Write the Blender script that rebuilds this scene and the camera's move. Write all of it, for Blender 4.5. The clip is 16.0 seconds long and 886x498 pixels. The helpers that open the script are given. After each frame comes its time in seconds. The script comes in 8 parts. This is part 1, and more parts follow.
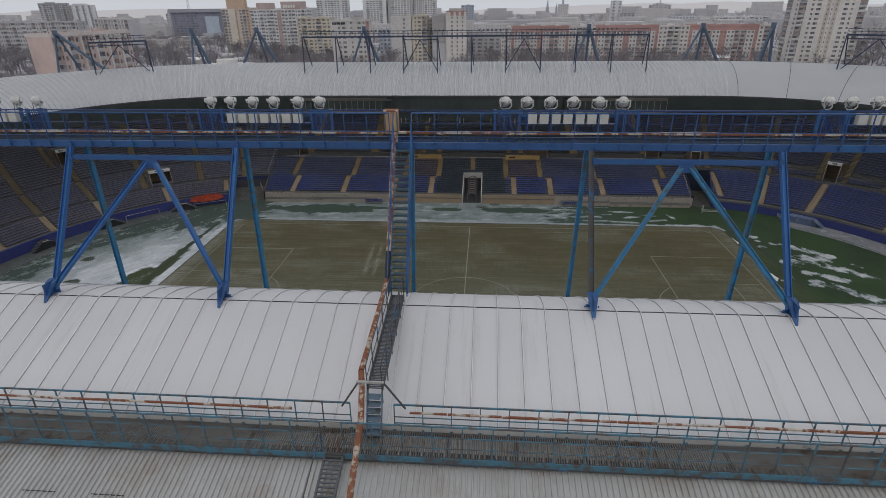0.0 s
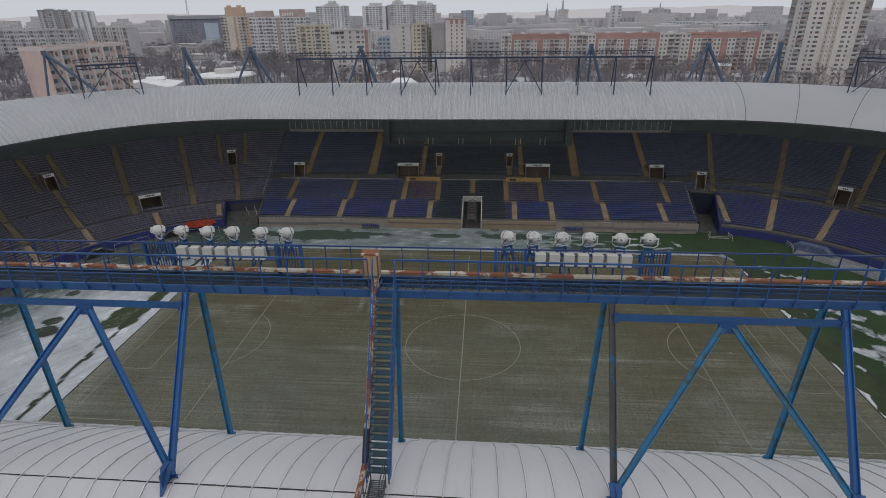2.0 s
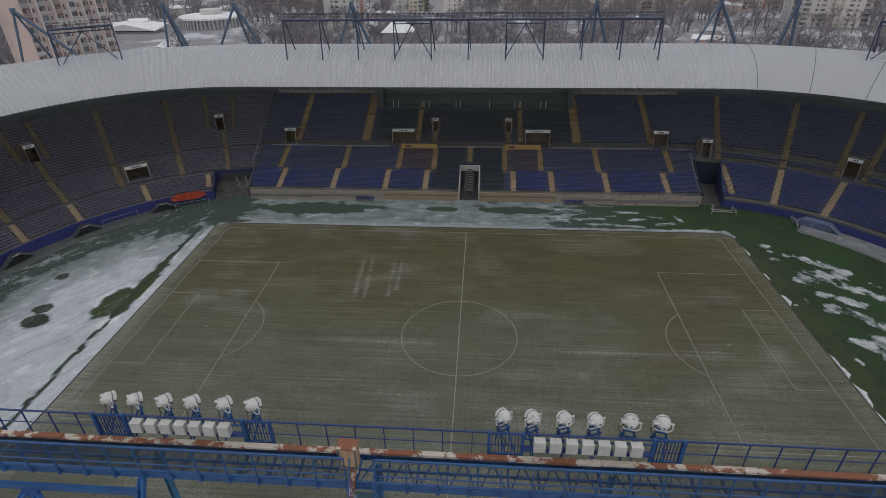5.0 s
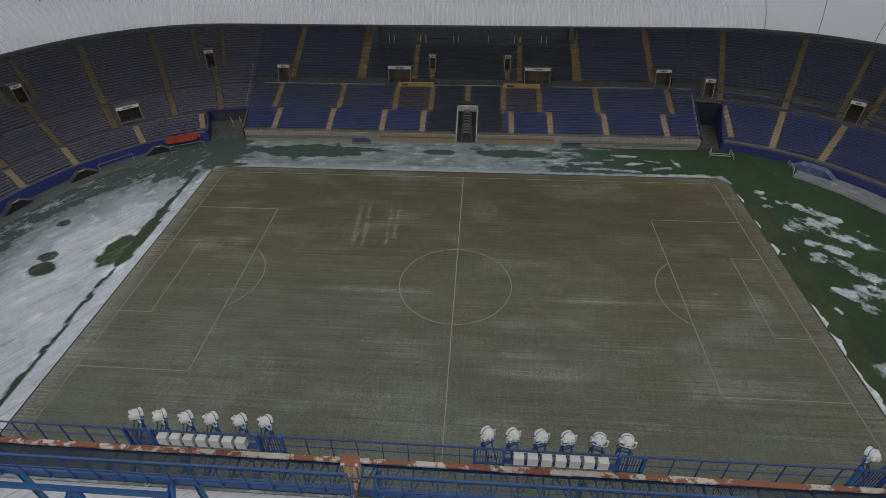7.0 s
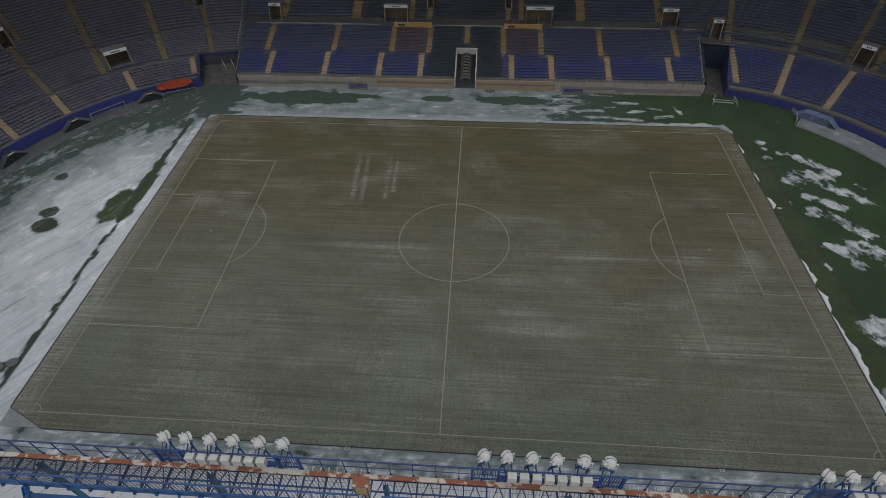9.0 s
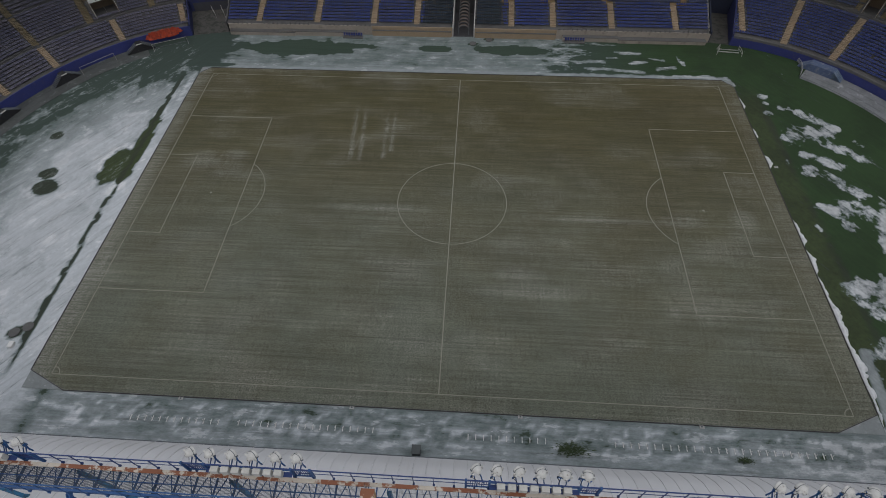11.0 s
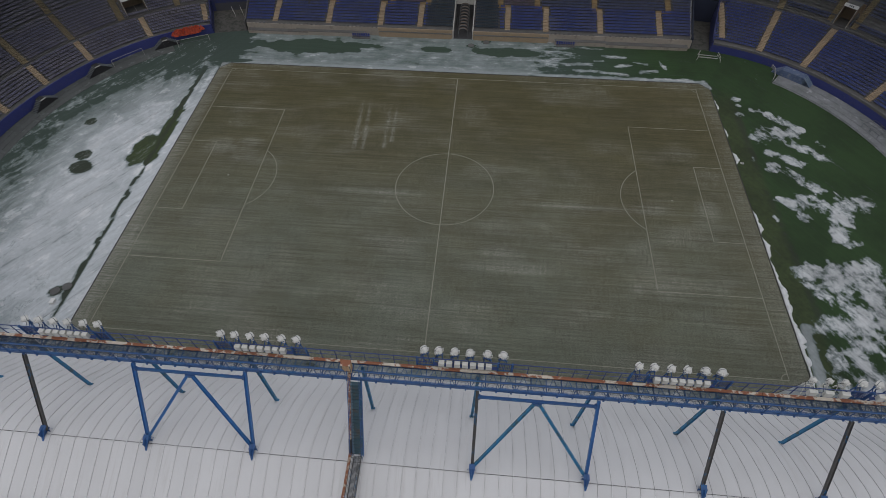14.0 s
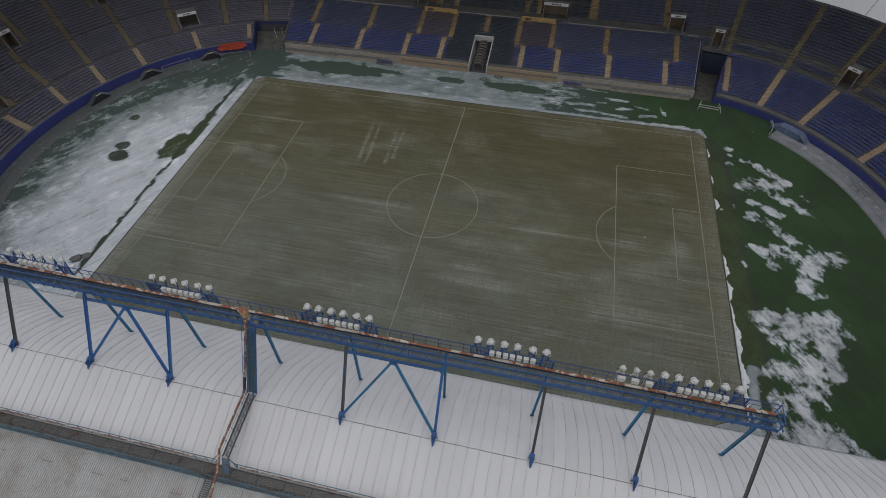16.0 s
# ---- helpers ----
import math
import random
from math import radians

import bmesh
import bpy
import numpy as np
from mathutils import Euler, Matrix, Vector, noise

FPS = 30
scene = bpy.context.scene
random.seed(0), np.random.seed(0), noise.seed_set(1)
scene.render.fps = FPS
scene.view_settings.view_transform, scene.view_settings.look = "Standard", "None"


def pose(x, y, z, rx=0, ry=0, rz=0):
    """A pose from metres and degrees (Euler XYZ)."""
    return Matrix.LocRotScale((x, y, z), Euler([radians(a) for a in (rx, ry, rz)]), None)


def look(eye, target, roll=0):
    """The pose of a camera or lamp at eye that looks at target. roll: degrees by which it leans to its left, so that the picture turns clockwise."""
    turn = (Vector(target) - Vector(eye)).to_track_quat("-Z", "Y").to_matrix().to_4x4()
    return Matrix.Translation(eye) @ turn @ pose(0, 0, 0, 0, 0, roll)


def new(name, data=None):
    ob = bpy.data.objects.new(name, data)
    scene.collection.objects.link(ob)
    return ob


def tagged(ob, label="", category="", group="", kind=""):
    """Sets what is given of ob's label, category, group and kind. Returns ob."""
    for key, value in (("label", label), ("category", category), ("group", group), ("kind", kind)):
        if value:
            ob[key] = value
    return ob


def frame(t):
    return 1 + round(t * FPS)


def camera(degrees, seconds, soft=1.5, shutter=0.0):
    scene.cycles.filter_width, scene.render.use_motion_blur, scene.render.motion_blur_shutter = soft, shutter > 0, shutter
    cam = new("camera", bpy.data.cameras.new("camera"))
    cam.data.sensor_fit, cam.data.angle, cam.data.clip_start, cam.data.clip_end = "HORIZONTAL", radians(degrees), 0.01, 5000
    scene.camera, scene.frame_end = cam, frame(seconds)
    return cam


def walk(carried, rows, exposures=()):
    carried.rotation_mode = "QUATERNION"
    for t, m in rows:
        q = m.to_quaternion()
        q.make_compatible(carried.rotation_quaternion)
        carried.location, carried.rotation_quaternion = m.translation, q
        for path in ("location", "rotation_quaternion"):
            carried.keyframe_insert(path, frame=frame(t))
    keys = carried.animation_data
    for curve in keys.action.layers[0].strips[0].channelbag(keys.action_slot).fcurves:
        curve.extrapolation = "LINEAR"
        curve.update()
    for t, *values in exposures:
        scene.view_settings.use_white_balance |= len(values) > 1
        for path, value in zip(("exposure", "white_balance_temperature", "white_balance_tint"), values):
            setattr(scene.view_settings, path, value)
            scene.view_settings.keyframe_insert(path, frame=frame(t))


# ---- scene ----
cam = camera(78.8, 16.0, 0.5)
PATH = [
    (0, (3.004, -78.777, 45.491), (2.857, -76.96, 44.668), -0.7),
    (0.5, (3.009, -77.574, 46.374), (2.863, -75.755, 45.555), -0.7),
    (1, (3.017, -76.073, 47.371), (2.869, -74.252, 46.558), -0.9),
    (1.5, (3.003, -74.582, 48.297), (2.854, -72.761, 47.483), -0.9),
    (2, (2.954, -72.841, 49.25), (2.806, -71.02, 48.437), -0.8),
    (2.5, (2.893, -71.26, 50.154), (2.747, -69.439, 49.341), -0.7),
    (3, (2.961, -70.008, 51.198), (2.813, -68.192, 50.372), -0.8),
    (3.5, (2.966, -68.98, 52.149), (2.819, -67.176, 51.297), -0.8),
    (4, (2.942, -68.046, 53.1), (2.799, -66.265, 52.202), -0.9),
    (6.5, (3.142, -66.311, 58.083), (3.017, -64.701, 56.902), -0.8),
    (7, (3.206, -65.999, 59.079), (3.084, -64.429, 57.845), -0.8),
    (7.5, (3.133, -65.592, 60.059), (3.015, -64.062, 58.776), -0.8),
    (8, (3.041, -65.089, 61.056), (2.928, -63.601, 59.724), -0.8),
    (8.5, (3.011, -64.584, 62.069), (2.901, -63.139, 60.69), -0.8),
    (9, (3.041, -63.987, 63.0), (2.934, -62.589, 61.575), -0.9),
    (11.5, (3.109, -61.509, 68.079), (3.017, -60.318, 66.475), -1.2),
    (12, (3.44, -62.407, 68.969), (3.35, -61.227, 67.357), -1.2),
    (12.5, (3.893, -63.805, 69.909), (3.808, -62.628, 68.295), -1.0),
    (13, (4.557, -65.671, 70.838), (4.468, -64.486, 69.23), -1.0),
    (13.5, (5.384, -67.82, 71.68), (5.283, -66.618, 70.084), -1.0),
    (14, (6.766, -70.279, 72.565), (6.641, -69.062, 70.983), -0.9),
    (14.5, (8.932, -72.296, 73.394), (8.777, -71.063, 71.827), -0.9),
    (15, (11.934, -73.897, 74.294), (11.748, -72.644, 72.746), -0.7),
    (15.5, (15.408, -74.989, 75.144), (15.178, -73.72, 73.616), -0.7),
    (16, (19.409, -75.631, 75.871), (19.117, -74.351, 74.363), -0.2),
]
walk(cam, [(t, look(eye, target, roll)) for t, eye, target, roll in PATH])

# ---- light ----
world = bpy.data.worlds.new("overcast")
scene.world = world
world.use_nodes = True
wn, wl = world.node_tree.nodes, world.node_tree.links
sky = wn.new("ShaderNodeTexSky")
sky.sky_type, sky.sun_disc = "NISHITA", False
sky.sun_elevation, sky.sun_rotation = radians(56), radians(198)
sky.air_density, sky.dust_density, sky.ozone_density = 1.5, 6.0, 1.0
cloud = wn.new("ShaderNodeMix")
cloud.data_type = "RGBA"
cloud.inputs[0].default_value = 0.86
cloud.inputs[7].default_value = (6.35, 6.6, 7.15, 1)      # the even grey cloud cover over the blue sky
wl.new(sky.outputs[0], cloud.inputs[6])
wl.new(cloud.outputs[2], wn["Background"].inputs[0])
wn["Background"].inputs[1].default_value = 0.104
sun = new("sun", bpy.data.lights.new("sun", "SUN"))
sun.data.energy, sun.data.angle, sun.data.color = 0.33, radians(40), (1, 0.97, 0.93)
sun.matrix_world = look((28, -72, 158), (0, 0, 0))

# ---- materials ----
def ramp_mix(nt, fac, a, b):
    m = nt.nodes.new("ShaderNodeMix")
    m.data_type = "RGBA"
    nt.links.new(fac, m.inputs[0])
    for sock, val in ((m.inputs[6], a), (m.inputs[7], b)):
        if isinstance(val, tuple):
            sock.default_value = (*val[:3], 1)
        else:
            nt.links.new(val, sock)
    return m.outputs[2]


def noise_node(nt, vec, scale, detail=4, rough=0.6, stretch=None):
    if stretch:
        mp = nt.nodes.new("ShaderNodeMapping")
        mp.inputs["Scale"].default_value = stretch
        nt.links.new(vec, mp.inputs[0])
        vec = mp.outputs[0]
    n = nt.nodes.new("ShaderNodeTexNoise")
    n.inputs["Scale"].default_value, n.inputs["Detail"].default_value, n.inputs["Roughness"].default_value = scale, detail, rough
    nt.links.new(vec, n.inputs["Vector"])
    return n.outputs[0]


def steps(nt, fac, lo, hi):
    r = nt.nodes.new("ShaderNodeMapRange")
    r.inputs[1].default_value, r.inputs[2].default_value = lo, hi
    nt.links.new(fac, r.inputs[0])
    return r.outputs[0]


def start(name, rough, metal=0.0):
    m = bpy.data.materials.new(name)
    m.use_nodes = True
    nt = m.node_tree
    bsdf = nt.nodes["Principled BSDF"]
    bsdf.inputs["Roughness"].default_value, bsdf.inputs["Metallic"].default_value = rough, metal
    pos = nt.nodes.new("ShaderNodeNewGeometry").outputs["Position"]
    return m, nt, bsdf, pos


def relief(nt, bsdf, height, strength=0.3, dist=0.02):
    b = nt.nodes.new("ShaderNodeBump")
    b.inputs["Strength"].default_value, b.inputs["Distance"].default_value = strength, dist
    nt.links.new(height, b.inputs["Height"])
    nt.links.new(b.outputs[0], bsdf.inputs["Normal"])


def surface(name, base, dark=None, rough=0.75, big=0.3, fine=6.0, metal=0.0, stain=None, stain_lo=0.58, stain_hi=0.72,
            stain_scale=1.5, bump=0.25, stretch=None, random_amount=0.0):
    """A base colour broken up at two scales, with stains of a second colour over it."""
    m, nt, bsdf, pos = start(name, rough, metal)
    dark = dark or tuple(c * 0.72 for c in base)
    n1 = noise_node(nt, pos, big, 5, 0.6, stretch)
    n2 = noise_node(nt, pos, fine, 5, 0.7, stretch)
    col = ramp_mix(nt, steps(nt, n1, 0.3, 0.7), dark, base)
    light = tuple(min(1, c * 1.18) for c in base)
    mx = nt.nodes.new("ShaderNodeMath")
    mx.operation = "MULTIPLY"
    mx.inputs[1].default_value = 0.5
    nt.links.new(steps(nt, n2, 0.35, 0.75), mx.inputs[0])
    col = ramp_mix(nt, mx.outputs[0], col, light)
    if stain:
        n3 = noise_node(nt, pos, stain_scale, 7, 0.7)
        col = ramp_mix(nt, steps(nt, n3, stain_lo, stain_hi), col, stain)
    if random_amount:
        info = nt.nodes.new("ShaderNodeObjectInfo")
        hsv = nt.nodes.new("ShaderNodeHueSaturation")
        nt.links.new(col, hsv.inputs["Color"])
        r = nt.nodes.new("ShaderNodeMapRange")
        r.inputs[3].default_value, r.inputs[4].default_value = 1 - random_amount, 1 + random_amount
        nt.links.new(info.outputs["Random"], r.inputs[0])
        nt.links.new(r.outputs[0], hsv.inputs["Value"])
        col = hsv.outputs[0]
    nt.links.new(col, bsdf.inputs["Base Color"])
    if bump:
        relief(nt, bsdf, n2, bump, 0.01)
    return m


LEGBLUE = surface("bright_blue_paint", (0.027, 0.12, 0.33), rough=0.5, big=0.6, fine=9, stain=(0.012, 0.14, 0.30), stain_lo=0.52, stain_hi=0.7, stain_scale=0.5)
BLUE = surface("blue_paint", (0.021, 0.078, 0.22), rough=0.5, big=0.6, fine=9, stain=(0.012, 0.10, 0.25), stain_lo=0.52, stain_hi=0.7, stain_scale=0.5)
FARNAVY = surface("dull_navy_paint", (0.035, 0.05, 0.095), rough=0.6, big=0.6, fine=6)
NAVY = surface("navy_paint", (0.02, 0.045, 0.16), rough=0.5, big=0.6, fine=9, stain=(0.05, 0.04, 0.04), stain_lo=0.6, stain_hi=0.75)
TEAL = surface("teal_paint", (0.028, 0.175, 0.335), rough=0.6, big=0.8, fine=8, stain=(0.06, 0.09, 0.10), stain_lo=0.5, stain_hi=0.62, stain_scale=2.2)
WORN = surface("worn_dark_paint", (0.075, 0.072, 0.07), rough=0.7, big=1.2, fine=8, stain=(0.025, 0.12, 0.25), stain_lo=0.56, stain_hi=0.62, stain_scale=1.6)
CATWALK = surface("faded_teal_paint", (0.06, 0.175, 0.245), rough=0.7, big=0.8, fine=8, stain=(0.08, 0.072, 0.068), stain_lo=0.46, stain_hi=0.58, stain_scale=2.6)
FADEDBLUE = surface("faded_blue_grey_paint", (0.13, 0.19, 0.25), rough=0.7, big=0.8, fine=8, stain=(0.09, 0.09, 0.09), stain_lo=0.55, stain_hi=0.66, stain_scale=2)
STEEL = surface("weathered_steel", (0.10, 0.11, 0.12), rough=0.6, big=1.0, fine=12, stain=(0.12, 0.06, 0.035), stain_lo=0.6, stain_hi=0.75)
RUST = surface("rusty_cream_steel", (0.52, 0.465, 0.39), rough=0.85, big=1.0, fine=10, stain=(0.22, 0.085, 0.045), stain_lo=0.46, stain_hi=0.50, stain_scale=1.2)
RUSTY = surface("flaking_rusty_paint", (0.44, 0.38, 0.31), rough=0.85, big=1.0, fine=10, stain=(0.20, 0.075, 0.038), stain_lo=0.44, stain_hi=0.50, stain_scale=3.4)
STREAKED = surface("rust_streaked_enamel", (0.45, 0.34, 0.20), dark=(0.27, 0.115, 0.05), rough=0.7, big=1.6, fine=9, stretch=(4, 4, 0.35))
SURROUND = surface("weathered_white_paint", (0.40, 0.39, 0.37), rough=0.7, big=0.8, fine=8, stain=(0.22, 0.21, 0.2), stain_lo=0.55, stain_hi=0.7)
SOFFIT = surface("pale_soffit", (0.48, 0.485, 0.485), rough=0.8, big=0.2, fine=2)
BLACK = surface("black_sleeve", (0.02, 0.02, 0.022), rough=0.6, big=2, fine=9)
GRATE = surface("grating_steel", (0.07, 0.09, 0.115), rough=0.6, big=1.0, fine=14, stain=(0.03, 0.07, 0.16), stain_lo=0.5, stain_hi=0.65)
CREAM = surface("cream_enamel", (0.54, 0.53, 0.49), rough=0.45, big=1.5, fine=14, stain=(0.36, 0.32, 0.26), stain_lo=0.62, stain_hi=0.78, stain_scale=3.0)
LAMPWHITE = surface("lamp_white", (0.54, 0.535, 0.51), dark=(0.38, 0.37, 0.35), rough=0.5, big=3.5, fine=16, stain=(0.24, 0.22, 0.19), stain_lo=0.58, stain_hi=0.68, stain_scale=6.0)
CONCRETE = surface("grey_concrete", (0.12, 0.118, 0.116), rough=0.9, big=0.15, fine=2.5, stain=(0.085, 0.08, 0.078), stain_lo=0.5, stain_hi=0.7, stain_scale=0.4)
PALE = surface("pale_concrete", (0.31, 0.275, 0.235), rough=0.9, big=0.2, fine=3, stain=(0.17, 0.15, 0.13), stain_lo=0.55, stain_hi=0.7, stain_scale=0.6)
DARKWALL = surface("dark_wall", (0.06, 0.06, 0.065), rough=0.9, big=0.2, fine=2)
GOLDDULL = surface("worn_brown_paint", (0.19, 0.148, 0.085), rough=0.85, big=0.4, fine=5, stain=(0.12, 0.10, 0.07), stain_lo=0.5, stain_hi=0.7, stain_scale=0.8)
GOLD = surface("gold_paint", (0.235, 0.165, 0.082), rough=0.8, big=0.4, fine=5, stain=(0.17, 0.125, 0.075), stain_lo=0.5, stain_hi=0.7, stain_scale=0.8)


def seat_plastic(name, base, faded, spread):
    """Moulded seats: each one a little lighter, darker or more faded than the next."""
    m, nt, bsdf, pos = start(name, 0.42)
    isle = nt.nodes.new("ShaderNodeNewGeometry").outputs["Random Per Island"]
    col = ramp_mix(nt, steps(nt, noise_node(nt, pos, 0.2, 4, 0.6), 0.42, 0.68), base, faded)
    hsv = nt.nodes.new("ShaderNodeHueSaturation")
    r = nt.nodes.new("ShaderNodeMapRange")
    r.inputs[3].default_value, r.inputs[4].default_value = 1 - spread, 1 + spread
    nt.links.new(isle, r.inputs[0])
    nt.links.new(r.outputs[0], hsv.inputs["Value"])
    nt.links.new(col, hsv.inputs["Color"])
    nt.links.new(hsv.outputs[0], bsdf.inputs["Base Color"])
    return m


SEATFRONT = seat_plastic("bright_blue_plastic", (0.030, 0.048, 0.175), (0.05, 0.062, 0.15), 0.16)
SEATBLUE = seat_plastic("blue_plastic", (0.043, 0.056, 0.122), (0.064, 0.072, 0.118), 0.16)
SEATDULL = seat_plastic("faded_blue_plastic", (0.092, 0.090, 0.136), (0.128, 0.118, 0.146), 0.2)
SEATDARK = seat_plastic("dark_teal_plastic", (0.016, 0.028, 0.05), (0.02, 0.035, 0.048), 0.15)
STEPS = surface("dark_terrace_concrete", (0.100, 0.097, 0.096), rough=0.9, big=0.15, fine=2.5, stain=(0.065, 0.062, 0.060), stain_lo=0.5, stain_hi=0.7, stain_scale=0.4)
MUDDY = surface("wet_muddy_concrete", (0.075, 0.072, 0.066), rough=0.8, big=0.4, fine=3, stain=(0.032, 0.034, 0.030), stain_lo=0.48, stain_hi=0.6, stain_scale=0.9)
# near-black navy: the deep shade inside the ramp painted onto its walls
NIGHT = surface("shaded_navy_wall", (0.016, 0.022, 0.045), rough=0.8, big=0.3, fine=3)
# the blue wall paint darkened, with the shade of gate and ramp in it
SHADEBLUE = surface("shaded_blue_wall_paint", (0.02, 0.027, 0.105), rough=0.7, big=0.3, fine=3, stain=(0.03, 0.03, 0.05), stain_lo=0.5, stain_hi=0.66)
SEATBROWN = seat_plastic("brown_plastic", (0.085, 0.06, 0.066), (0.05, 0.05, 0.11), 0.25)
BRIGHTGOLD = surface("gold_wall_paint", (0.46, 0.30, 0.11), rough=0.7, big=0.4, fine=5, stain=(0.33, 0.22, 0.10), stain_lo=0.5, stain_hi=0.7, stain_scale=0.8)
BANNER = surface("blue_wall_paint", (0.032, 0.042, 0.175), rough=0.6, big=0.3, fine=3, stain=(0.055, 0.058, 0.13), stain_lo=0.55, stain_hi=0.7)
WHITE = surface("white_paint", (0.72, 0.71, 0.69), rough=0.6, big=0.8, fine=8, stain=(0.5, 0.48, 0.45), stain_lo=0.6, stain_hi=0.75)
SIGNINK = surface("dark_ink", (0.05, 0.05, 0.06), rough=0.7, bump=0)
ORANGE = surface("orange_red_cloth", (0.50, 0.07, 0.028), dark=(0.16, 0.03, 0.02), rough=0.7, big=1.6, fine=7)
PASSAGE = surface("brown_passage_wall", (0.17, 0.125, 0.085), rough=0.9, big=0.4, fine=3)
TAN = surface("tan_painted_concrete", (0.31, 0.235, 0.155), rough=0.85, big=0.4, fine=5, stain=(0.25, 0.20, 0.15), stain_lo=0.5, stain_hi=0.7, stain_scale=0.8)
MAST = surface("weathered_blue_grey_paint", (0.075, 0.115, 0.18), rough=0.6, big=0.4, fine=4, stain=(0.09, 0.11, 0.14), stain_lo=0.5, stain_hi=0.66)
GLASS = surface("dark_glass", (0.13, 0.15, 0.145), rough=0.25, big=0.3, fine=1, bump=0)
LENS = surface("lamp_glass", (0.25, 0.27, 0.28), rough=0.08, big=2, fine=6, bump=0)
JOINT = surface("dark_sealant", (0.06, 0.055, 0.055), rough=0.9, big=2, fine=8)
LINE = surface("white_line", (0.255, 0.248, 0.198), rough=0.9, big=0.4, fine=7, stain=(0.19, 0.185, 0.14), stain_lo=0.5, stain_hi=0.72, stain_scale=1.2, bump=0)


def roof_material(name, base, dirt, streak):
    """Pale roof sheet with rain streaks that run down the slope and a slight change from panel to panel."""
    m, nt, bsdf, pos = start(name, 0.55)
    n1 = noise_node(nt, pos, 0.12, 4, 0.55)
    n2 = noise_node(nt, pos, 1.0, 5, 0.7, streak)
    n3 = noise_node(nt, pos, 14.0, 4, 0.7)
    col = ramp_mix(nt, steps(nt, n1, 0.35, 0.7), tuple(c * 0.93 for c in base), base)
    col = ramp_mix(nt, steps(nt, n2, 0.56, 0.85), col, dirt)
    mx = nt.nodes.new("ShaderNodeMath")
    mx.operation = "MULTIPLY"
    mx.inputs[1].default_value = 0.25
    nt.links.new(steps(nt, n3, 0.45, 0.8), mx.inputs[0])
    col = ramp_mix(nt, mx.outputs[0], col, tuple(c * 0.8 for c in base))
    info = nt.nodes.new("ShaderNodeObjectInfo")
    hsv = nt.nodes.new("ShaderNodeHueSaturation")
    r = nt.nodes.new("ShaderNodeMapRange")
    r.inputs[3].default_value, r.inputs[4].default_value = 0.97, 1.03
    nt.links.new(info.outputs["Random"], r.inputs[0])
    nt.links.new(r.outputs[0], hsv.inputs["Value"])
    nt.links.new(col, hsv.inputs["Color"])
    nt.links.new(hsv.outputs[0], bsdf.inputs["Base Color"])
    relief(nt, bsdf, n3, 0.1, 0.01)
    return m


ROOF = roof_material("white_roof_sheet", (0.575, 0.568, 0.572), (0.43, 0.41, 0.40), (2.2, 0.12, 0.12))


def lets_light_through(m, share, tint):
    """A thin translucent sheet: part of the daylight that falls on it comes out below."""
    nt = m.node_tree
    out = [n for n in nt.nodes if n.type == "OUTPUT_MATERIAL"][0]
    bsdf = [n for n in nt.nodes if n.type == "BSDF_PRINCIPLED"][0]
    mix, thin = nt.nodes.new("ShaderNodeMixShader"), nt.nodes.new("ShaderNodeBsdfTranslucent")
    thin.inputs["Color"].default_value = (*tint, 1)
    mix.inputs[0].default_value = share
    nt.links.new(bsdf.outputs[0], mix.inputs[1])
    nt.links.new(thin.outputs[0], mix.inputs[2])
    nt.links.new(mix.outputs[0], out.inputs["Surface"])
    return m


# translucency added to roof and soffit to brighten the seats below
ROOFFAR = lets_light_through(roof_material("grey_white_roof_sheet", (0.81, 0.815, 0.835), (0.64, 0.64, 0.64), (0.8, 0.1, 0.1)), 0.56, (0.93, 0.93, 0.93))
lets_light_through(SOFFIT, 0.9, (0.88, 0.90, 0.90))
CORRUGATED = surface("corrugated_grey", (0.41, 0.415, 0.41), dark=(0.31, 0.295, 0.275), rough=0.55, big=0.3, fine=5, stain=(0.29, 0.255, 0.215), stain_lo=0.5, stain_hi=0.72, stain_scale=0.5, stretch=(1.6, 0.3, 1))


def value_node(nt, op, a, b, c=None):
    n = nt.nodes.new("ShaderNodeMath")
    n.operation = op
    for k, s in enumerate((a, b, c)):
        if s is None:
            continue
        if isinstance(s, (int, float)):
            n.inputs[k].default_value = s
        else:
            nt.links.new(s, n.inputs[k])
    return n.outputs[0]


def tone(nt, col, fac, lo, hi):
    """Multiplies a colour by a grey that runs from lo to hi."""
    m = nt.nodes.new("ShaderNodeMix")
    m.data_type, m.blend_type = "RGBA", "MULTIPLY"
    m.inputs[0].default_value = 1.0
    nt.links.new(col, m.inputs[6])
    nt.links.new(ramp_mix(nt, fac, (lo, lo, lo), (hi, hi, hi)), m.inputs[7])
    return m.outputs[2]


def attribute(nt, name):
    a = nt.nodes.new("ShaderNodeAttribute")
    a.attribute_name = name
    return a.outputs["Fac"]


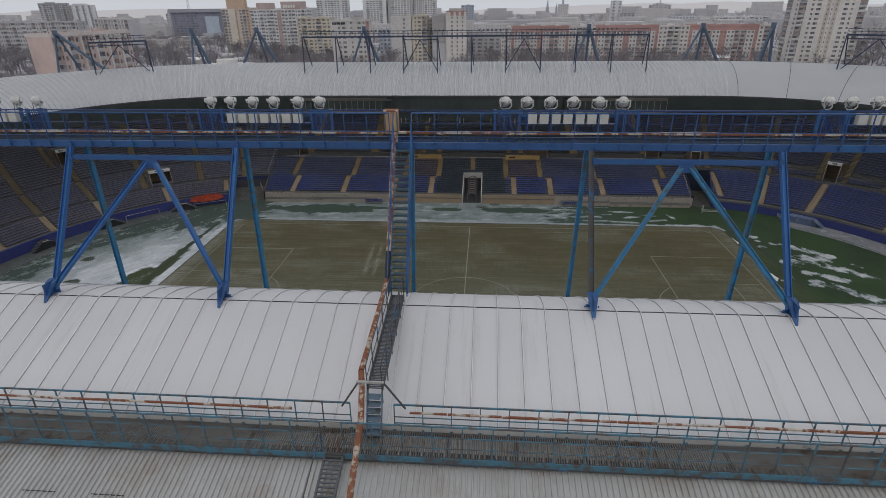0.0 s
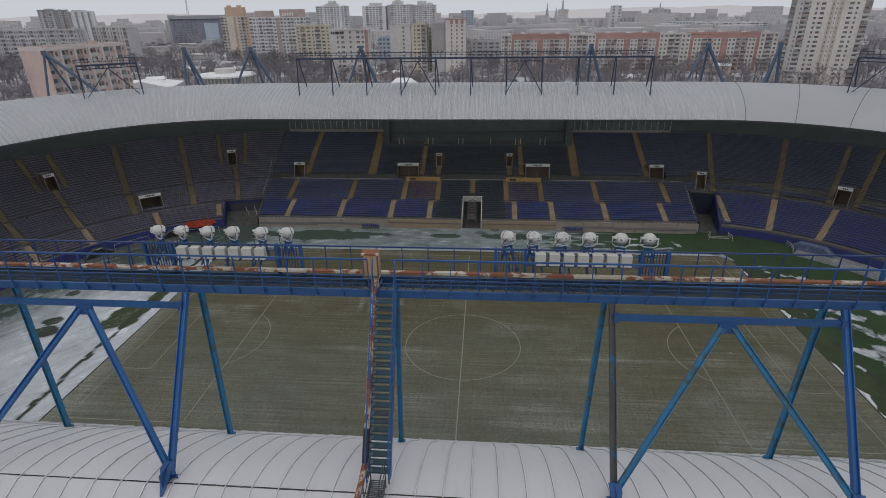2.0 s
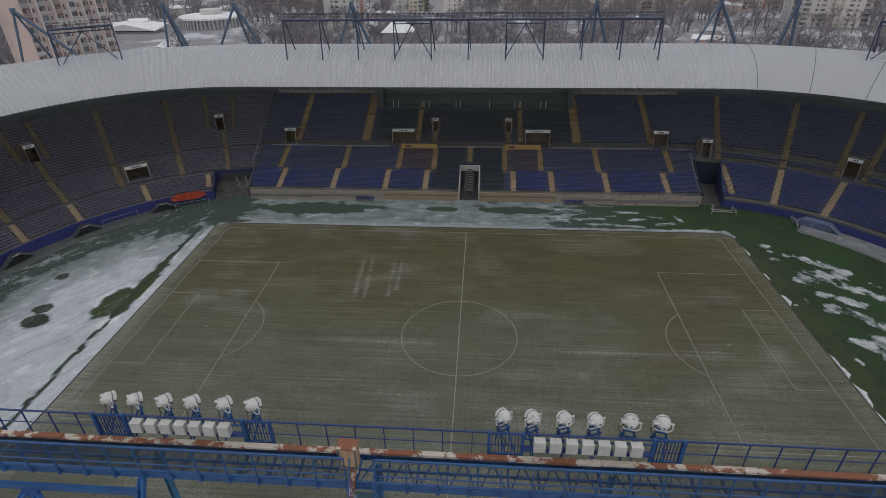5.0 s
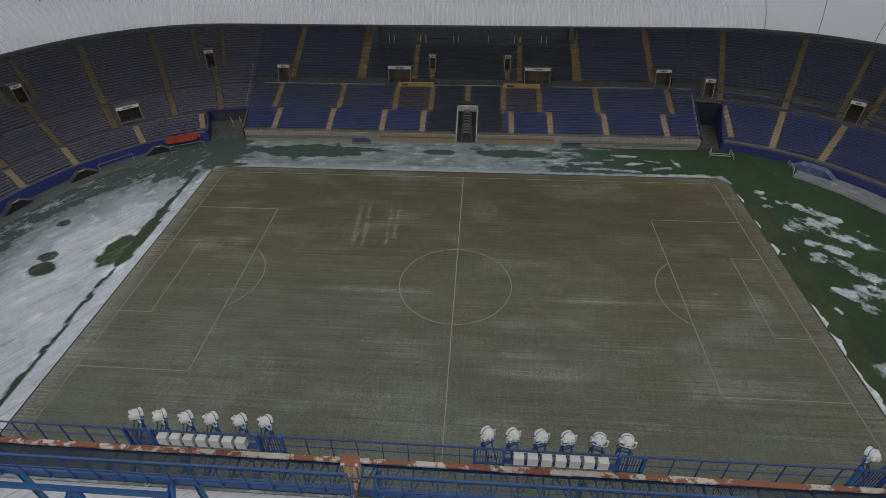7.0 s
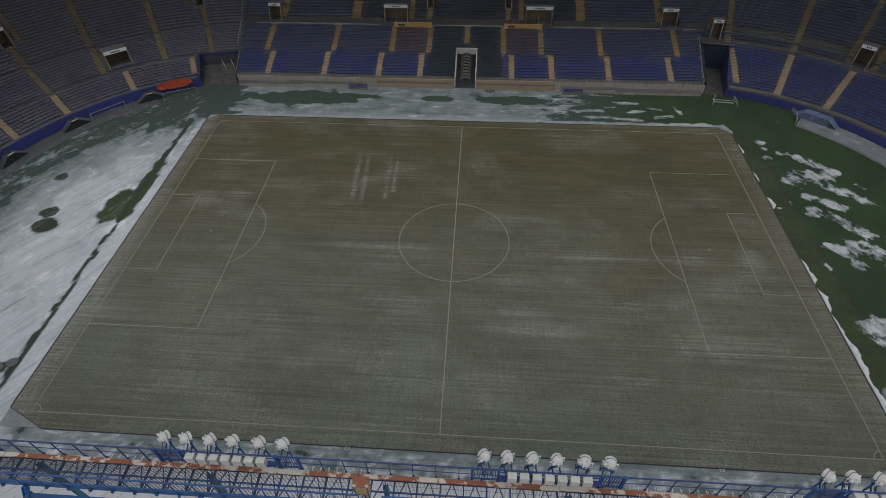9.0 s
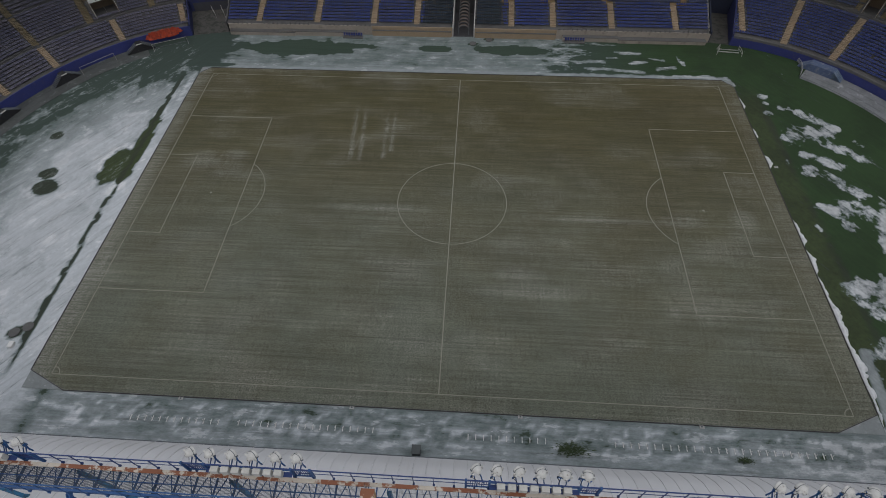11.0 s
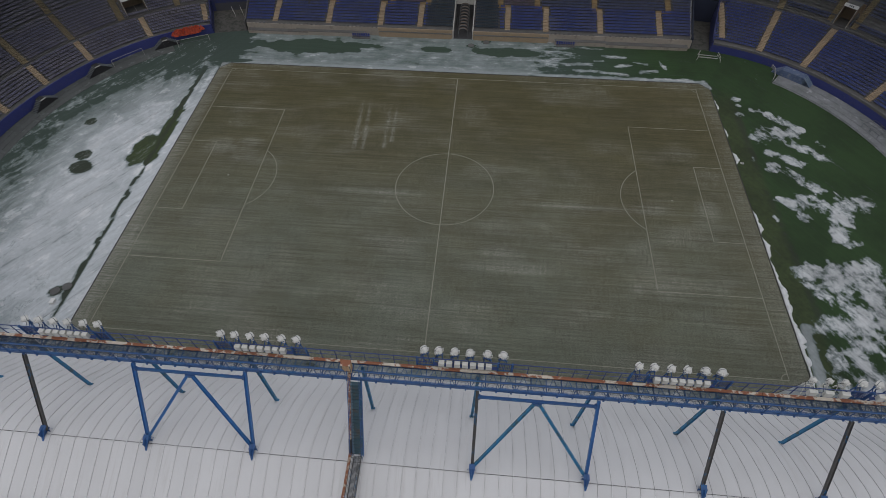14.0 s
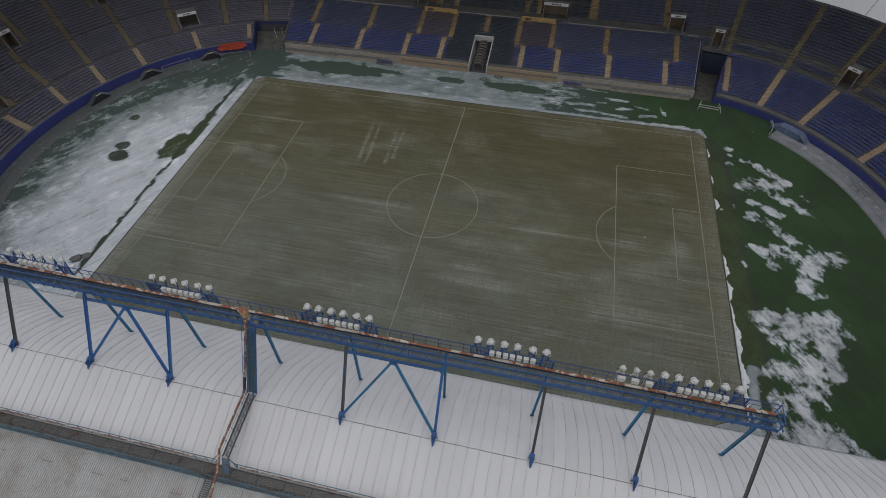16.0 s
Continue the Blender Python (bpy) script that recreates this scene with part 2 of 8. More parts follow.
def infield_material():
    """Wet green turf, grey ice and white snow, by the mesh's snow attribute, with ragged scraped edges."""
    m, nt, bsdf, pos = start("turf_ice_and_snow", 0.75)
    snow, green, rag = attribute(nt, "snow"), attribute(nt, "lush"), attribute(nt, "rag")
    # both ends are scraped along the curve of the stand
    sep = nt.nodes.new("ShaderNodeSeparateXYZ")
    nt.links.new(pos, sep.inputs[0])
    com = nt.nodes.new("ShaderNodeCombineXYZ")
    nt.links.new(value_node(nt, "ABSOLUTE", sep.outputs[0], 0), com.inputs[0])
    nt.links.new(sep.outputs[1], com.inputs[1])
    nt.links.new(sep.outputs[0], com.inputs[2])
    turn = nt.nodes.new("ShaderNodeMapping")
    turn.inputs["Rotation"].default_value = (0, 0, radians(-33))
    turn.inputs["Scale"].default_value = (1.0, 1.0, 0.02)
    nt.links.new(com.outputs[0], turn.inputs[0])
    v = turn.outputs[0]
    # along the touchlines the ice is scraped lengthways
    side = attribute(nt, "side")
    drift = nt.nodes.new("ShaderNodeTexNoise")
    drift.inputs["Scale"].default_value, drift.inputs["Detail"].default_value = 0.16, 4
    nt.links.new(v, drift.inputs["Vector"])
    warp = nt.nodes.new("ShaderNodeVectorMath")
    warp.operation = "MULTIPLY_ADD"
    warp.inputs[1].default_value = (7, 7, 0)
    nt.links.new(drift.outputs["Color"], warp.inputs[0])
    nt.links.new(v, warp.inputs[2])
    def blend(a, b):
        m = nt.nodes.new("ShaderNodeMix")
        nt.links.new(side, m.inputs[0])
        nt.links.new(a, m.inputs[2])
        nt.links.new(b, m.inputs[3])
        return m.outputs[0]
    n1 = blend(noise_node(nt, v, 0.42, 7, 0.62, (1.1, 0.8, 1)), noise_node(nt, pos, 0.5, 9, 0.68, (0.42, 1.3, 1)))
    n2 = blend(noise_node(nt, v, 2.0, 6, 0.8, (1.1, 0.85, 1)), noise_node(nt, pos, 2.0, 6, 0.8, (0.5, 1.2, 1)))
    scrape = blend(noise_node(nt, v, 1.0, 6, 0.7, (1.5, 0.09, 1)), noise_node(nt, pos, 1.0, 6, 0.7, (0.09, 1.6, 1)))
    marble = noise_node(nt, warp.outputs[0], 0.3, 9, 0.62, (1.25, 0.6, 1))
    w = value_node(nt, "MULTIPLY_ADD", n1, 2.6, -1.3)
    w = value_node(nt, "MULTIPLY_ADD", value_node(nt, "SUBTRACT", n2, 0.5), 0.55, w)
    w = value_node(nt, "MULTIPLY_ADD", value_node(nt, "SUBTRACT", scrape, 0.5), 0.35, w)
    amount = value_node(nt, "MULTIPLY_ADD", w, rag, snow)
    amount = value_node(nt, "MULTIPLY_ADD", value_node(nt, "SUBTRACT", marble, 0.5), attribute(nt, "swirl"), amount)
    turf = ramp_mix(nt, green, (0.044, 0.066, 0.055), (0.023, 0.054, 0.012))
    turf = ramp_mix(nt, steps(nt, n2, 0.3, 0.7), turf, ramp_mix(nt, green, (0.030, 0.048, 0.038), (0.014, 0.038, 0.008)))
    turf = ramp_mix(nt, attribute(nt, "moss"), turf, ramp_mix(nt, steps(nt, n2, 0.35, 0.65), (0.047, 0.066, 0.021), (0.020, 0.032, 0.011)))
    turf = ramp_mix(nt, attribute(nt, "gully"), turf, (0.026, 0.032, 0.020))
    col = ramp_mix(nt, steps(nt, amount, 0.345, 0.40), turf, (0.135, 0.165, 0.160))
    col = ramp_mix(nt, steps(nt, amount, 0.42, 0.76), col, (0.32, 0.348, 0.36))
    col = ramp_mix(nt, steps(nt, amount, 0.74, 0.84), col, (0.44, 0.465, 0.485))
    col = ramp_mix(nt, steps(nt, amount, 0.90, 0.97), col, (0.60, 0.61, 0.62))
    # fresh lumps of snow: bright on the green end, a few thin sheets elsewhere
    lumps = value_node(nt, "MULTIPLY", steps(nt, amount, 0.40, 0.52), steps(nt, green, 0.3, 0.6))
    col = ramp_mix(nt, value_node(nt, "MULTIPLY", lumps, 0.5), col, (0.30, 0.325, 0.33))
    crust = value_node(nt, "MULTIPLY", steps(nt, amount, 0.56, 0.66), steps(nt, green, 0.3, 0.6))
    col = ramp_mix(nt, value_node(nt, "MULTIPLY", crust, value_node(nt, "MULTIPLY_ADD", steps(nt, n2, 0.4, 0.6), 0.5, 0.5)), col, (0.46, 0.475, 0.485))
    sheets = value_node(nt, "MULTIPLY", steps(nt, n1, 0.585, 0.60), steps(nt, amount, 0.45, 0.6))
    col = ramp_mix(nt, value_node(nt, "MULTIPLY", sheets, 0.45), col, (0.56, 0.57, 0.58))
    cuts = value_node(nt, "MULTIPLY", steps(nt, scrape, 0.385, 0.365), steps(nt, n2, 0.46, 0.54))
    col = ramp_mix(nt, value_node(nt, "MULTIPLY", cuts, 0.5), col, (0.07, 0.085, 0.08))
    # wheel-thin scratches that wander through the marbled ice, dark and bright
    open_ice = steps(nt, attribute(nt, "swirl"), 0.3, 0.5)
    for level, shade in ((0.47, (0.055, 0.072, 0.066)), (0.53, (0.40, 0.43, 0.435)), (0.42, (0.05, 0.066, 0.058)), (0.58, (0.42, 0.445, 0.45))):
        line = steps(nt, value_node(nt, "ABSOLUTE", value_node(nt, "SUBTRACT", marble, level), 0), 0.009, 0.003)
        line = value_node(nt, "MULTIPLY", value_node(nt, "MULTIPLY", line, open_ice), steps(nt, scrape, 0.5, 0.56))
        col = ramp_mix(nt, value_node(nt, "MULTIPLY", line, 0.7), col, shade)
    meadow = noise_node(nt, pos, 0.12, 5, 0.6)
    col = tone(nt, col, value_node(nt, "MULTIPLY", steps(nt, meadow, 0.58, 0.40), steps(nt, green, 0.5, 0.9)), 1.08, 0.80)
    col = tone(nt, col, steps(nt, scrape, 0.35, 0.68), 0.84, 1.10)
    col = tone(nt, col, steps(nt, n2, 0.35, 0.65), 0.9, 1.08)
    nt.links.new(col, bsdf.inputs["Base Color"])
    rough = nt.nodes.new("ShaderNodeMapRange")
    rough.inputs[1].default_value, rough.inputs[2].default_value, rough.inputs[3].default_value, rough.inputs[4].default_value = 0.4, 0.7, 0.9, 0.55
    nt.links.new(amount, rough.inputs[0])
    nt.links.new(rough.outputs[0], bsdf.inputs["Roughness"])
    relief(nt, bsdf, amount, 0.5, 0.06)
    return m


def pitch_material():
    """Brown winter grass, rolled along and across the pitch, with frost by the mesh's frost attribute."""
    m, nt, bsdf, pos = start("frosted_pitch_grass", 0.92)
    comb = noise_node(nt, pos, 1.0, 5, 0.75, (0.035, 2.6, 1))
    across = noise_node(nt, pos, 1.0, 5, 0.75, (2.6, 0.3, 1))
    grain = noise_node(nt, pos, 4.5, 3, 0.8)
    fine = noise_node(nt, pos, 9.0, 2, 0.7)
    big = noise_node(nt, pos, 0.05, 5, 0.6)
    col = ramp_mix(nt, attribute(nt, "grey"), (0.064, 0.057, 0.019), (0.112, 0.122, 0.088))
    col = ramp_mix(nt, value_node(nt, "MULTIPLY", steps(nt, big, 0.38, 0.66), 0.45), col, (0.080, 0.066, 0.026))
    col = tone(nt, col, steps(nt, comb, 0.34, 0.66), 0.84, 1.10)
    col = tone(nt, col, steps(nt, across, 0.34, 0.66), 0.92, 1.06)
    col = tone(nt, col, steps(nt, grain, 0.36, 0.64), 0.82, 1.16)
    col = tone(nt, col, steps(nt, fine, 0.36, 0.64), 0.86, 1.12)
    f = value_node(nt, "MULTIPLY", attribute(nt, "frost"), steps(nt, comb, 0.30, 0.66))
    f = value_node(nt, "MULTIPLY", f, steps(nt, grain, 0.32, 0.66))
    f = value_node(nt, "MULTIPLY", f, value_node(nt, "MULTIPLY_ADD", steps(nt, across, 0.36, 0.64), 0.9, 0.85))
    col = ramp_mix(nt, f, col, (0.30, 0.295, 0.26))
    # greener and browner patches, each a few metres wide
    patch = noise_node(nt, pos, 0.11, 6, 0.62, (0.6, 1.3, 1))
    col = tone(nt, col, steps(nt, patch, 0.36, 0.64), 0.88, 1.09)
    nt.links.new(col, bsdf.inputs["Base Color"])
    relief(nt, bsdf, grain, 0.5, 0.03)
    return m


INFIELD, PITCH = infield_material(), pitch_material()


# ---- builders ----
class Shape:
    """Gathers boxes, beams, tubes and turned forms into one mesh."""

    def __init__(self):
        self.v, self.f = [], []

    def add(self, vs, fs):
        n = len(self.v)
        self.v += [tuple(p) for p in vs]
        self.f += [tuple(i + n for i in q) for q in fs]
        return self

    def box(self, x0, x1, y0, y1, z0, z1):
        return self.add([(x, y, z) for z in (z0, z1) for y in (y0, y1) for x in (x0, x1)],
                        [(0, 2, 3, 1), (4, 5, 7, 6), (0, 1, 5, 4), (2, 6, 7, 3), (0, 4, 6, 2), (1, 3, 7, 5)])

    def beam(self, p, q, w, h, up=(0, 0, 1)):
        p, q, up = Vector(p), Vector(q), Vector(up)
        d = (q - p).normalized()
        s = d.cross(up)
        s = (s if s.length > 1e-4 else d.cross(Vector((0, 1, 0)))).normalized()
        u = s.cross(d)
        c = [s * (a * w / 2) + u * (b * h / 2) for a, b in ((-1, -1), (1, -1), (1, 1), (-1, 1))]
        return self.add([p + k for k in c] + [q + k for k in c],
                        [(3, 2, 1, 0), (4, 5, 6, 7), (0, 1, 5, 4), (1, 2, 6, 5), (2, 3, 7, 6), (3, 0, 4, 7)])

    def ibeam(self, p, q, w, h, up=(0, 0, 1)):
        """An I section: two flanges and a web."""
        p, q, up = Vector(p), Vector(q), Vector(up)
        d = (q - p).normalized()
        s = d.cross(up).normalized()
        u = s.cross(d)
        for k in (-1, 1):
            self.beam(p + u * (k * (h / 2 - 0.012)), q + u * (k * (h / 2 - 0.012)), w, 0.024, up)
        return self.beam(p, q, 0.02, h - 0.05, up)

    def tube(self, p, q, r, n=8, caps=True, r2=None):
        p, q = Vector(p), Vector(q)
        d = (q - p).normalized()
        s = d.cross(Vector((0, 0, 1)))
        s = (s if s.length > 1e-4 else Vector((1, 0, 0))).normalized()
        u = s.cross(d)
        ring = [s * math.cos(2 * math.pi * i / n) + u * math.sin(2 * math.pi * i / n) for i in range(n)]
        fs = [(i, (i + 1) % n, n + (i + 1) % n, n + i) for i in range(n)]
        if caps:
            fs += [tuple(range(n - 1, -1, -1)), tuple(range(n, 2 * n))]
        return self.add([p + k * r for k in ring] + [q + k * (r if r2 is None else r2) for k in ring], fs)

    def pipe(self, pts, r, n=8):
        for a, b in zip(pts, pts[1:]):
            self.tube(a, b, r, n)
        return self

    def turned(self, prof, m=Matrix(), n=16):
        """A profile of (radius, height) turned about z, then placed by m."""
        vs = [m @ Vector((r * math.cos(2 * math.pi * i / n), r * math.sin(2 * math.pi * i / n), z)) for r, z in prof for i in range(n)]
        fs = [(k * n + i, k * n + (i + 1) % n, (k + 1) * n + (i + 1) % n, (k + 1) * n + i) for k in range(len(prof) - 1) for i in range(n)]
        fs += [tuple(range(n - 1, -1, -1)), tuple(range((len(prof) - 1) * n, len(prof) * n))]
        return self.add(vs, fs)

    def mesh(self, name, material, smooth=False):
        me = bpy.data.meshes.new(name)
        me.from_pydata(self.v, [], self.f)
        me.materials.append(material)
        if smooth:
            me.polygons.foreach_set("use_smooth", [True] * len(me.polygons))
        me.update()
        return me


def thing(name, at, label, category, group="", turn=0.0):
    ob = new(name)
    ob.empty_display_size = 0.3
    ob.location, ob.rotation_euler = at, (0, 0, radians(turn))
    return tagged(ob, label, category, group)


def part(name, shape, material, parent, label="", smooth=False, kind="", at=(0, 0, 0)):
    me = shape if isinstance(shape, bpy.types.Mesh) else shape.mesh(name, material, smooth)
    ob = new(name, me)
    ob.parent, ob.location = parent, at
    return tagged(ob, label, kind=kind)


def single(name, shape, material, label, category, kind="", smooth=False, at=(0, 0, 0)):
    ob = new(name, shape.mesh(name, material, smooth))
    ob.location = at
    return tagged(ob, label, category, kind=kind)


def ease(a, b, x):
    t = min(1, max(0, (x - a) / (b - a)))
    return t * t * (3 - 2 * t)


# ---- plan of the bowl: the front wall's oval, and places along it ----
def oval(cx, ax, by_far, by_near, power, n):
    e, pts = 2 / power, []
    for i in range(200):
        pts.append((-cx + i * 2 * cx / 200, by_far))
    for i in range(600):
        th = math.pi / 2 - math.pi * i / 600
        c, s = math.cos(th), math.sin(th)
        pts.append((cx + ax * abs(c) ** e, (by_far if s > 0 else -by_near) * abs(s) ** e))
    for i in range(200):
        pts.append((cx - i * 2 * cx / 200, -by_near))
    for i in range(600):
        th = -math.pi / 2 - math.pi * i / 600
        c, s = math.cos(th), math.sin(th)
        pts.append((-cx - ax * abs(c) ** e, (by_far if s > 0 else -by_near) * abs(s) ** e))
    P = np.array(pts)
    Q = np.vstack([P, P[:1]])
    s = np.concatenate([[0], np.cumsum(np.linalg.norm(np.diff(Q, axis=0), axis=1))])
    t = np.linspace(0, s[-1], n, endpoint=False)
    R = np.stack([np.interp(t, s, Q[:, 0]), np.interp(t, s, Q[:, 1])], 1)
    tang = np.roll(R, -2, 0) - np.roll(R, 2, 0)
    tang /= np.linalg.norm(tang, axis=1)[:, None]
    return R, np.stack([-tang[:, 1], tang[:, 0]], 1), tang, s[-1]


SEGS = 480
FRONT, OUT, ALONG, ROUND = oval(50.0, 42.5, 50.3, 50.3, 2.0, SEGS)


def spot(s, d, z=0.0):
    """The place s metres along the front wall, d metres behind it."""
    k = (s % ROUND) / ROUND * SEGS
    i, f = int(k) % SEGS, k - int(k)
    j = (i + 1) % SEGS
    p = FRONT[i] * (1 - f) + FRONT[j] * f
    o = OUT[i] * (1 - f) + OUT[j] * f
    o = o / np.linalg.norm(o)
    return Vector((p[0] + o[0] * d, p[1] + o[1] * d, z))


def heading(s):
    i = int((s % ROUND) / ROUND * SEGS) % SEGS
    return math.degrees(math.atan2(ALONG[i][1], ALONG[i][0]))


# rows of the lower and upper tier: depth and rise
ROW, RISE, ROW_UP, RISE_UP = 16 / 18, 0.267, 0.92, 0.3957


def tier(d):
    """The terrace's height d metres behind the front wall."""
    if d < 1.2:
        return 2.0
    if d < 17.2:
        return 2.0 + int((d - 1.2) / ROW + 1e-6) * RISE
    if d < 19:
        return 6.9
    return 8.0 + int((d - 19) / ROW_UP + 1e-6) * RISE_UP


# openings: start and end along the wall, start and end behind it
TUNNEL, RAMP, GATE = (47.5, 52.5, 0.0, 10.0), (103.8, 108.3, 0.0, 13.2), (480.2, 488.2, 0.0, 8.2)
PORTALS = [(463.7, 468.7, 9.0, 13.8), (452.1, 454.5, 23.4, 27.4), (479.9, 482.2, 23.2, 27.2), (126.2, 129.1, 15.2, 19.4),
           (104.7, 107.0, 15.2, 18.0), (96.5, 100.2, 19.0, 22.2), (64.0, 70.4, 19.0, 22.2), (29.2, 35.0, 19.0, 22.2), (0.2, 3.2, 19.0, 22.2),
           (39.6, 41.2, 22.2, 24.6), (58.9, 60.5, 22.2, 24.6), (434.3, 437.0, 20.6, 24.6), (420.6, 424.2, 8.8, 13.4), (143.4, 146.4, 15.2, 19.4)]
HOLES = [TUNNEL, RAMP, GATE, *PORTALS]
# stairways: along the wall at the foot, at the head, from and to behind it, width
AISLES = ([(s, s, 1.2, 8.4, 1.3) for s in (3.4, 16.8, 29.7, 39.4, 60.6, 69.8, 82.7, 96.6)]
          + [(s, s, 8.4, 17.2, 1.3) for s in (1.7, 18.0, 32.0, 40.9, 58.7, 67.6, 81.5, 99.0)] + [(49.9, 49.9, 11.6, 17.2, 1.2)]
          + [(s, s, 19.0, 37.0, w) for s, w in ((3.9, 1.5), (22.1, 2.3), (35.9, 1.2), (62.9, 1.2), (77.3, 2.2), (96.0, 1.5))]
          + [(40.4, 40.4, 19.0, 22.2, 1.2), (59.7, 59.7, 19.0, 22.2, 1.2)]
          + [(118.2, 118.07, 1.2, 13.4, 1.4), (118.05, 117.8, 14.3, 37, 1.4), (127.6, 127.5, 1.2, 13.4, 1.4), (125.9, 125.2, 15.2, 37, 1.2), (129.7, 128.9, 15.2, 37, 1.2), (110.1, 108.5, 1.9, 13.0, 1.3), (108.0, 108.1, 14.3, 37, 1.3),
             (142.0, 140.8, 1.2, 13.4, 1.4), (135.8, 135.0, 15.2, 37, 1.4), (143.0, 142.6, 15.2, 37, 1.2), (147.0, 146.6, 15.2, 37, 1.2), (154, 153.8, 1.2, 13.4, 1.4), (153.8, 153.5, 14.3, 37, 1.4), (164, 164, 1.2, 13.4, 1.4), (164, 164, 14.3, 37, 1.4), (173, 173, 1.2, 13.4, 1.4), (173, 173, 14.3, 37, 1.4)]
          + [(462.8, 464.2, 8.6, 37, 1.5), (473.9, 473.2, 8.4, 37, 1.4), (466.2, 466.2, 1.2, 7.4, 1.3), (452.3, 452.8, 1.2, 7.5, 1.3), (452.7, 453.4, 8.4, 23, 1.3), (441.6, 442.7, 1.2, 7.5, 1.3), (442.9, 446.4, 8.4, 37, 1.4),
             (482.7, 481.3, 8.6, 23, 1.2), (479.1, 478.5, 23.4, 37, 1.1), (483.0, 482.4, 23.4, 37, 1.1), (451.4, 452.0, 23.6, 37, 1.2), (455.2, 455.7, 23.6, 37, 1.2),
             (479.0, 478.8, 2.4, 7.5, 1.2), (431.4, 432.8, 1.2, 7.5, 1.3), (433.0, 434.4, 8.4, 20.4, 1.4), (438.0, 439.4, 21, 37, 1.2), (420.8, 421.5, 1.2, 7.5, 1.6), (424.9, 426.6, 8.4, 37, 1.4), (410, 410, 1.2, 37, 1.4), (400, 400, 1.2, 37, 1.4)])


def rows_of(s):
    """Rows of seats at s: start behind the wall, depth, height and rise; the curved ends have two more between the tiers."""
    lower = [(1.2 + ROW * k, ROW, 2.0 + RISE * k, RISE) for k in range(18)]
    between = [(17.2, 0.9, 7.18, 0.42), (18.1, 0.9, 7.6, 0.40)] if 104 < s < 488.4 else []
    return lower + between + [(19 + ROW_UP * k, ROW_UP, 8.0 + RISE_UP * k, RISE_UP) for k in range(20)]


def widening(s, d):
    """How much longer the line d behind the front wall is than the wall itself, near s."""
    return (spot(s + 0.6, d) - spot(s - 0.6, d)).length / max(0.1, (spot(s + 0.6, 0) - spot(s - 0.6, 0)).length)


def in_portal(s, d, margin=0.0):
    """Straight-sided openings, as wide at the back as in front."""
    for a, b, c, e in PORTALS:
        if c - 0.1 < d < e + 0.3 and abs(s - (a + b) / 2) < 6:
            if abs(s - (a + b) / 2) * widening((a + b) / 2, d) < (b - a) / 2 + margin:
                return True
    return False


def in_hole(s, d):
    return in_portal(s, d, 0.2) or any(a - 0.2 < s < b + 0.2 and c - 0.1 < d < e + 0.3 for a, b, c, e in HOLES[:3])


def in_aisle(s, d):
    for a, b, c, e, w in AISLES:
        if c - 0.2 <= d <= e + 0.2:
            off = abs(s - (a + (b - a) * (d - c) / (e - c)))
            if off < w and (off * widening(s, d) if 104 < s < 488.4 else off) < w * 0.5 + 0.24:
                return True
    return False


def in_walkway(s, d):
    if s < 104 or s > 488.4:
        return 16.9 < d < 19.2
    if s < 240:
        return 13.3 < d < 15.2
    return 7.5 < d < 8.7

# ---- ground, infield and pitch ----
def sheet(name, x0, x1, y0, y1, step, z, material, attrs, label, category):
    nx, ny = int(round((x1 - x0) / step)) + 1, int(round((y1 - y0) / step)) + 1
    X, Y = np.meshgrid(np.linspace(x0, x1, nx), np.linspace(y0, y1, ny))
    co = np.stack([X.ravel(), Y.ravel(), np.full(nx * ny, z)], 1)
    i = (np.arange(ny - 1)[:, None] * nx + np.arange(nx - 1)[None]).ravel()
    me = bpy.data.meshes.new(name)
    me.from_pydata(co.tolist(), [], np.stack([i, i + 1, i + nx + 1, i + nx], 1).tolist())
    me.materials.append(material)
    for key, fn in attrs.items():
        a = me.attributes.new(key, "FLOAT", "POINT")
        a.data.foreach_set("value", [fn(float(x), float(y)) for x, y in co[:, :2]])
    return tagged(new(name, me), label, category, kind="structure")


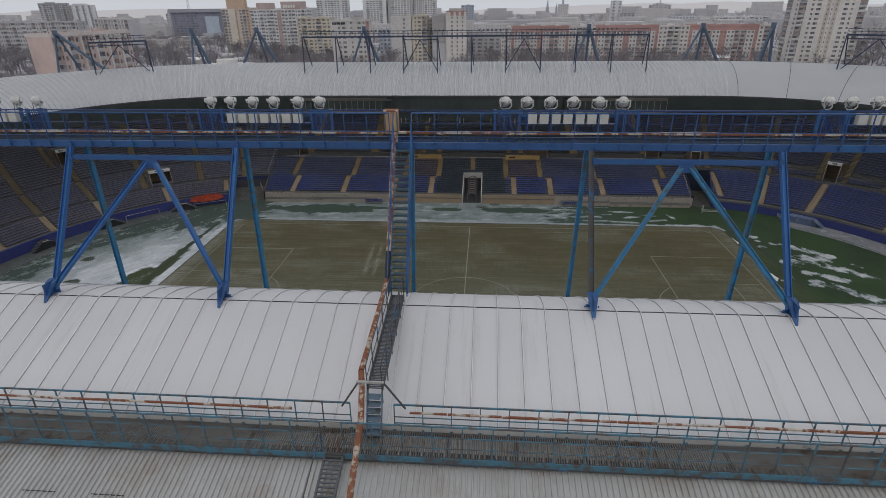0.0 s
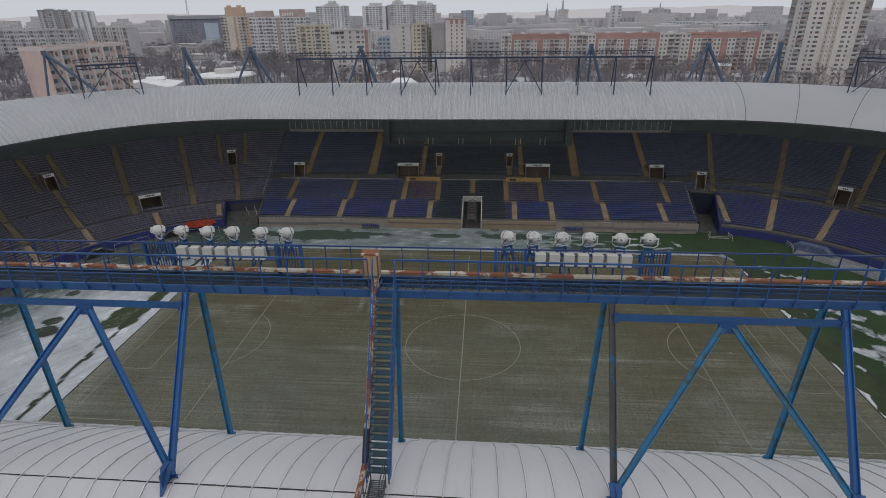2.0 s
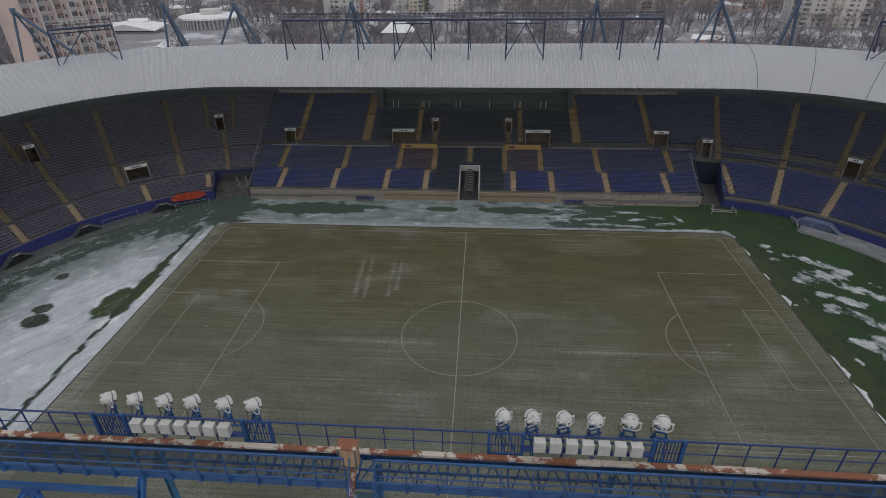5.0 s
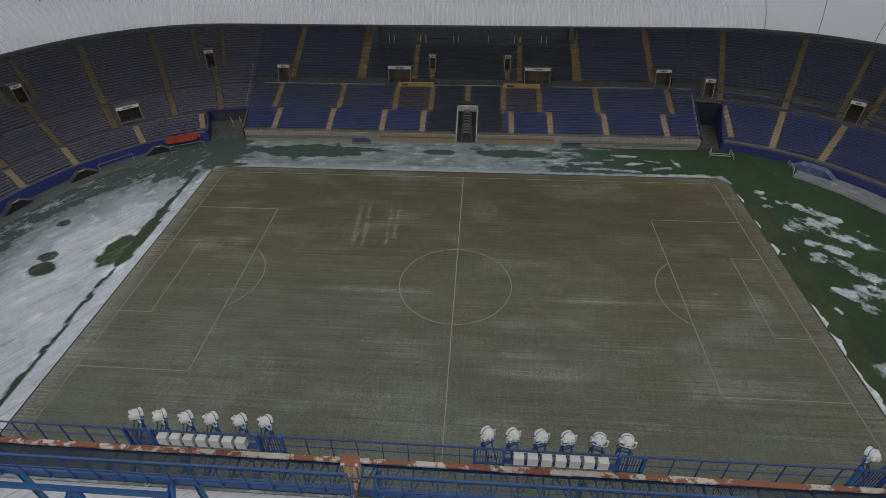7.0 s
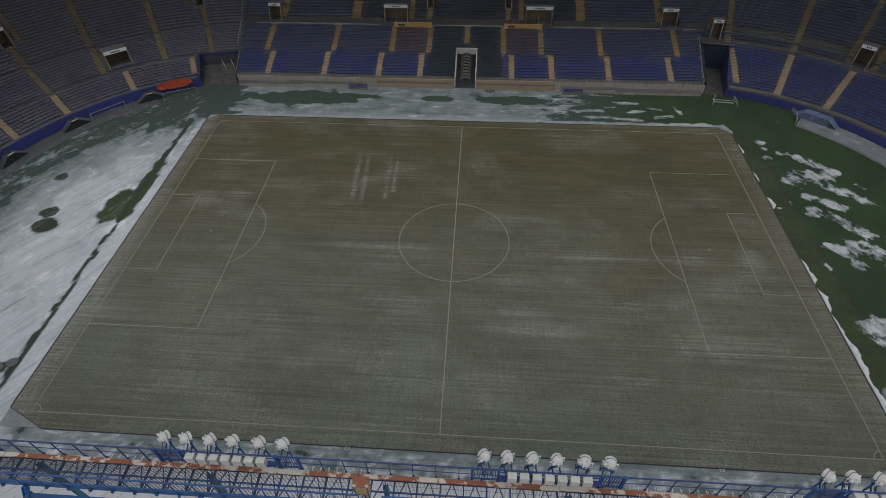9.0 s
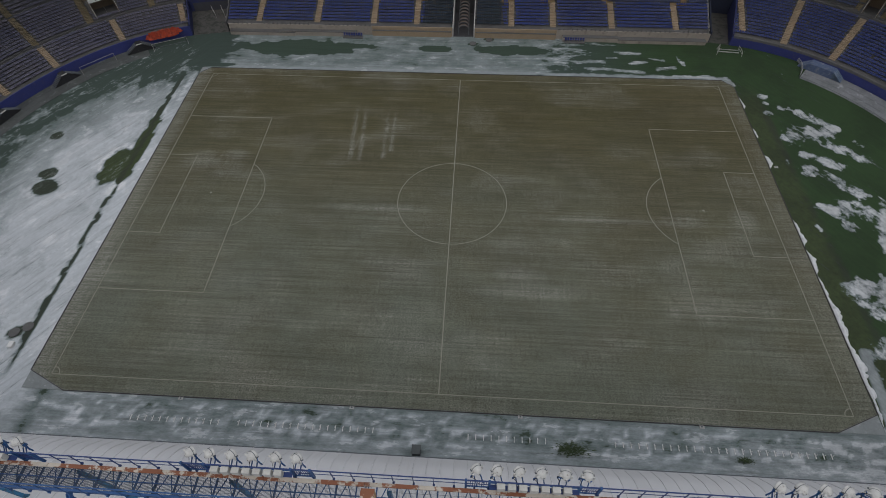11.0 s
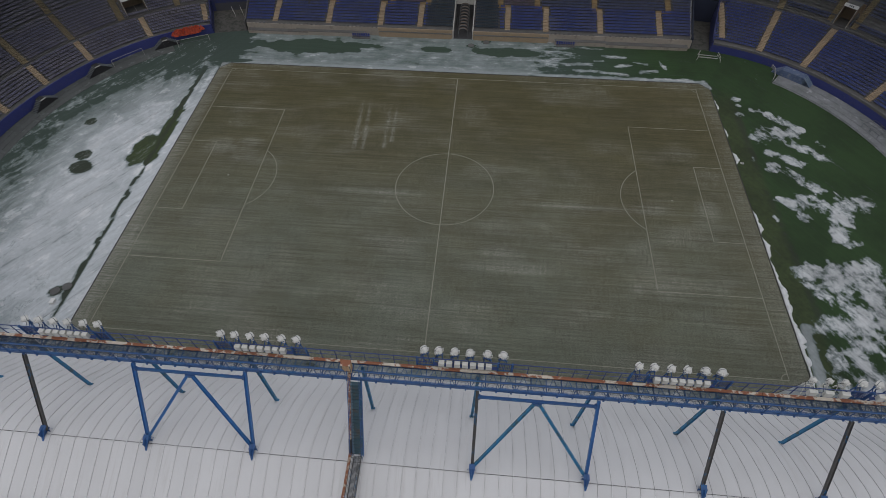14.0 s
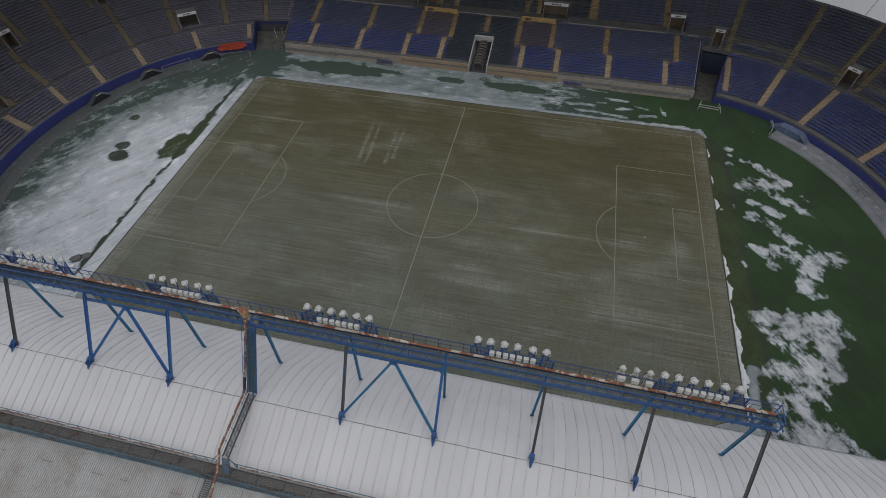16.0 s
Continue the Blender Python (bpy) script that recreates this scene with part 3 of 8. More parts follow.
# snow left on the green end: strips from one place to another, and their half width
SNOW = [(56.6, -36.5, 57.3, -25.0, 0.75), (58.0, -37.5, 61.0, -36.0, 1.3), (61.0, -35.5, 66.0, -34.5, 2.4), (65.7, 26.6, 70.2, 22.0, 0.8), (61.0, 18.7, 68.0, 20.2, 1.5), (64.0, 21.5, 67.0, 18.0, 1.3), (68.0, 17.0, 72.9, 13.5, 0.9), (62.5, 14.5, 67.6, 11.7, 0.8),
        (61.6, 10.4, 63.2, 10.4, 0.9), (63.5, 10.2, 69.4, 4.3, 0.8), (61.5, 0.7, 66.0, 0.5, 1.2), (65.0, 2.8, 64.0, -2.0, 0.9), (68.0, 1.2, 75.8, 1.5, 1.5),
        (71.0, 2.0, 69.0, -5.6, 1.5), (68.0, -7.3, 70.4, -8.0, 0.7), (59.5, -14.5, 65.0, -13.3, 1.3), (63.0, -16.0, 71.0, -14.0, 2.2), (66.0, -20.0, 70.0, -17.0, 2.0),
        (60.5, -24.4, 64.5, -24.4, 1.4), (65.0, -22.3, 69.0, -22.0, 1.6), (61.0, -30.5, 64.0, -29.5, 1.8), (59.2, 31.4, 60.3, 31.1, 0.5), (59.4, 29.1, 60.2, 29.0, 0.4),
        (59.3, 26.2, 60.1, 26.0, 0.5), (62.5, 28.0, 63.7, 27.7, 0.5), (59.0, 12.7, 59.0, 11.8, 0.35), (58.9, -3.2, 58.9, -2.4, 0.35), (73.0, 18.4, 73.6, 17.3, 0.35), (66.0, -27.0, 69.5, -19.0, 1.7), (70.5, -5.0, 71.5, -12.0, 0.7)]
BANKS = [(44.0, 37.6, 54.5, 36.6, 0.4),
         (54.5, 36.6, 55.6, 34.6, 0.4), (36.0, 41.5, 39.0, 41.9, 0.4), (41.0, 39.6, 45.0, 40.2, 0.35), (31.0, 43.4, 33.0, 43.4, 0.3), (16.0, 42.5, 30.0, 41.5, 0.5), (20.0, 46.5, 26.0, 46.3, 0.35), (33.0, 45.5, 38.0, 45.0, 0.4), (26.0, 39.3, 38.0, 38.6, 0.45), (40.0, 43.5, 43.0, 42.6, 0.35), (46.0, 44.0, 47.0, 41.0, 0.3)]
# dark openings in the ice of the other end, and green openings along the far side
PITS = [(-75.7, 13.1, 1.0, 0.9), (-72.2, 3.2, 1.5, 1.2), (-71.1, -0.1, 2.3, 1.7), (-60.7, -28.2, 1.1, 0.8), (-59.2, -27.2, 0.8, 0.7),
        (-37.0, 44.4, 11.5, 2.6), (-28.0, 45.6, 8.0, 0.8), (-6.0, 45.2, 3.6, 1.0), (11.2, 45.3, 7.0, 1.5), (2.2, 47.6, 0.7, 0.5), (5.8, 49.4, 0.8, 0.5), (-53.0, 37.4, 4.5, 0.45)]
MOSS = [(-61.0, 6.2, 2.3, 4.2), (-58.5, 11.0, 1.15, 9.5)]


def strip(x, y, x0, y0, x1, y1):
    """How far a place lies from a strip's middle line."""
    dx, dy = x1 - x0, y1 - y0
    t = max(0, min(1, ((x - x0) * dx + (y - y0) * dy) / (dx * dx + dy * dy)))
    return math.hypot(x - x0 - t * dx, y - y0 - t * dy)


def wobble(x, y, f=0.35, octaves=4):
    return noise.fractal(Vector((x * f, y * f, 3.7)), 1.0, 2.0, octaves)


def bowl_reach(x, y):
    ex = max(0, abs(x) - 50) / 42.5
    return ex ** 2 + (abs(y) / 50.3) ** 2


def snow_depth(x, y):
    w = wobble(x, y)
    w2 = wobble(x + 40, y - 9, 1.1, 3)
    e = bowl_reach(x, y)
    left = ease(-50, -55, x)
    right = ease(50, 57, x) * ease(60, 52, abs(y))
    far = ease(34, 37, y) * (1 - left) * (1 - ease(12, 34, x + 4 * w - 0.9 * (y - 40)))
    near = ease(-34, -36, y) * (1 - left)
    v = 0.0
    v = max(v, left * (0.85 - 0.55 * ease(0.20, 0.68, e + 0.08 * w - 0.34 * ease(-4, -30, y)) + 0.06 * w - 0.13 * ease(6, 36, y) * ease(-90, -60, x)))
    v = max(v, far * (0.47 + 0.08 * w + 0.14 * ease(40, 36, y)))
    v = max(v, near * (0.58 + 0.03 * w + 0.05 * w2 + 0.10 * ease(-34, -46, x) - 0.10 * ease(-35.6, -36.2, y) * ease(-41.0, -39.4, y) + 0.34 * ease(0.1, 0.45, wobble(x * 0.7, y * 1.6, 0.9, 4)) * ease(-36.6, -37.4, y) * ease(-41.5, -40.0, y)))
    # ploughed bank along the goal line and the far touchline
    v = max(v, (0.78 + 0.3 * w2) * ease(1.3, 0.3, abs(x + 56.2 + 0.3 * w)) * ease(37, 33, abs(y)))
    v = max(v, 0.64 * ease(1.3, 0.2, abs(y - 36.9 - 0.4 * w)) * ease(58, 52, abs(x)))
    if x > 54:
        for x0, y0, x1, y1, r in SNOW:
            q = strip(x, y, x0, y0, x1, y1)
            if q < 3.3 * r:
                v = max(v, 0.57 * ease(2.5, 0.4, q / r))
    for x0, y0, x1, y1, r in BANKS:
        q = strip(x, y, x0, y0, x1, y1)
        if q < 3 * r:
            v = max(v, 0.72 * ease(1.8, 0.5, q / r + 0.5 * w2) if y < 38 else 0.56 * ease(2.9, 0.2, q / r))
    # the dark drain beside the bank
    v -= 0.95 * ease(0.42, 0.16, abs(x + 58.7 - 0.35 * w)) * ease(36, 30, abs(y)) * ease(0.45, 0.1, w2 * 0.6)
    for bx, by, rx, ry in PITS + MOSS:
        q = math.hypot((x - bx) / rx, (y - by) / ry)
        if q < 2:
            v -= 0.9 * ease(1.2, 0.85, q + 0.3 * w)
    return max(-0.4, v)


def raggedness(x, y):
    e = bowl_reach(x, y)
    r = 0.08
    r = max(r, 1.2 * ease(56.5, 60, x) * ease(0.02, 0.2, snow_depth(x, y)))
    r = max(r, 0.08 + 0.42 * ease(24, 34, y) * ease(-46, -54, x))
    r = max(r, 0.15 * ease(36, 38, y))
    r = max(r, 0.40 * ease(0.45, 0.75, e) * ease(-52, -60, x))
    r = max(r, 0.75 * ease(36, 38, y) * ease(12, 22, x))
    r = max(r, 0.34 * ease(-35, -37, y))
    for bx, by, rx, ry in MOSS:
        r = max(r, 0.85 * ease(1.6, 1.0, math.hypot((x - bx) / rx, (y - by) / ry)))
    for bx, by, rx, ry in PITS[:5]:
        r *= 1 - 0.9 * ease(2.2, 1.3, math.hypot((x - bx) / rx, (y - by) / ry))
    return r * ease(58, 55, abs(x)) + r * ease(55, 58, abs(x)) if abs(y) < 37 else r


def swirl(x, y):
    """How strongly the ice is marbled."""
    return (0.40 + 0.26 * ease(0.3, 0.62, bowl_reach(x, y))) * ease(-57.5, -60, x) * ease(46, 38, y) + 0.3 * ease(37.5, 39, y) * ease(30, 14, x) + 0.2 * ease(-36, -37, y)


def lengthways(x, y):
    return max(ease(36, 38, y), ease(-35, -36.5, y)) * ease(58, 53, abs(x))


def gully(x, y):
    """Wet dark grooves and holes: beside the strip along the goal line, the drain and the pits in the ice."""
    w = wobble(x, y, 0.5, 3)
    g = 0.9 * ease(0.5, 0.15, abs(x + 58.7 - 0.35 * wobble(x, y))) * ease(36, 30, abs(y))
    for bx, by, rx, ry in PITS[:5]:
        g = max(g, 0.8 * ease(1.3, 0.8, math.hypot((x - bx) / rx, (y - by) / ry)))
    if x < 0:
        return g
    return 0.75 * ease(0.9, 0.2, abs(x - 59.4 - 0.35 * w + 0.02 * y)) * ease(34, 26, y) * ease(-37, -32, y) * ease(-0.5, 0.2, w)


def lush(x, y):
    g = 0.95 * max(ease(54.9, 55.5, x), ease(18, 48, x) * ease(36, 38, abs(y))) * ease(-60, -30, y)
    g = max(g, 0.25 * ease(37, 44, y) * ease(-52, -46, x))
    return g


def mossy(x, y):
    g = 0.35 * ease(-35, -36, y) * ease(-44, -41, y) * ease(62, 56, abs(x))
    g = max(g, 0.95 * ease(55, 55.6, x) * ease(60.2, 58.6, x) * ease(36, 28, y))
    for bx, by, rx, ry in MOSS:
        g = max(g, ease(1.6, 1.0, math.hypot((x - bx) / rx, (y - by) / ry)))
    for bx, by, rx, ry in PITS[:5]:
        g = max(g, 0.35 * ease(1.6, 1.0, math.hypot((x - bx) / rx, (y - by) / ry)))
    return g


STREAKS = [(-20.0, 27.0, -18.9, 9.0), (-18.2, 27.0, -17.2, 9.0), (-13.6, 26.0, -13.1, 10.0), (-12.2, 26.0, -11.9, 12.0)]
SPOTS = [(38, -2.5, 3.0, 1.2), (47.5, -2.0, 1.8, 2.2), (33, -20, 1.2, 1.0), (11, -14.5, 3.0, 1.2), (-46, 8, 3.0, 2.2), (-40, 9.5, 2.0, 1.5), (12, -17.5, 7, 1.0), (24, -3, 9, 0.7), (-12, -2, 8, 0.7), (-8, -13, 6, 0.6)]


def frost(x, y):
    w = wobble(x, y * 2.2, 0.09, 5)
    f = 0.11 + 0.50 * max(0, w) + 0.10 * wobble(x * 0.15, y, 1.1, 3)
    f += 0.10 * ease(20, -10, y)
    f += (0.75 if x < 0 else 0.3) * ease(51.4, 54.6, abs(x)) + 0.12 * ease(34.3, 36, abs(y))
    for x0, y0, x1, y1 in STREAKS:
        if y1 < y < y0:
            c = x0 + (x1 - x0) * (y - y0) / (y1 - y0)
            f += 0.6 * ease(0.55, 0.1, abs(x - c)) * ease(y0, y0 - 8, y) * (0.6 + 0.6 * ease(-0.2, 0.3, wobble(x, y, 0.8, 2)))
    for bx, by, rx, ry in SPOTS:
        f += 0.6 * ease(1.6, 0.1, math.hypot((x - bx) / rx, (y - by) / ry) + 0.3 * w)
    return max(0, min(1, f))


def greyness(x, y):
    return ease(26, -24, y + 6 * wobble(x, y, 0.04, 3)) * (1 - 0.4 * ease(5, 45, x) * ease(-36, 4, y))


# ground colour tinted towards blue-lilac to carry the city's haze
CITYGROUND = surface("winter_city_ground", (0.26, 0.255, 0.27), dark=(0.19, 0.185, 0.195), rough=0.95, big=0.01, fine=0.12, stain=(0.50, 0.50, 0.52), stain_lo=0.52, stain_hi=0.58, stain_scale=0.03)
single("ground", Shape().add([(-4500, -4500, -4), (4500, -4500, -4), (4500, 4500, -4), (-4500, 4500, -4)], [(0, 1, 2, 3)]), CITYGROUND,
       "brown winter city ground with patches of old snow", "ground", "structure")
sheet("infield", -95, 95, -56, 56, 0.5, -0.02, INFIELD, {"snow": snow_depth, "lush": lush, "rag": raggedness, "moss": mossy, "swirl": swirl, "side": lengthways, "gully": gully}, "wet green turf half covered by grey ice and snow", "ground")
pitch = sheet("pitch", -55.2, 55.2, -36.1, 36.1, 0.4, 0.03, PITCH, {"frost": frost, "grey": greyness}, "brown frosted winter grass of a football pitch", "pitch")

# turf edge: a dark kerb strip round the pitch with cut corners
edge = Shape()
ring_pts = [(-55.3, 34.2), (-53.2, 36.2), (53.2, 36.2), (55.3, 34.2), (55.3, -33.6), (49.5, -36.2), (-49.5, -36.2), (-55.3, -33.6), (-55.3, 34.2)]
for (ax, ay), (bx, by) in zip(ring_pts, ring_pts[1:]):
    edge.beam((ax, ay, 0.03), (bx, by, 0.03), 0.1, 0.1)
single("pitch_edging", edge, JOINT, "dark kerb strip round the edge of the pitch", "edging", "structure")
corner = Shape()
for sx, sy, cut in ((-1, 1, 2.1), (1, 1, 2.1), (1, -1, 5.8), (-1, -1, 5.8)):
    tri = [(sx * 55.25, sy * 36.15, 0.04), (sx * (55.25 - cut), sy * 36.15, 0.04), (sx * 55.25, sy * (36.15 - (2.1 if cut < 3 else 2.6)), 0.04)]
    corner.add(tri if sx * sy > 0 else tri[::-1], [(0, 1, 2)])
single("pitch_corners", corner, surface("grey_corner_ice", (0.24, 0.26, 0.26), rough=0.7, big=0.4, fine=2, stain=(0.4, 0.42, 0.42)), "grey icy ground at the cut corners of the pitch", "ground", "structure")


SNOWBANK = surface("old_white_snow", (0.66, 0.67, 0.68), rough=0.85, big=0.8, fine=5, stain=(0.42, 0.44, 0.45), stain_lo=0.56, stain_hi=0.72, stain_scale=1.2, bump=0.4)


def snow_ridge(y0, y1, width, label):
    """A lumpy bank of shovelled snow along the goal line's kerb, low and torn at its edges."""
    n = max(6, int((y1 - y0) / 0.28))
    vs = []
    for i in range(n + 1):
        y = y0 + (y1 - y0) * i / n
        end = min(1, 5.0 * min(i, n - i) / n)
        w = width * end * (0.55 + 0.9 * max(0, 0.5 + noise.noise(Vector((y * 0.55, width * 9, 2.0))))) * (0.8 + 0.5 * noise.noise(Vector((y * 2.1, 4.0, width))))
        x = 55.42 + 0.16 * noise.noise(Vector((y * 0.3, 8.0, 1.0)))
        h = 0.05 + 0.3 * w * (1 + 0.6 * noise.noise(Vector((y * 1.6, 1.0, 5.0))))
        for f, g in ((0, 0), (0.12, 0.7), (0.4, 1.0), (0.72, 0.55), (1.0, 0.0)):
            vs.append((x + max(0.02, w) * f + 0.06 * noise.noise(Vector((y * 3, f * 5, 0))), y, -0.04 + g * h))
    me = Shape().add(vs, [(5 * i + k, 5 * i + k + 1, 5 * i + k + 6, 5 * i + k + 5) for i in range(n) for k in range(4)])
    single("snow_ridge", me, SNOWBANK, label, "snow", smooth=True)["group"] = "snow ridges"


for y0, y1, w in ((-35.8, -12.0, 0.95), (-12.4, -7.4, 0.7), (-6.8, -1.2, 0.62), (10.6, 14.2, 0.75), (18.4, 21.6, 0.4), (27.2, 30.6, 0.4)):
    snow_ridge(y0, y1, w, "long bank of shovelled snow beside the pitch kerb" if y1 - y0 > 10 else "short lump of old snow beside the pitch kerb")


def ground_line(sh, x0, y0, x1, y1, w=0.12):
    d = Vector((x1 - x0, y1 - y0, 0)).normalized()
    s = Vector((-d.y, d.x, 0)) * (w / 2)
    a, b = Vector((x0, y0, 0.036)), Vector((x1, y1, 0.036))
    sh.add([a - s, b - s, b + s, a + s], [(0, 1, 2, 3)])


def ground_arc(sh, cx, cy, r, a0, a1, w=0.12, n=48):
    q = [radians(a0 + (a1 - a0) * i / n) for i in range(n + 1)]
    vs = [(cx + (r + k) * math.cos(t), cy + (r + k) * math.sin(t), 0.036) for t in q for k in (-w / 2, w / 2)]
    sh.add(vs, [(2 * i, 2 * i + 1, 2 * i + 3, 2 * i + 2) for i in range(n)])


lines = Shape()
for s in (-1, 1):
    ground_line(lines, -52.2, s * 34, 52.2, s * 34)
    ground_line(lines, s * 52.2, -34, s * 52.2, 34)
    ground_line(lines, s * 36, -20.16, s * 36, 20.16)
    ground_line(lines, s * 47, -9.16, s * 47, 9.16)
    for t in (-1, 1):
        ground_line(lines, s * 36, t * 20.16, s * 52.2, t * 20.16)
        ground_line(lines, s * 47, t * 9.16, s * 52.2, t * 9.16)
        a = {(1, 1): 180, (-1, 1): 270, (-1, -1): 0, (1, -1): 90}[(s, t)]
        ground_arc(lines, s * 52.2, t * 34, 1.0, a, a + 90, n=10)
    m0 = 180 if s > 0 else 0
    ground_arc(lines, s * 41.5, 0, 9.15, m0 - 53, m0 + 53)
    ground_arc(lines, s * 41.5, 0, 0.1, 0, 360, 0.2, 12)
ground_line(lines, 0, -34, 0, 34, 0.15)
ground_arc(lines, 0, 0, 9.15, 0, 360, n=96)
single("pitch_markings", lines, LINE, "faded white football pitch lines, circle and boxes", "markings", "structure")

# ---- the terrace ----
PROFILE = [(0.25, 2.0), (1.2, 2.0)]
for k in range(18):
    PROFILE += [(1.2 + ROW * k, 2.0 + RISE * k), (1.2 + ROW * (k + 1), 2.0 + RISE * k)]
PROFILE += [(17.2, 6.9), (19.0, 6.9)]
for k in range(20):
    PROFILE += [(19 + ROW_UP * k, 8.0 + RISE_UP * k), (19 + ROW_UP * (k + 1), 8.0 + RISE_UP * k)]
PROFILE += [(37.4, 16.2), (38.4, 16.2)]
terrace = Shape()
NP = len(PROFILE)
terrace.v = [(FRONT[i][0] + OUT[i][0] * d, FRONT[i][1] + OUT[i][1] * d, z) for i in range(SEGS) for d, z in PROFILE]
for i in range(SEGS):
    j, s = (i + 1) % SEGS, (i + 0.5) / SEGS * ROUND
    for k in range(NP - 1):
        d = (PROFILE[k][0] + PROFILE[k + 1][0]) / 2
        if in_portal(s, d, 0.1) or any(a <= s <= b and c - 0.05 <= d <= e + 0.05 for a, b, c, e in HOLES[:3]):
            continue
        terrace.f.append((i * NP + k, j * NP + k, j * NP + k + 1, i * NP + k + 1))
stand = single("stand_terrace", terrace, STEPS, "grey concrete terrace steps of the oval stadium stand", "stand", "structure")

# two more steps close the gap between the tiers on the curved ends
for s0, s1 in ((106.2, 186.0), (386.0, 488.2)):
    extra, n = Shape(), int(s1 - s0)
    for i in range(n):
        a, b = s0 + (s1 - s0) * i / n, s0 + (s1 - s0) * (i + 1) / n
        for d0, z in ((17.2, 7.18), (18.1, 7.6)):
            if in_portal((a + b) / 2, d0 + 0.4, 0.3):
                continue
            p, q, r, t = spot(a, d0, z), spot(b, d0, z), spot(b, 19.0, z), spot(a, 19.0, z)
            dn = Vector((0, 0, -0.6))
            extra.add([p, q, r, t, p + dn, q + dn], [(0, 1, 2, 3), (4, 5, 1, 0)])
    part("between_steps", extra, STEPS, stand)

for k, (s0, s1, d0, d1, w) in enumerate(AISLES):
    st, w = Shape(), w * 0.96
    for d, row, z, rise in rows_of((s0 + s1) / 2):
        if not d0 - 0.45 <= d < d1 - 0.3:
            continue
        s = s0 + (s1 - s0) * (d - d0) / (d1 - d0)
        t = (spot(s + 0.5, d) - spot(s - 0.5, d)).normalized()
        o = Vector((-t.y, t.x, 0))
        c = spot(s, d)
        for q, dz in ((0.0, rise / 2), (row / 2, rise)):
            p, lo, hi = c + o * q, Vector((0, 0, z - 0.2)), Vector((0, 0, z + dz))
            side, deep = t * (w / 2), o * (row / 2 + 0.02)
            st.add([p - side + lo, p + side + lo, p - side + hi, p + side + hi, p - side + deep + hi, p + side + deep + hi, p - side + deep + lo, p + side + deep + lo],
                   [(0, 1, 3, 2), (2, 3, 5, 4), (0, 2, 4, 6), (1, 7, 5, 3)])
    low = d1 < 9 or (d0 < 2 and s0 > 105)
    part("aisle_stairs", st, TAN if low else (GOLDDULL if s0 > 105 else GOLD), stand, "tan-painted stairway" if low else "worn yellow-painted stairway")


# landings where the upper stairways step aside
for s0, s1 in ((3.4, 1.7), (16.8, 18.0), (29.7, 32.0), (39.4, 40.9), (60.6, 58.7), (69.8, 67.6), (82.7, 81.5), (96.6, 99.0)):
    a, b = min(s0, s1) - 0.6, max(s0, s1) + 0.6
    z = tier(8.5)
    p, q, r, t = spot(a, 8.0, z + 0.06), spot(b, 8.0, z + 0.06), spot(b, 8.75, z + 0.06), spot(a, 8.75, z + 0.06)
    dn = Vector((0, 0, -0.36))
    part("landing", Shape().add([p, q, r, t, p + dn, q + dn, r + dn, t + dn], [(0, 1, 2, 3), (4, 5, 1, 0), (5, 6, 2, 1), (7, 4, 0, 3)]), GOLD, stand)


def front_wall(name, s0, s1, z1, material, label, thick=0.25):
    sh, n = Shape(), max(2, int((s1 - s0) / 1.0))
    for i in range(n):
        a, b = s0 + (s1 - s0) * i / n, s0 + (s1 - s0) * (i + 1) / n
        if any(h[0] - 0.1 < (a + b) / 2 % ROUND < h[1] + 0.1 for h in (TUNNEL, RAMP, GATE)):
            continue
        p, q, r, t = spot(a, 0), spot(b, 0), spot(b, thick), spot(a, thick)
        up = Vector((0, 0, z1))
        dn = Vector((0, 0, -0.3))
        sh.add([p + dn, q + dn, r + dn, t + dn, p + up, q + up, r + up, t + up], [(4, 5, 6, 7), (0, 1, 5, 4), (2, 3, 7, 6), (1, 2, 6, 5), (3, 0, 4, 7)])
    return single(name, sh, material, label, "wall", "structure")


front_wall("wall_far", -3.4, 29.4, 2.0, PALE, "pale weathered concrete front wall of the main stand")
front_wall("wall_far_middle", 29.4, 70.6, 2.0, TAN, "tan-painted front wall of the main stand's middle blocks")
front_wall("wall_far_end", 70.6, 103.8, 2.0, PALE, "pale weathered concrete front wall of the main stand")
front_wall("wall_right", 108.3, 240.0, 2.2, BANNER, "blue-painted front wall of the end stand")
coping = Shape()
for k in range(131):
    a, b = 108.5 + k, 109.48 + k
    p, q, r, t = (spot(u, d, 1.72) for u, d in ((a, -0.06), (b, -0.06), (b, 0.3), (a, 0.3)))
    up = Vector((0, 0, 0.52))
    coping.add([p, q, r, t, p + up, q + up, r + up, t + up], [(3, 2, 1, 0), (4, 5, 6, 7), (0, 1, 5, 4), (2, 3, 7, 6), (1, 2, 6, 5), (3, 0, 4, 7)])
part("coping", coping, CONCRETE, bpy.data.objects["wall_right"], "grey concrete coping", kind="stuff")
front_wall("wall_left", 240.0, 480.2, 2.2, BANNER, "blue-painted front wall of the end stand")


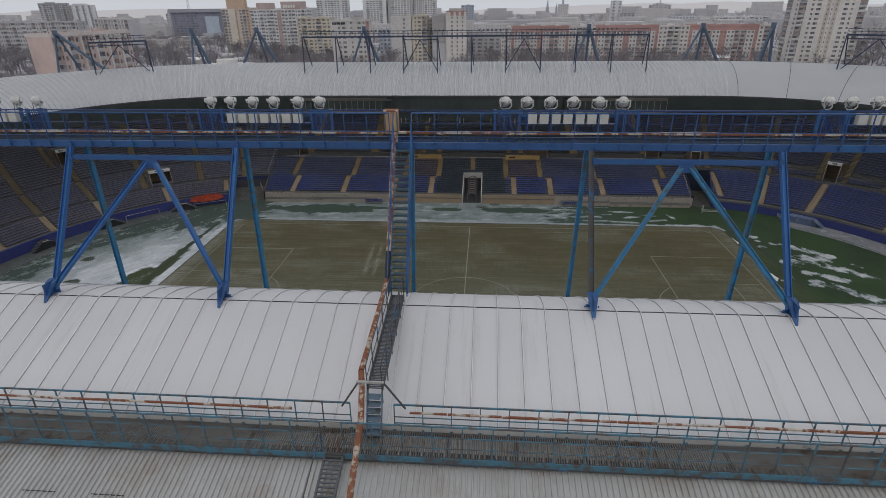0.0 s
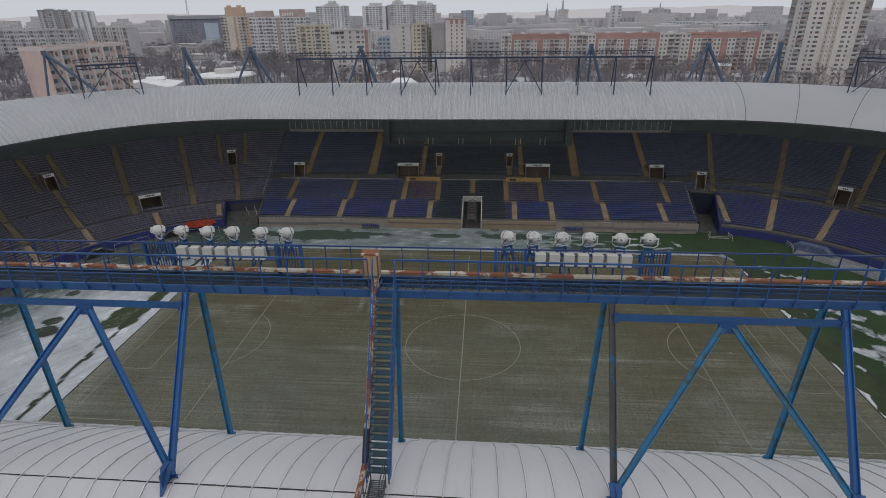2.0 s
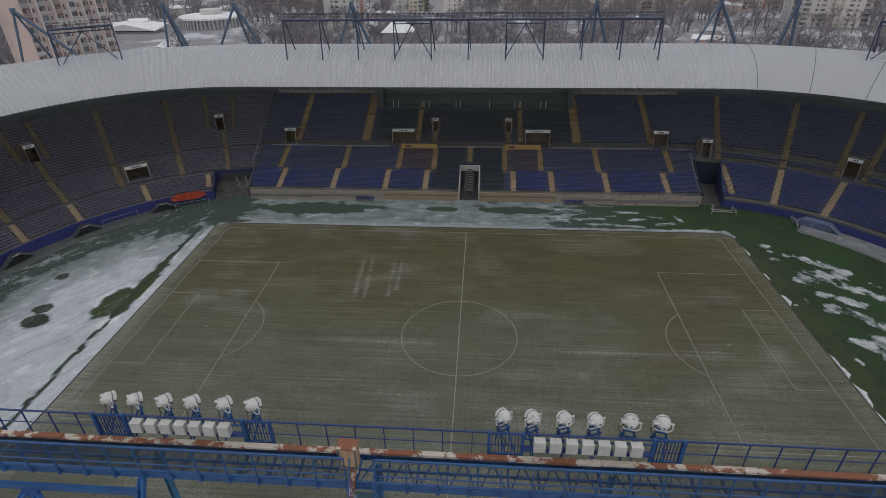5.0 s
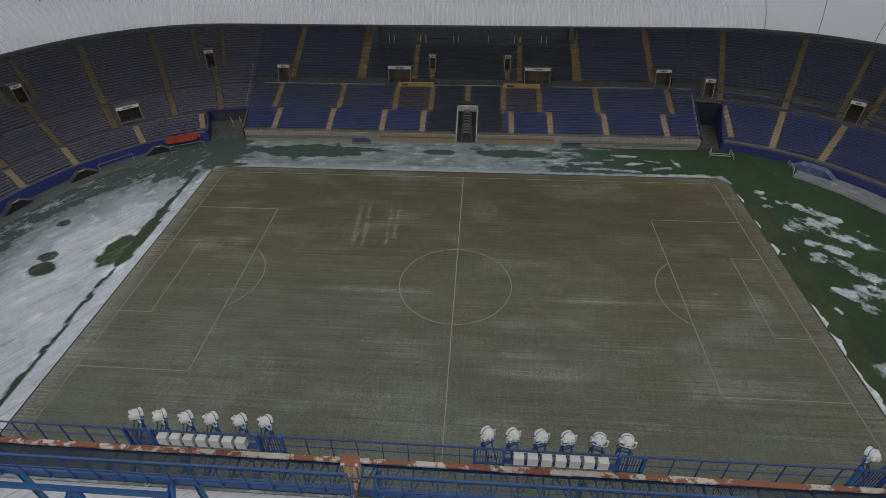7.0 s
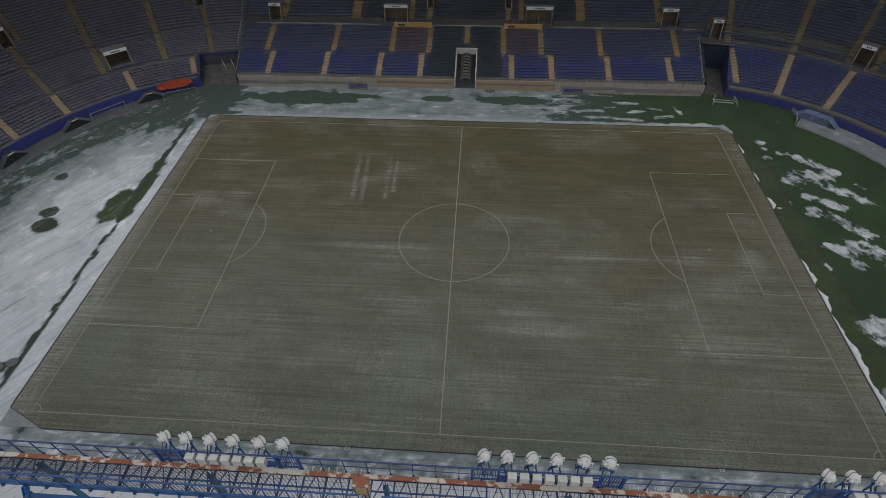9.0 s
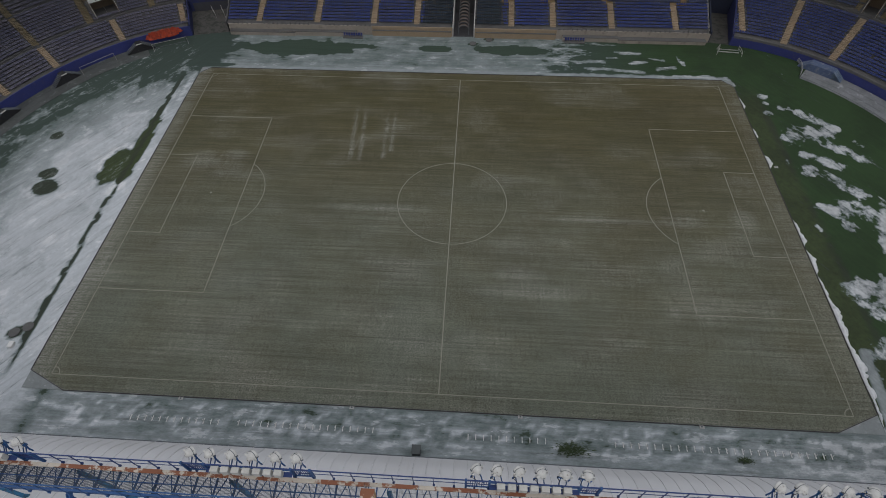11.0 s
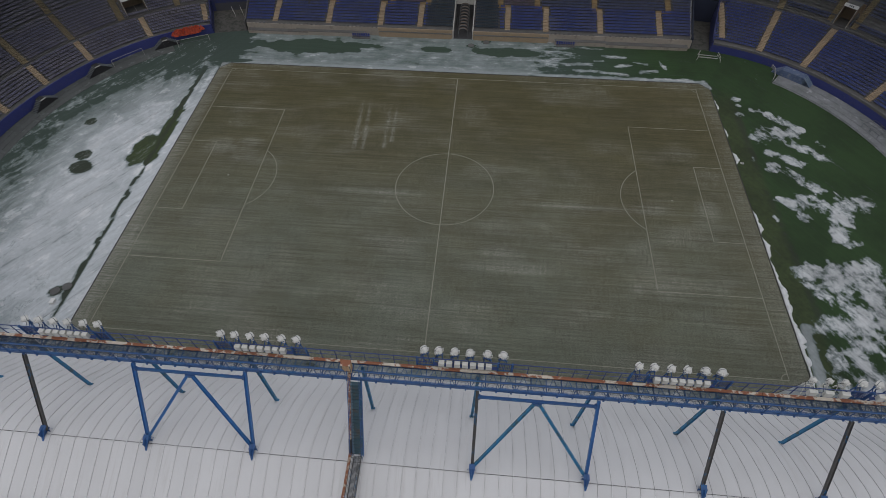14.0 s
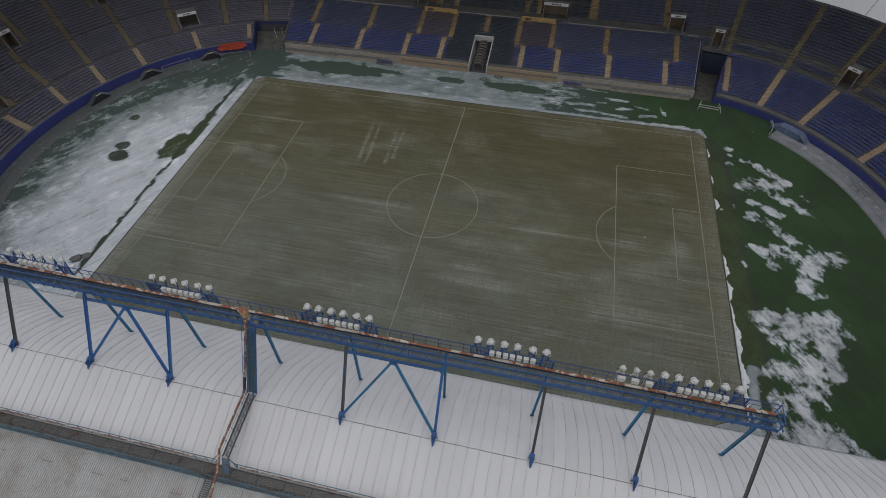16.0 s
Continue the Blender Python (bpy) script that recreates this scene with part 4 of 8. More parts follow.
# ---- seats, row on row ----
def seat_rows(name, s_from, s_to, d_from, d_to, material, label, skip=()):
    unit = np.array([(x, y, z) for z in (0.36, 0.43) for y in (-0.38, 0.0) for x in (-0.205, 0.205)]
                    + [(x, y, z) for z, dy in ((0.41, 0.0), (0.62, 0.06)) for y in (-0.02 + dy, 0.04 + dy) for x in (-0.205, 0.205)])
    faces = np.array([(4, 5, 7, 6), (0, 1, 5, 4), (0, 4, 6, 2), (1, 3, 7, 5), (12, 13, 15, 14), (8, 9, 13, 12), (8, 12, 14, 10), (9, 11, 15, 13)])
    V, F, count = [], [], 0
    rng = random.Random(hash(s_from * 7 + d_from) % 9999)
    for d, row, z, rise in rows_of(s_from):
        if not d_from <= d < d_to:
            continue
        s = s_from + 0.1
        while s < s_to:
            stretch = (spot(s + 0.3, d) - spot(s, d)).length / 0.3
            sm, dm = s % ROUND, d + 0.45
            s += 0.5 / stretch
            if in_hole(sm, dm) or in_aisle(sm, dm) or in_walkway(sm, dm) or any(a < sm < b and c <= d < e for a, b, c, e in skip):
                continue
            if rng.random() < 0.003:
                continue
            p, h = spot(sm, d + 0.66), radians(heading(sm))
            c, n = math.cos(h), math.sin(h)
            u = unit.copy()
            u[:, 0], u[:, 1] = unit[:, 0] * c - unit[:, 1] * n + p.x, unit[:, 0] * n + unit[:, 1] * c + p.y
            u[:, 2] += z
            V.append(u)
            F.append(faces + 16 * count)
            count += 1
    me = bpy.data.meshes.new(name)
    me.from_pydata(np.concatenate(V).tolist(), [], np.concatenate(F).tolist())
    me.materials.append(material)
    return tagged(new(name, me), label, "seats", kind="stuff")


CENTRE = [(41.0, 58.6, 0, 17), (32.6, 41.0, 8.3, 17), (58.6, 67.0, 8.3, 17), (25.0, 76.0, 19, 38)]
seat_rows("seats_main_stand_front", -3.4, 103.4, 0, 8.3, SEATFRONT, "front rows of bright blue plastic seats on the main stand", CENTRE)
seat_rows("seats_main_stand", -3.4, 103.4, 8.3, 40, SEATBLUE, "rows of blue plastic seats on the main stand", CENTRE)
seat_rows("seats_guest_block", 41.0, 58.6, 0, 17, SEATDARK, "rows of dark padded seats in the middle block")
for s0 in (32.6, 58.8):
    seat_rows("seats_framed_block", s0, s0 + 8.2, 8.3, 17, SEATBROWN, "rows of brown and blue seats below a gold barrier")
seat_rows("seats_guest_block_upper", 25.0, 76.0, 19, 30.2, SEATDARK, "rows of dark padded seats below the lounges")
seat_rows("seats_right_end_front", 108.6, 186.0, 0, 13.3, SEATFRONT, "rows of bright blue plastic seats on the curved end stand")
seat_rows("seats_right_end", 103.7, 186.0, 13.3, 40, SEATBLUE, "rows of blue plastic seats on the curved end stand")
seat_rows("seats_left_end", 386.0, 488.2, 0, 40, SEATDULL, "rows of faded violet-blue seats on the curved end stand")


# ---- openings in the stands ----
def sign_board(parent, w, z, y, label):
    board = part("sign_board", Shape().box(-w / 2, w / 2, y - 0.06, y, z, z + 0.75), WHITE, parent, label)
    bars = Shape()
    n = max(3, int(w * 1.2))
    for i in range(n):
        x = (i - (n - 1) / 2) * 0.36
        bars.box(x - 0.12, x + 0.12, y - 0.075, y - 0.062, z + 0.2, z + 0.55)
    part("lettering", bars, SIGNINK, board)


for a, b, c, e in PORTALS:
    zf = tier(c - 0.4) if c > 2 else 0
    w, depth = (b - a), e - c
    ob = thing("vomitory", spot((a + b) / 2, c, zf), "concrete stand entrance with white surround and sign", "entrance", "stand entrances", heading((a + b) / 2))
    big = w > 2.4
    h = 3.4 if c > 15.9 and a < 104 else (3.3 if w > 4 else 4.0)
    part("floor_slab", Shape().box(-w / 2 - 0.6, w / 2 + 0.6, 0.0, depth + 0.2, -0.25, 0.02), CONCRETE, ob)
    for sx in (-1, 1):
        wall = Shape()
        x0, x1 = sx * (w / 2 + 0.02), sx * (w / 2 - 0.16)
        x0, x1 = min(x0, x1), max(x0, x1)
        wall.add([(x, y, z) for x in (x0, x1) for y, z in ((-0.1, -0.2), (depth, -0.2), (depth, h), (0.9, h), (-0.1, 1.1))],
                 [(0, 1, 2, 3, 4), (9, 8, 7, 6, 5), (0, 4, 9, 5), (4, 3, 8, 9), (3, 2, 7, 8), (1, 6, 7, 2)])
        side = part("side_wall", wall, PASSAGE, ob, "brown side wall with a white edge")
        xm = (x0 + x1) / 2
        edge = Shape().beam((xm, -0.12, -0.15), (xm, -0.12, 1.12), 0.12, 0.08, (1, 0, 0)).beam((xm, -0.14, 1.1), (xm, 0.88, h + 0.02), 0.12, 0.08, (1, 0, 0))
        part("edge_strip", edge, SURROUND, side, "white edge strip")
        x0, x1 = sorted((sx * (w / 2 + 0.02), sx * (w / 2 + 0.5)))
        cheek = Shape().add([(x, y, z) for x in (x0, x1) for y, z in ((0.05, -0.2), (depth, -0.2), (depth, 0.43 * depth + 0.3), (0.05, 0.3))],
                            [(0, 1, 2, 3), (7, 6, 5, 4), (0, 3, 7, 4), (3, 2, 6, 7)])
        part("cheek", cheek, CONCRETE, ob)
    part("roof_slab", Shape().box(-w / 2, w / 2, 0.9, depth + 0.1, h - 0.02, h + 0.16), CONCRETE, ob)
    part("back_wall", Shape().box(-w / 2 - 0.7, w / 2 + 0.7, depth - 0.15, depth + 0.2, -0.2, h), PASSAGE, ob, "unlit passage wall")
    if big and w > 4:
        part("middle_post", Shape().box(-0.03, 0.03, 0.2, 0.26, 0.0, 1.1).box(-0.03, 0.03, 0.2, 2.2, 1.04, 1.1), SURROUND, ob, "short white handrail")
    sign_board(ob, w, h - 0.1 if big else h - 0.4, 0.88, "white sign board with dark lettering")

# players' tunnel
CANVAS = surface("brown_canvas", (0.12, 0.095, 0.08), rough=0.8)
tun = thing("players_tunnel", spot(50, 0, 0), "players' tunnel with white surround and ribbed telescopic canopy", "tunnel", turn=0)
part("floor_slab", Shape().box(-2.4, 2.4, 0, 10, -0.2, 0.02), DARKWALL, tun)
for sx in (-1, 1):
    cheek = Shape().add([(x, y, z) for x in (sx * 2.5, sx * 2.25) for y, z in ((-0.1, -0.1), (10, -0.1), (10, 4.9), (8.9, 4.9), (-0.1, 2.0))],
                        [(0, 1, 2, 3, 4), (9, 8, 7, 6, 5), (0, 4, 9, 5), (4, 3, 8, 9), (3, 2, 7, 8), (1, 6, 7, 2)])
    part("cheek_wall", cheek, SURROUND, tun, "white parapet wall")
part("head_wall", Shape().box(-2.5, 2.5, 9.4, 10.1, 3.7, 4.95), SURROUND, tun, "white lintel wall")
part("inner_wall", Shape().box(-2.2, 2.2, 9.9, 10.2, 0, 3.3), DARKWALL, tun)
for k in range(9):
    arch, y = Shape(), 0.6 + k * 0.95
    z = 0.1 + k * 0.26
    pts = [Vector((1.15 * math.cos(radians(t)), y, z + 1.3 + 0.95 * math.sin(radians(t)))) for t in range(0, 181, 20)]
    arch.pipe([Vector((1.15, y, z))] + pts + [Vector((-1.15, y, z))], 0.05, 5)
    part("canopy_rib", arch, STEEL, tun)
for k in range(9):
    skin = Shape()
    for t in range(0, 180, 20):
        y0, z0 = 0.6 + k * 0.95, 0.1 + k * 0.26
        y1, z1 = y0 + 0.5, z0 + 0.13
        skin.add([(1.1 * math.cos(radians(a)), yy, zz + 1.3 + 0.9 * math.sin(radians(a))) for yy, zz in ((y0, z0), (y1, z1)) for a in (t, t + 20)], [(0, 1, 3, 2)])
    part("canopy_cover", skin, CANVAS, tun)

# gold-painted frames round two blocks of the main stand
for x in (-13.5, 13.3):
    ob = thing("block_frame", (x, 50.3 + 16.75, 6.75), "gold-painted barrier wall above a seating block", "barrier", "block frames")
    panel = Shape()
    panel.box(-4.6, 4.6, 0, 0.2, 0, 1.1)
    panel.box(-4.6, 4.6, -0.15, 0.3, 1.1, 1.2)
    part("panel", panel, BRIGHTGOLD, ob)
    part("plate", Shape().box(-3.6, -2.0, -0.03, 0, 0.4, 0.85), SIGNINK, ob)
for s0, s1, z in ((-3.0, 28.5, 6.9), (36, 64, 6.9), (71, 96, 6.9), (100.5, 103.4, 6.9)):
    ob = thing("tier_rail", spot((s0 + s1) / 2, 17.3, 6.9), "low pale kerb rail along the stand walkway", "railing", "tier rails")
    h = (s1 - s0) / 2
    part("kerb", Shape().box(-h, h, -0.08, 0.08, 0, 0.35), PALE, ob)

# concrete plinth, low wall and railing pegs before the main stand
for s0, s1, d0, z1 in ((-3, 12, -1.2, 0.75), (9, 26, -1.0, 0.95), (29.6, 47.3, -0.4, 1.2), (52.7, 70.4, -0.4, 1.2), (72, 84, -1.0, 0.95), (84, 103, -1.3, 0.75)):
    ob = thing("front_plinth", spot((s0 + s1) / 2, 0, 0), "pale stained concrete plinth in front of the stand", "plinth", "stand plinths")
    h = (s1 - s0) / 2
    part("plinth", Shape().box(-h, h, d0, -0.02, -0.1, z1), TAN if d0 > -0.5 else PALE, ob)
    part("ledge", Shape().box(-h, h, d0 - 0.06, -0.02, z1, z1 + 0.08), CONCRETE, ob)
for x in (-24.8, 24.6):
    ob = thing("bench_row", (x, 49.2, 0), "low row of blue bench seats before the stand", "bench", "touchline benches")
    part("platform", Shape().box(-2.2, 2.2, -0.7, 0.3, 0, 0.25), CONCRETE, ob)
    seat_me = Shape().box(-0.2, 0.2, -0.35, 0.05, 0.6, 0.66).box(-0.2, 0.2, 0.0, 0.06, 0.66, 1.05).box(-0.04, 0.04, -0.15, -0.05, 0.25, 0.6).mesh("bench_seat", SEATFRONT)
    for k in range(8):
        part("bench_seat", seat_me, SEATFRONT, ob, at=(-1.93 + 0.55 * k, 0, 0))
peg = Shape().box(-0.09, 0.09, -0.12, 0.1, 0, 0.35).box(-0.05, 0.05, -0.18, 0.0, 0.2, 0.5)
peg_mesh = peg.mesh("rail_peg", CONCRETE)
rail_row = thing("front_rail", spot(50, 0.1, 2.0), "low concrete parapet with bracket pegs before the first row", "railing")
for s in [k * 1.0 for k in range(-2, 103)]:
    if 29 < s < 71 or abs(s - 16.8) < 1.4 or abs(s - 3.4) < 1.4 or abs(s - 82.7) < 1.4 or abs(s - 96.6) < 1.4:
        continue
    p = spot(s, 0.1) - spot(50, 0.1)
    part("rail_peg", peg_mesh, CONCRETE, rail_row, at=(p.x, p.y, 0))


# corner gate and ramp: floors and side walls cut into the stand
def cutting(name, hole, label, z_back, paints, cover=None, end_paint=None, climb=0.0):
    a, b, c, e = hole
    ob = thing(name, (0, 0, 0), label, "passage")
    n = 6
    for s, paint in zip((a, b), paints):
        sh = Shape()
        for k in range(n):
            d0, d1 = c + (e - c) * k / n, c + (e - c) * (k + 1) / n
            p, q = spot(s, d0), spot(s, d1)
            z0, z1 = tier(d0 + 0.2) + 0.55, tier(d1) + 0.55
            o = (spot(s + 0.2, d0) - spot(s, d0)).normalized() * 0.14
            sh.add([p - o + Vector((0, 0, -0.2)), q - o + Vector((0, 0, -0.2)), q - o + Vector((0, 0, z1)), p - o + Vector((0, 0, z0)),
                    p + o + Vector((0, 0, -0.2)), q + o + Vector((0, 0, -0.2)), q + o + Vector((0, 0, z1)), p + o + Vector((0, 0, z0))],
                   [(0, 1, 2, 3), (7, 6, 5, 4), (3, 2, 6, 7), (0, 3, 7, 4), (1, 5, 6, 2)])
        part("side_wall", sh, paint, ob, kind="stuff")
    if cover:
        p, q, r, t = spot(a, cover, 3.3), spot(b, cover, 3.3), spot(b, e + 0.3, 3.3), spot(a, e + 0.3, 3.3)
        up = Vector((0, 0, 0.5))
        part("cover_slab", Shape().add([p, q, r, t, p + up, q + up, r + up, t + up], [(3, 2, 1, 0), (4, 5, 6, 7), (0, 1, 5, 4), (1, 2, 6, 5), (3, 0, 4, 7)]), STEPS, ob)
    p, q, r, t = spot(a, c), spot(b, c), spot(b, e), spot(a, e)
    up = Vector((0, 0, 0.02))
    back = Vector((0, 0, 0.02 + climb))
    part("floor", Shape().add([p + up, q + up, r + back, t + back], [(0, 1, 2, 3)]), MUDDY, ob)
    z = Vector((0, 0, z_back))
    part("end_wall", Shape().add([t, r, r + z, t + z], [(0, 1, 2, 3)]), end_paint or DARKWALL, ob)


cutting("corner_gate", GATE, "open corner gate with a rising floor and blue end wall", tier(8.2) + 0.3, (SHADEBLUE, STEPS), None, SHADEBLUE, 1.3)
cutting("vehicle_ramp", RAMP, "sunken vehicle ramp between two stands", tier(13.0), (NIGHT, SHADEBLUE), None, NIGHT)
gate_ob = bpy.data.objects["corner_gate"]
p, q = spot(481.0, 8.05), spot(488.0, 8.05)
head = tier(8.2) - 0.55
# flat dark panel over the end wall paints the shade at the gate's back
part("doorway", Shape().add([p + Vector((0, 0, 1.3)), q + Vector((0, 0, 1.3)), q + Vector((0, 0, head)), p + Vector((0, 0, head))], [(0, 1, 2, 3)]), SIGNINK, gate_ob, "flat dark panel for the shade at the gate's back")
for s0 in (484.2, 486.0):
    p, q = spot(s0, 7.6, 1.3), spot(s0 + 0.9, 5.0, 0.8)
    up = Vector((0, 0, 1.2))
    part("handrail", Shape().pipe([p, p + up, q + up, q], 0.04, 6).pipe([p + up * 0.5, q + up * 0.5], 0.03, 6), SURROUND, gate_ob)
ramp_gate = thing("ramp_gate", spot(108.0, -3.0, 0), "open pale steel barrier across the ramp mouth", "gate", turn=-6)
part("ground_bar", Shape().box(-2.2, 2.2, -0.08, 0.08, 0.0, 0.14).box(-2.0, 2.1, 0.9, 1.02, 0.0, 0.12), SURROUND, ramp_gate)
for sx in (-1, 1):
    leaf = Shape().pipe([Vector((sx * 2.2, 0.9, 0)), Vector((sx * 2.0, 0.7, 1.3)), Vector((sx * 2.4, -1.2, 1.1)), Vector((sx * 2.6, -1.3, 0.0))], 0.06, 6)
    leaf.pipe([Vector((sx * 2.1, 0.8, 0.65)), Vector((sx * 2.5, -1.25, 0.55))], 0.05, 6)
    part("leaf", leaf, SURROUND, ramp_gate)

for s, d0, d1 in ((487.6, 10.0, 23.0), (103.3, 0.4, 15.4)):
    ob = thing("stand_end_rail", spot(s, d0, tier(d0)), "thin white railing up the edge of a stand", "railing", "stand end rails")
    o = spot(s, d0, tier(d0))
    n = int((d1 - d0) / 2)
    pts = [spot(s, d0 + (d1 - d0) * k / n, tier(d0 + (d1 - d0) * k / n)) - o for k in range(n + 1)]
    up = Vector((0, 0, 0.95))
    part("top_rail", Shape().pipe([p + up for p in pts], 0.04, 6), SURROUND, ob)
    part("mid_rail", Shape().pipe([p + up * 0.5 for p in pts], 0.03, 6), SURROUND, ob)
    for p in pts:
        part("post", Shape().tube(p + Vector((0, 0, -0.1)), p + up, 0.035, 6), SURROUND, ob)

# glazed lounges and upper wall at the back of the main stand
lounge_glass = GLASS
GREENGREY = surface("green_grey_panel", (0.085, 0.10, 0.095), rough=0.7, big=0.3, fine=2)
for x0, x1 in ((-56, -27), (27, 56)):
    ob = thing("glazed_lounge", ((x0 + x1) / 2, 50.3 + 36.9, 15.9), "row of dark glazed lounge boxes under the roof", "lounge", "stand lounges")
    h = (x1 - x0) / 2
    part("sill_wall", Shape().box(-h, h, -0.2, 0.4, 0, 0.7), PALE, ob)
    part("glazing", Shape().box(-h, h, 0.1, 0.16, 0.7, 3.4), lounge_glass, ob, "dark window glass")
    part("head_beam", Shape().box(-h, h, -0.2, 0.4, 3.4, 4.2), PALE, ob)
    mul = Shape().box(-0.05, 0.05, -0.02, 0.12, 0.7, 3.4).mesh("mullion", CREAM)
    n = int(2 * h / 1.8)
    for k in range(n + 1):
        part("mullion", mul, CREAM, ob, at=(-h + 2 * h * k / n, 0, 0))
ob = thing("guest_lounge", (0, 50.3 + 30.6, 12.6), "dark recessed guest lounge with posts and glass front", "lounge")
part("front_parapet", Shape().box(-24.5, 25.5, 0, 0.3, -0.4, 1.0), GREENGREY, ob)
part("deck", Shape().box(-24.5, 25.5, 0.3, 7.0, -0.3, 0.0), CONCRETE, ob)
part("glazing", Shape().box(-24.5, 25.5, 3.0, 3.08, 0.0, 3.4), lounge_glass, ob, "dark window glass")
part("head_beam", Shape().box(-25.5, 26.5, 2.2, 3.6, 3.4, 4.3), GREENGREY, ob, "green-grey beam")
part("upper_glazing", Shape().box(-25.5, 26.5, 3.2, 3.28, 4.3, 7.6), lounge_glass, ob, "dark window glass")
for sx in (-25.5, 26.5):
    part("end_pier", Shape().box(sx - 0.8, sx + 0.8, 0.4, 4.0, -0.4, 7.6), GREENGREY, ob, "green-grey pier")
post = Shape().box(-0.1, 0.1, 0.9, 1.1, 0.0, 2.6).mesh("post", CREAM)
for x in (-22, -20.6, -13.5, -12.1, -4.6, -3.4, 4.6, 11.6, 13.0, 18.6, 20.0):
    part("post", post, CREAM, ob, at=(x, 0, 0))
bigmul = Shape().box(-0.08, 0.08, 2.85, 3.02, 0.0, 7.4).mesh("mullion", STEEL)
for k in range(14):
    part("mullion", bigmul, STEEL, ob, at=(-24 + 3.8 * k, 0, 0))

# ---- roofs ----
EDGE, EOUT, EALONG, EROUND = oval(50.0, 45.0, 52.6, 49.8, 2.2, 480)
FAR_ROOF = [(0, 26.0), (0.8, 26.9), (2.2, 28.1), (4.5, 29.4), (7, 30.4), (11, 31.45), (15, 32.0), (19, 31.9), (24, 30.8), (31, 28.6), (38, 26.0)]
NEAR_ROOF = [(0, 26.4), (0.5, 27.3), (1.2, 28.4), (3, 30.0), (5.4, 32.2), (7.6, 33.55), (9.0, 34.15), (10.15, 34.34), (14.9, 32.53), (22, 30.6), (38, 26.0)]


def smooth_profile(prof, n):
    """Points of a rounded curve through the given (offset, height) places."""
    xs = [p[0] for p in prof]
    out = []
    for i in range(n + 1):
        x = xs[0] + (xs[-1] - xs[0]) * (i / n) ** 1.5
        k = max(j for j in range(len(xs)) if xs[j] <= x + 1e-9)
        k = min(k, len(xs) - 2)
        p0, p1, p2, p3 = prof[max(0, k - 1)], prof[k], prof[k + 1], prof[min(len(prof) - 1, k + 2)]
        t = (x - p1[0]) / (p2[0] - p1[0])
        m1 = (p2[1] - p0[1]) / (p2[0] - p0[0]) * (p2[0] - p1[0])
        m2 = (p3[1] - p1[1]) / (p3[0] - p1[0]) * (p2[0] - p1[0])
        out.append((x, (2 * t ** 3 - 3 * t * t + 1) * p1[1] + (t ** 3 - 2 * t * t + t) * m1 + (3 * t * t - 2 * t ** 3) * p2[1] + (t ** 3 - t * t) * m2))
    return out


SEAM = surface("pale_seam", (0.50, 0.50, 0.51), rough=0.5, big=0.3, fine=3, bump=0)
roof, ribs, joints, under, fascia = Shape(), Shape(), Shape(), Shape(), Shape()
FARP, NEARP = smooth_profile(FAR_ROOF, 22), smooth_profile(NEAR_ROOF, 22)
cols = []
for i in range(480):
    w = ease(0, -46, EDGE[i][1])
    col = [(EDGE[i][0] + EOUT[i][0] * fd, EDGE[i][1] + EOUT[i][1] * fd, fz * (1 - w) + nz * w) for (fd, fz), (nd, nz) in zip(FARP, NEARP)]
    cols.append([Vector(c) for c in col])
np_ = len(FARP)
roof.v = [tuple(p) for col in cols for p in col]
under.v = [(x, y, z - 0.28) for x, y, z in roof.v]
open_side = [EDGE[i][1] < -49.7 and abs(EDGE[i][0]) < 60 for i in range(480)]
for i in range(480):
    j = (i + 1) % 480
    if open_side[i] or open_side[j]:
        continue
    a, b = cols[i], cols[j]
    dn = Vector((0, 0, -0.28))
    roof.f += [(i * np_ + k, j * np_ + k, j * np_ + k + 1, i * np_ + k + 1) for k in range(np_ - 1)]
    under.f += [(i * np_ + k, i * np_ + k + 1, j * np_ + k + 1, j * np_ + k) for k in range(np_ - 1)]
    smooth_end = EDGE[i][0] > 58 and EDGE[i][1] > -20
    if smooth_end and i % 9 == 5:
        for k in range(0, np_ - 5):
            joints.beam(a[k] + Vector((0, 0, 0.02)), a[k + 1] + Vector((0, 0, 0.02)), 0.1, 0.05)
    for k in range(0 if not smooth_end else np_, np_ - 5):
        ribs.beam(a[k] + Vector((0, 0, 0.01)), a[k + 1] + Vector((0, 0, 0.01)), 0.16, 0.04)
    fascia.add([a[0], b[0], b[0] + dn, a[0] + dn], [(0, 1, 2, 3)])
    fascia.beam(a[0] + Vector((0, 0, -0.3)), b[0] + Vector((0, 0, -0.3)), 0.2, 0.12)
    if i % 2:
        fascia.beam(a[0] + Vector((0, 0, -0.5)), a[0] + Vector((0, 0, -0.05)), 0.12, 0.12, (0, 1, 0))
far_roof = single("roof_bowl", roof, ROOFFAR, "grey-white curved ribbed metal roof over the stands", "roof", "structure", smooth=True)
part("standing_seams", ribs, SEAM, far_roof, kind="stuff")
part("sheet_joints", joints, STEEL, far_roof, "dark joints between wide sheets", kind="stuff")
part("soffit", under, SOFFIT, far_roof, "underside sheet made translucent to brighten the stands")
part("edge_gutter", fascia, DARKWALL, far_roof, "dark steel gutter at the roof's inner edge")
backwall = Shape()
for i in range(480):
    j = (i + 1) % 480
    p, q = [Vector((FRONT[m][0] + OUT[m][0] * 38.4, FRONT[m][1] + OUT[m][1] * 38.4, 0)) for m in (i, j)]
    backwall.add([p + Vector((0, 0, -4)), q + Vector((0, 0, -4)), q + Vector((0, 0, 23.8)), p + Vector((0, 0, 23.8))], [(0, 1, 2, 3)])
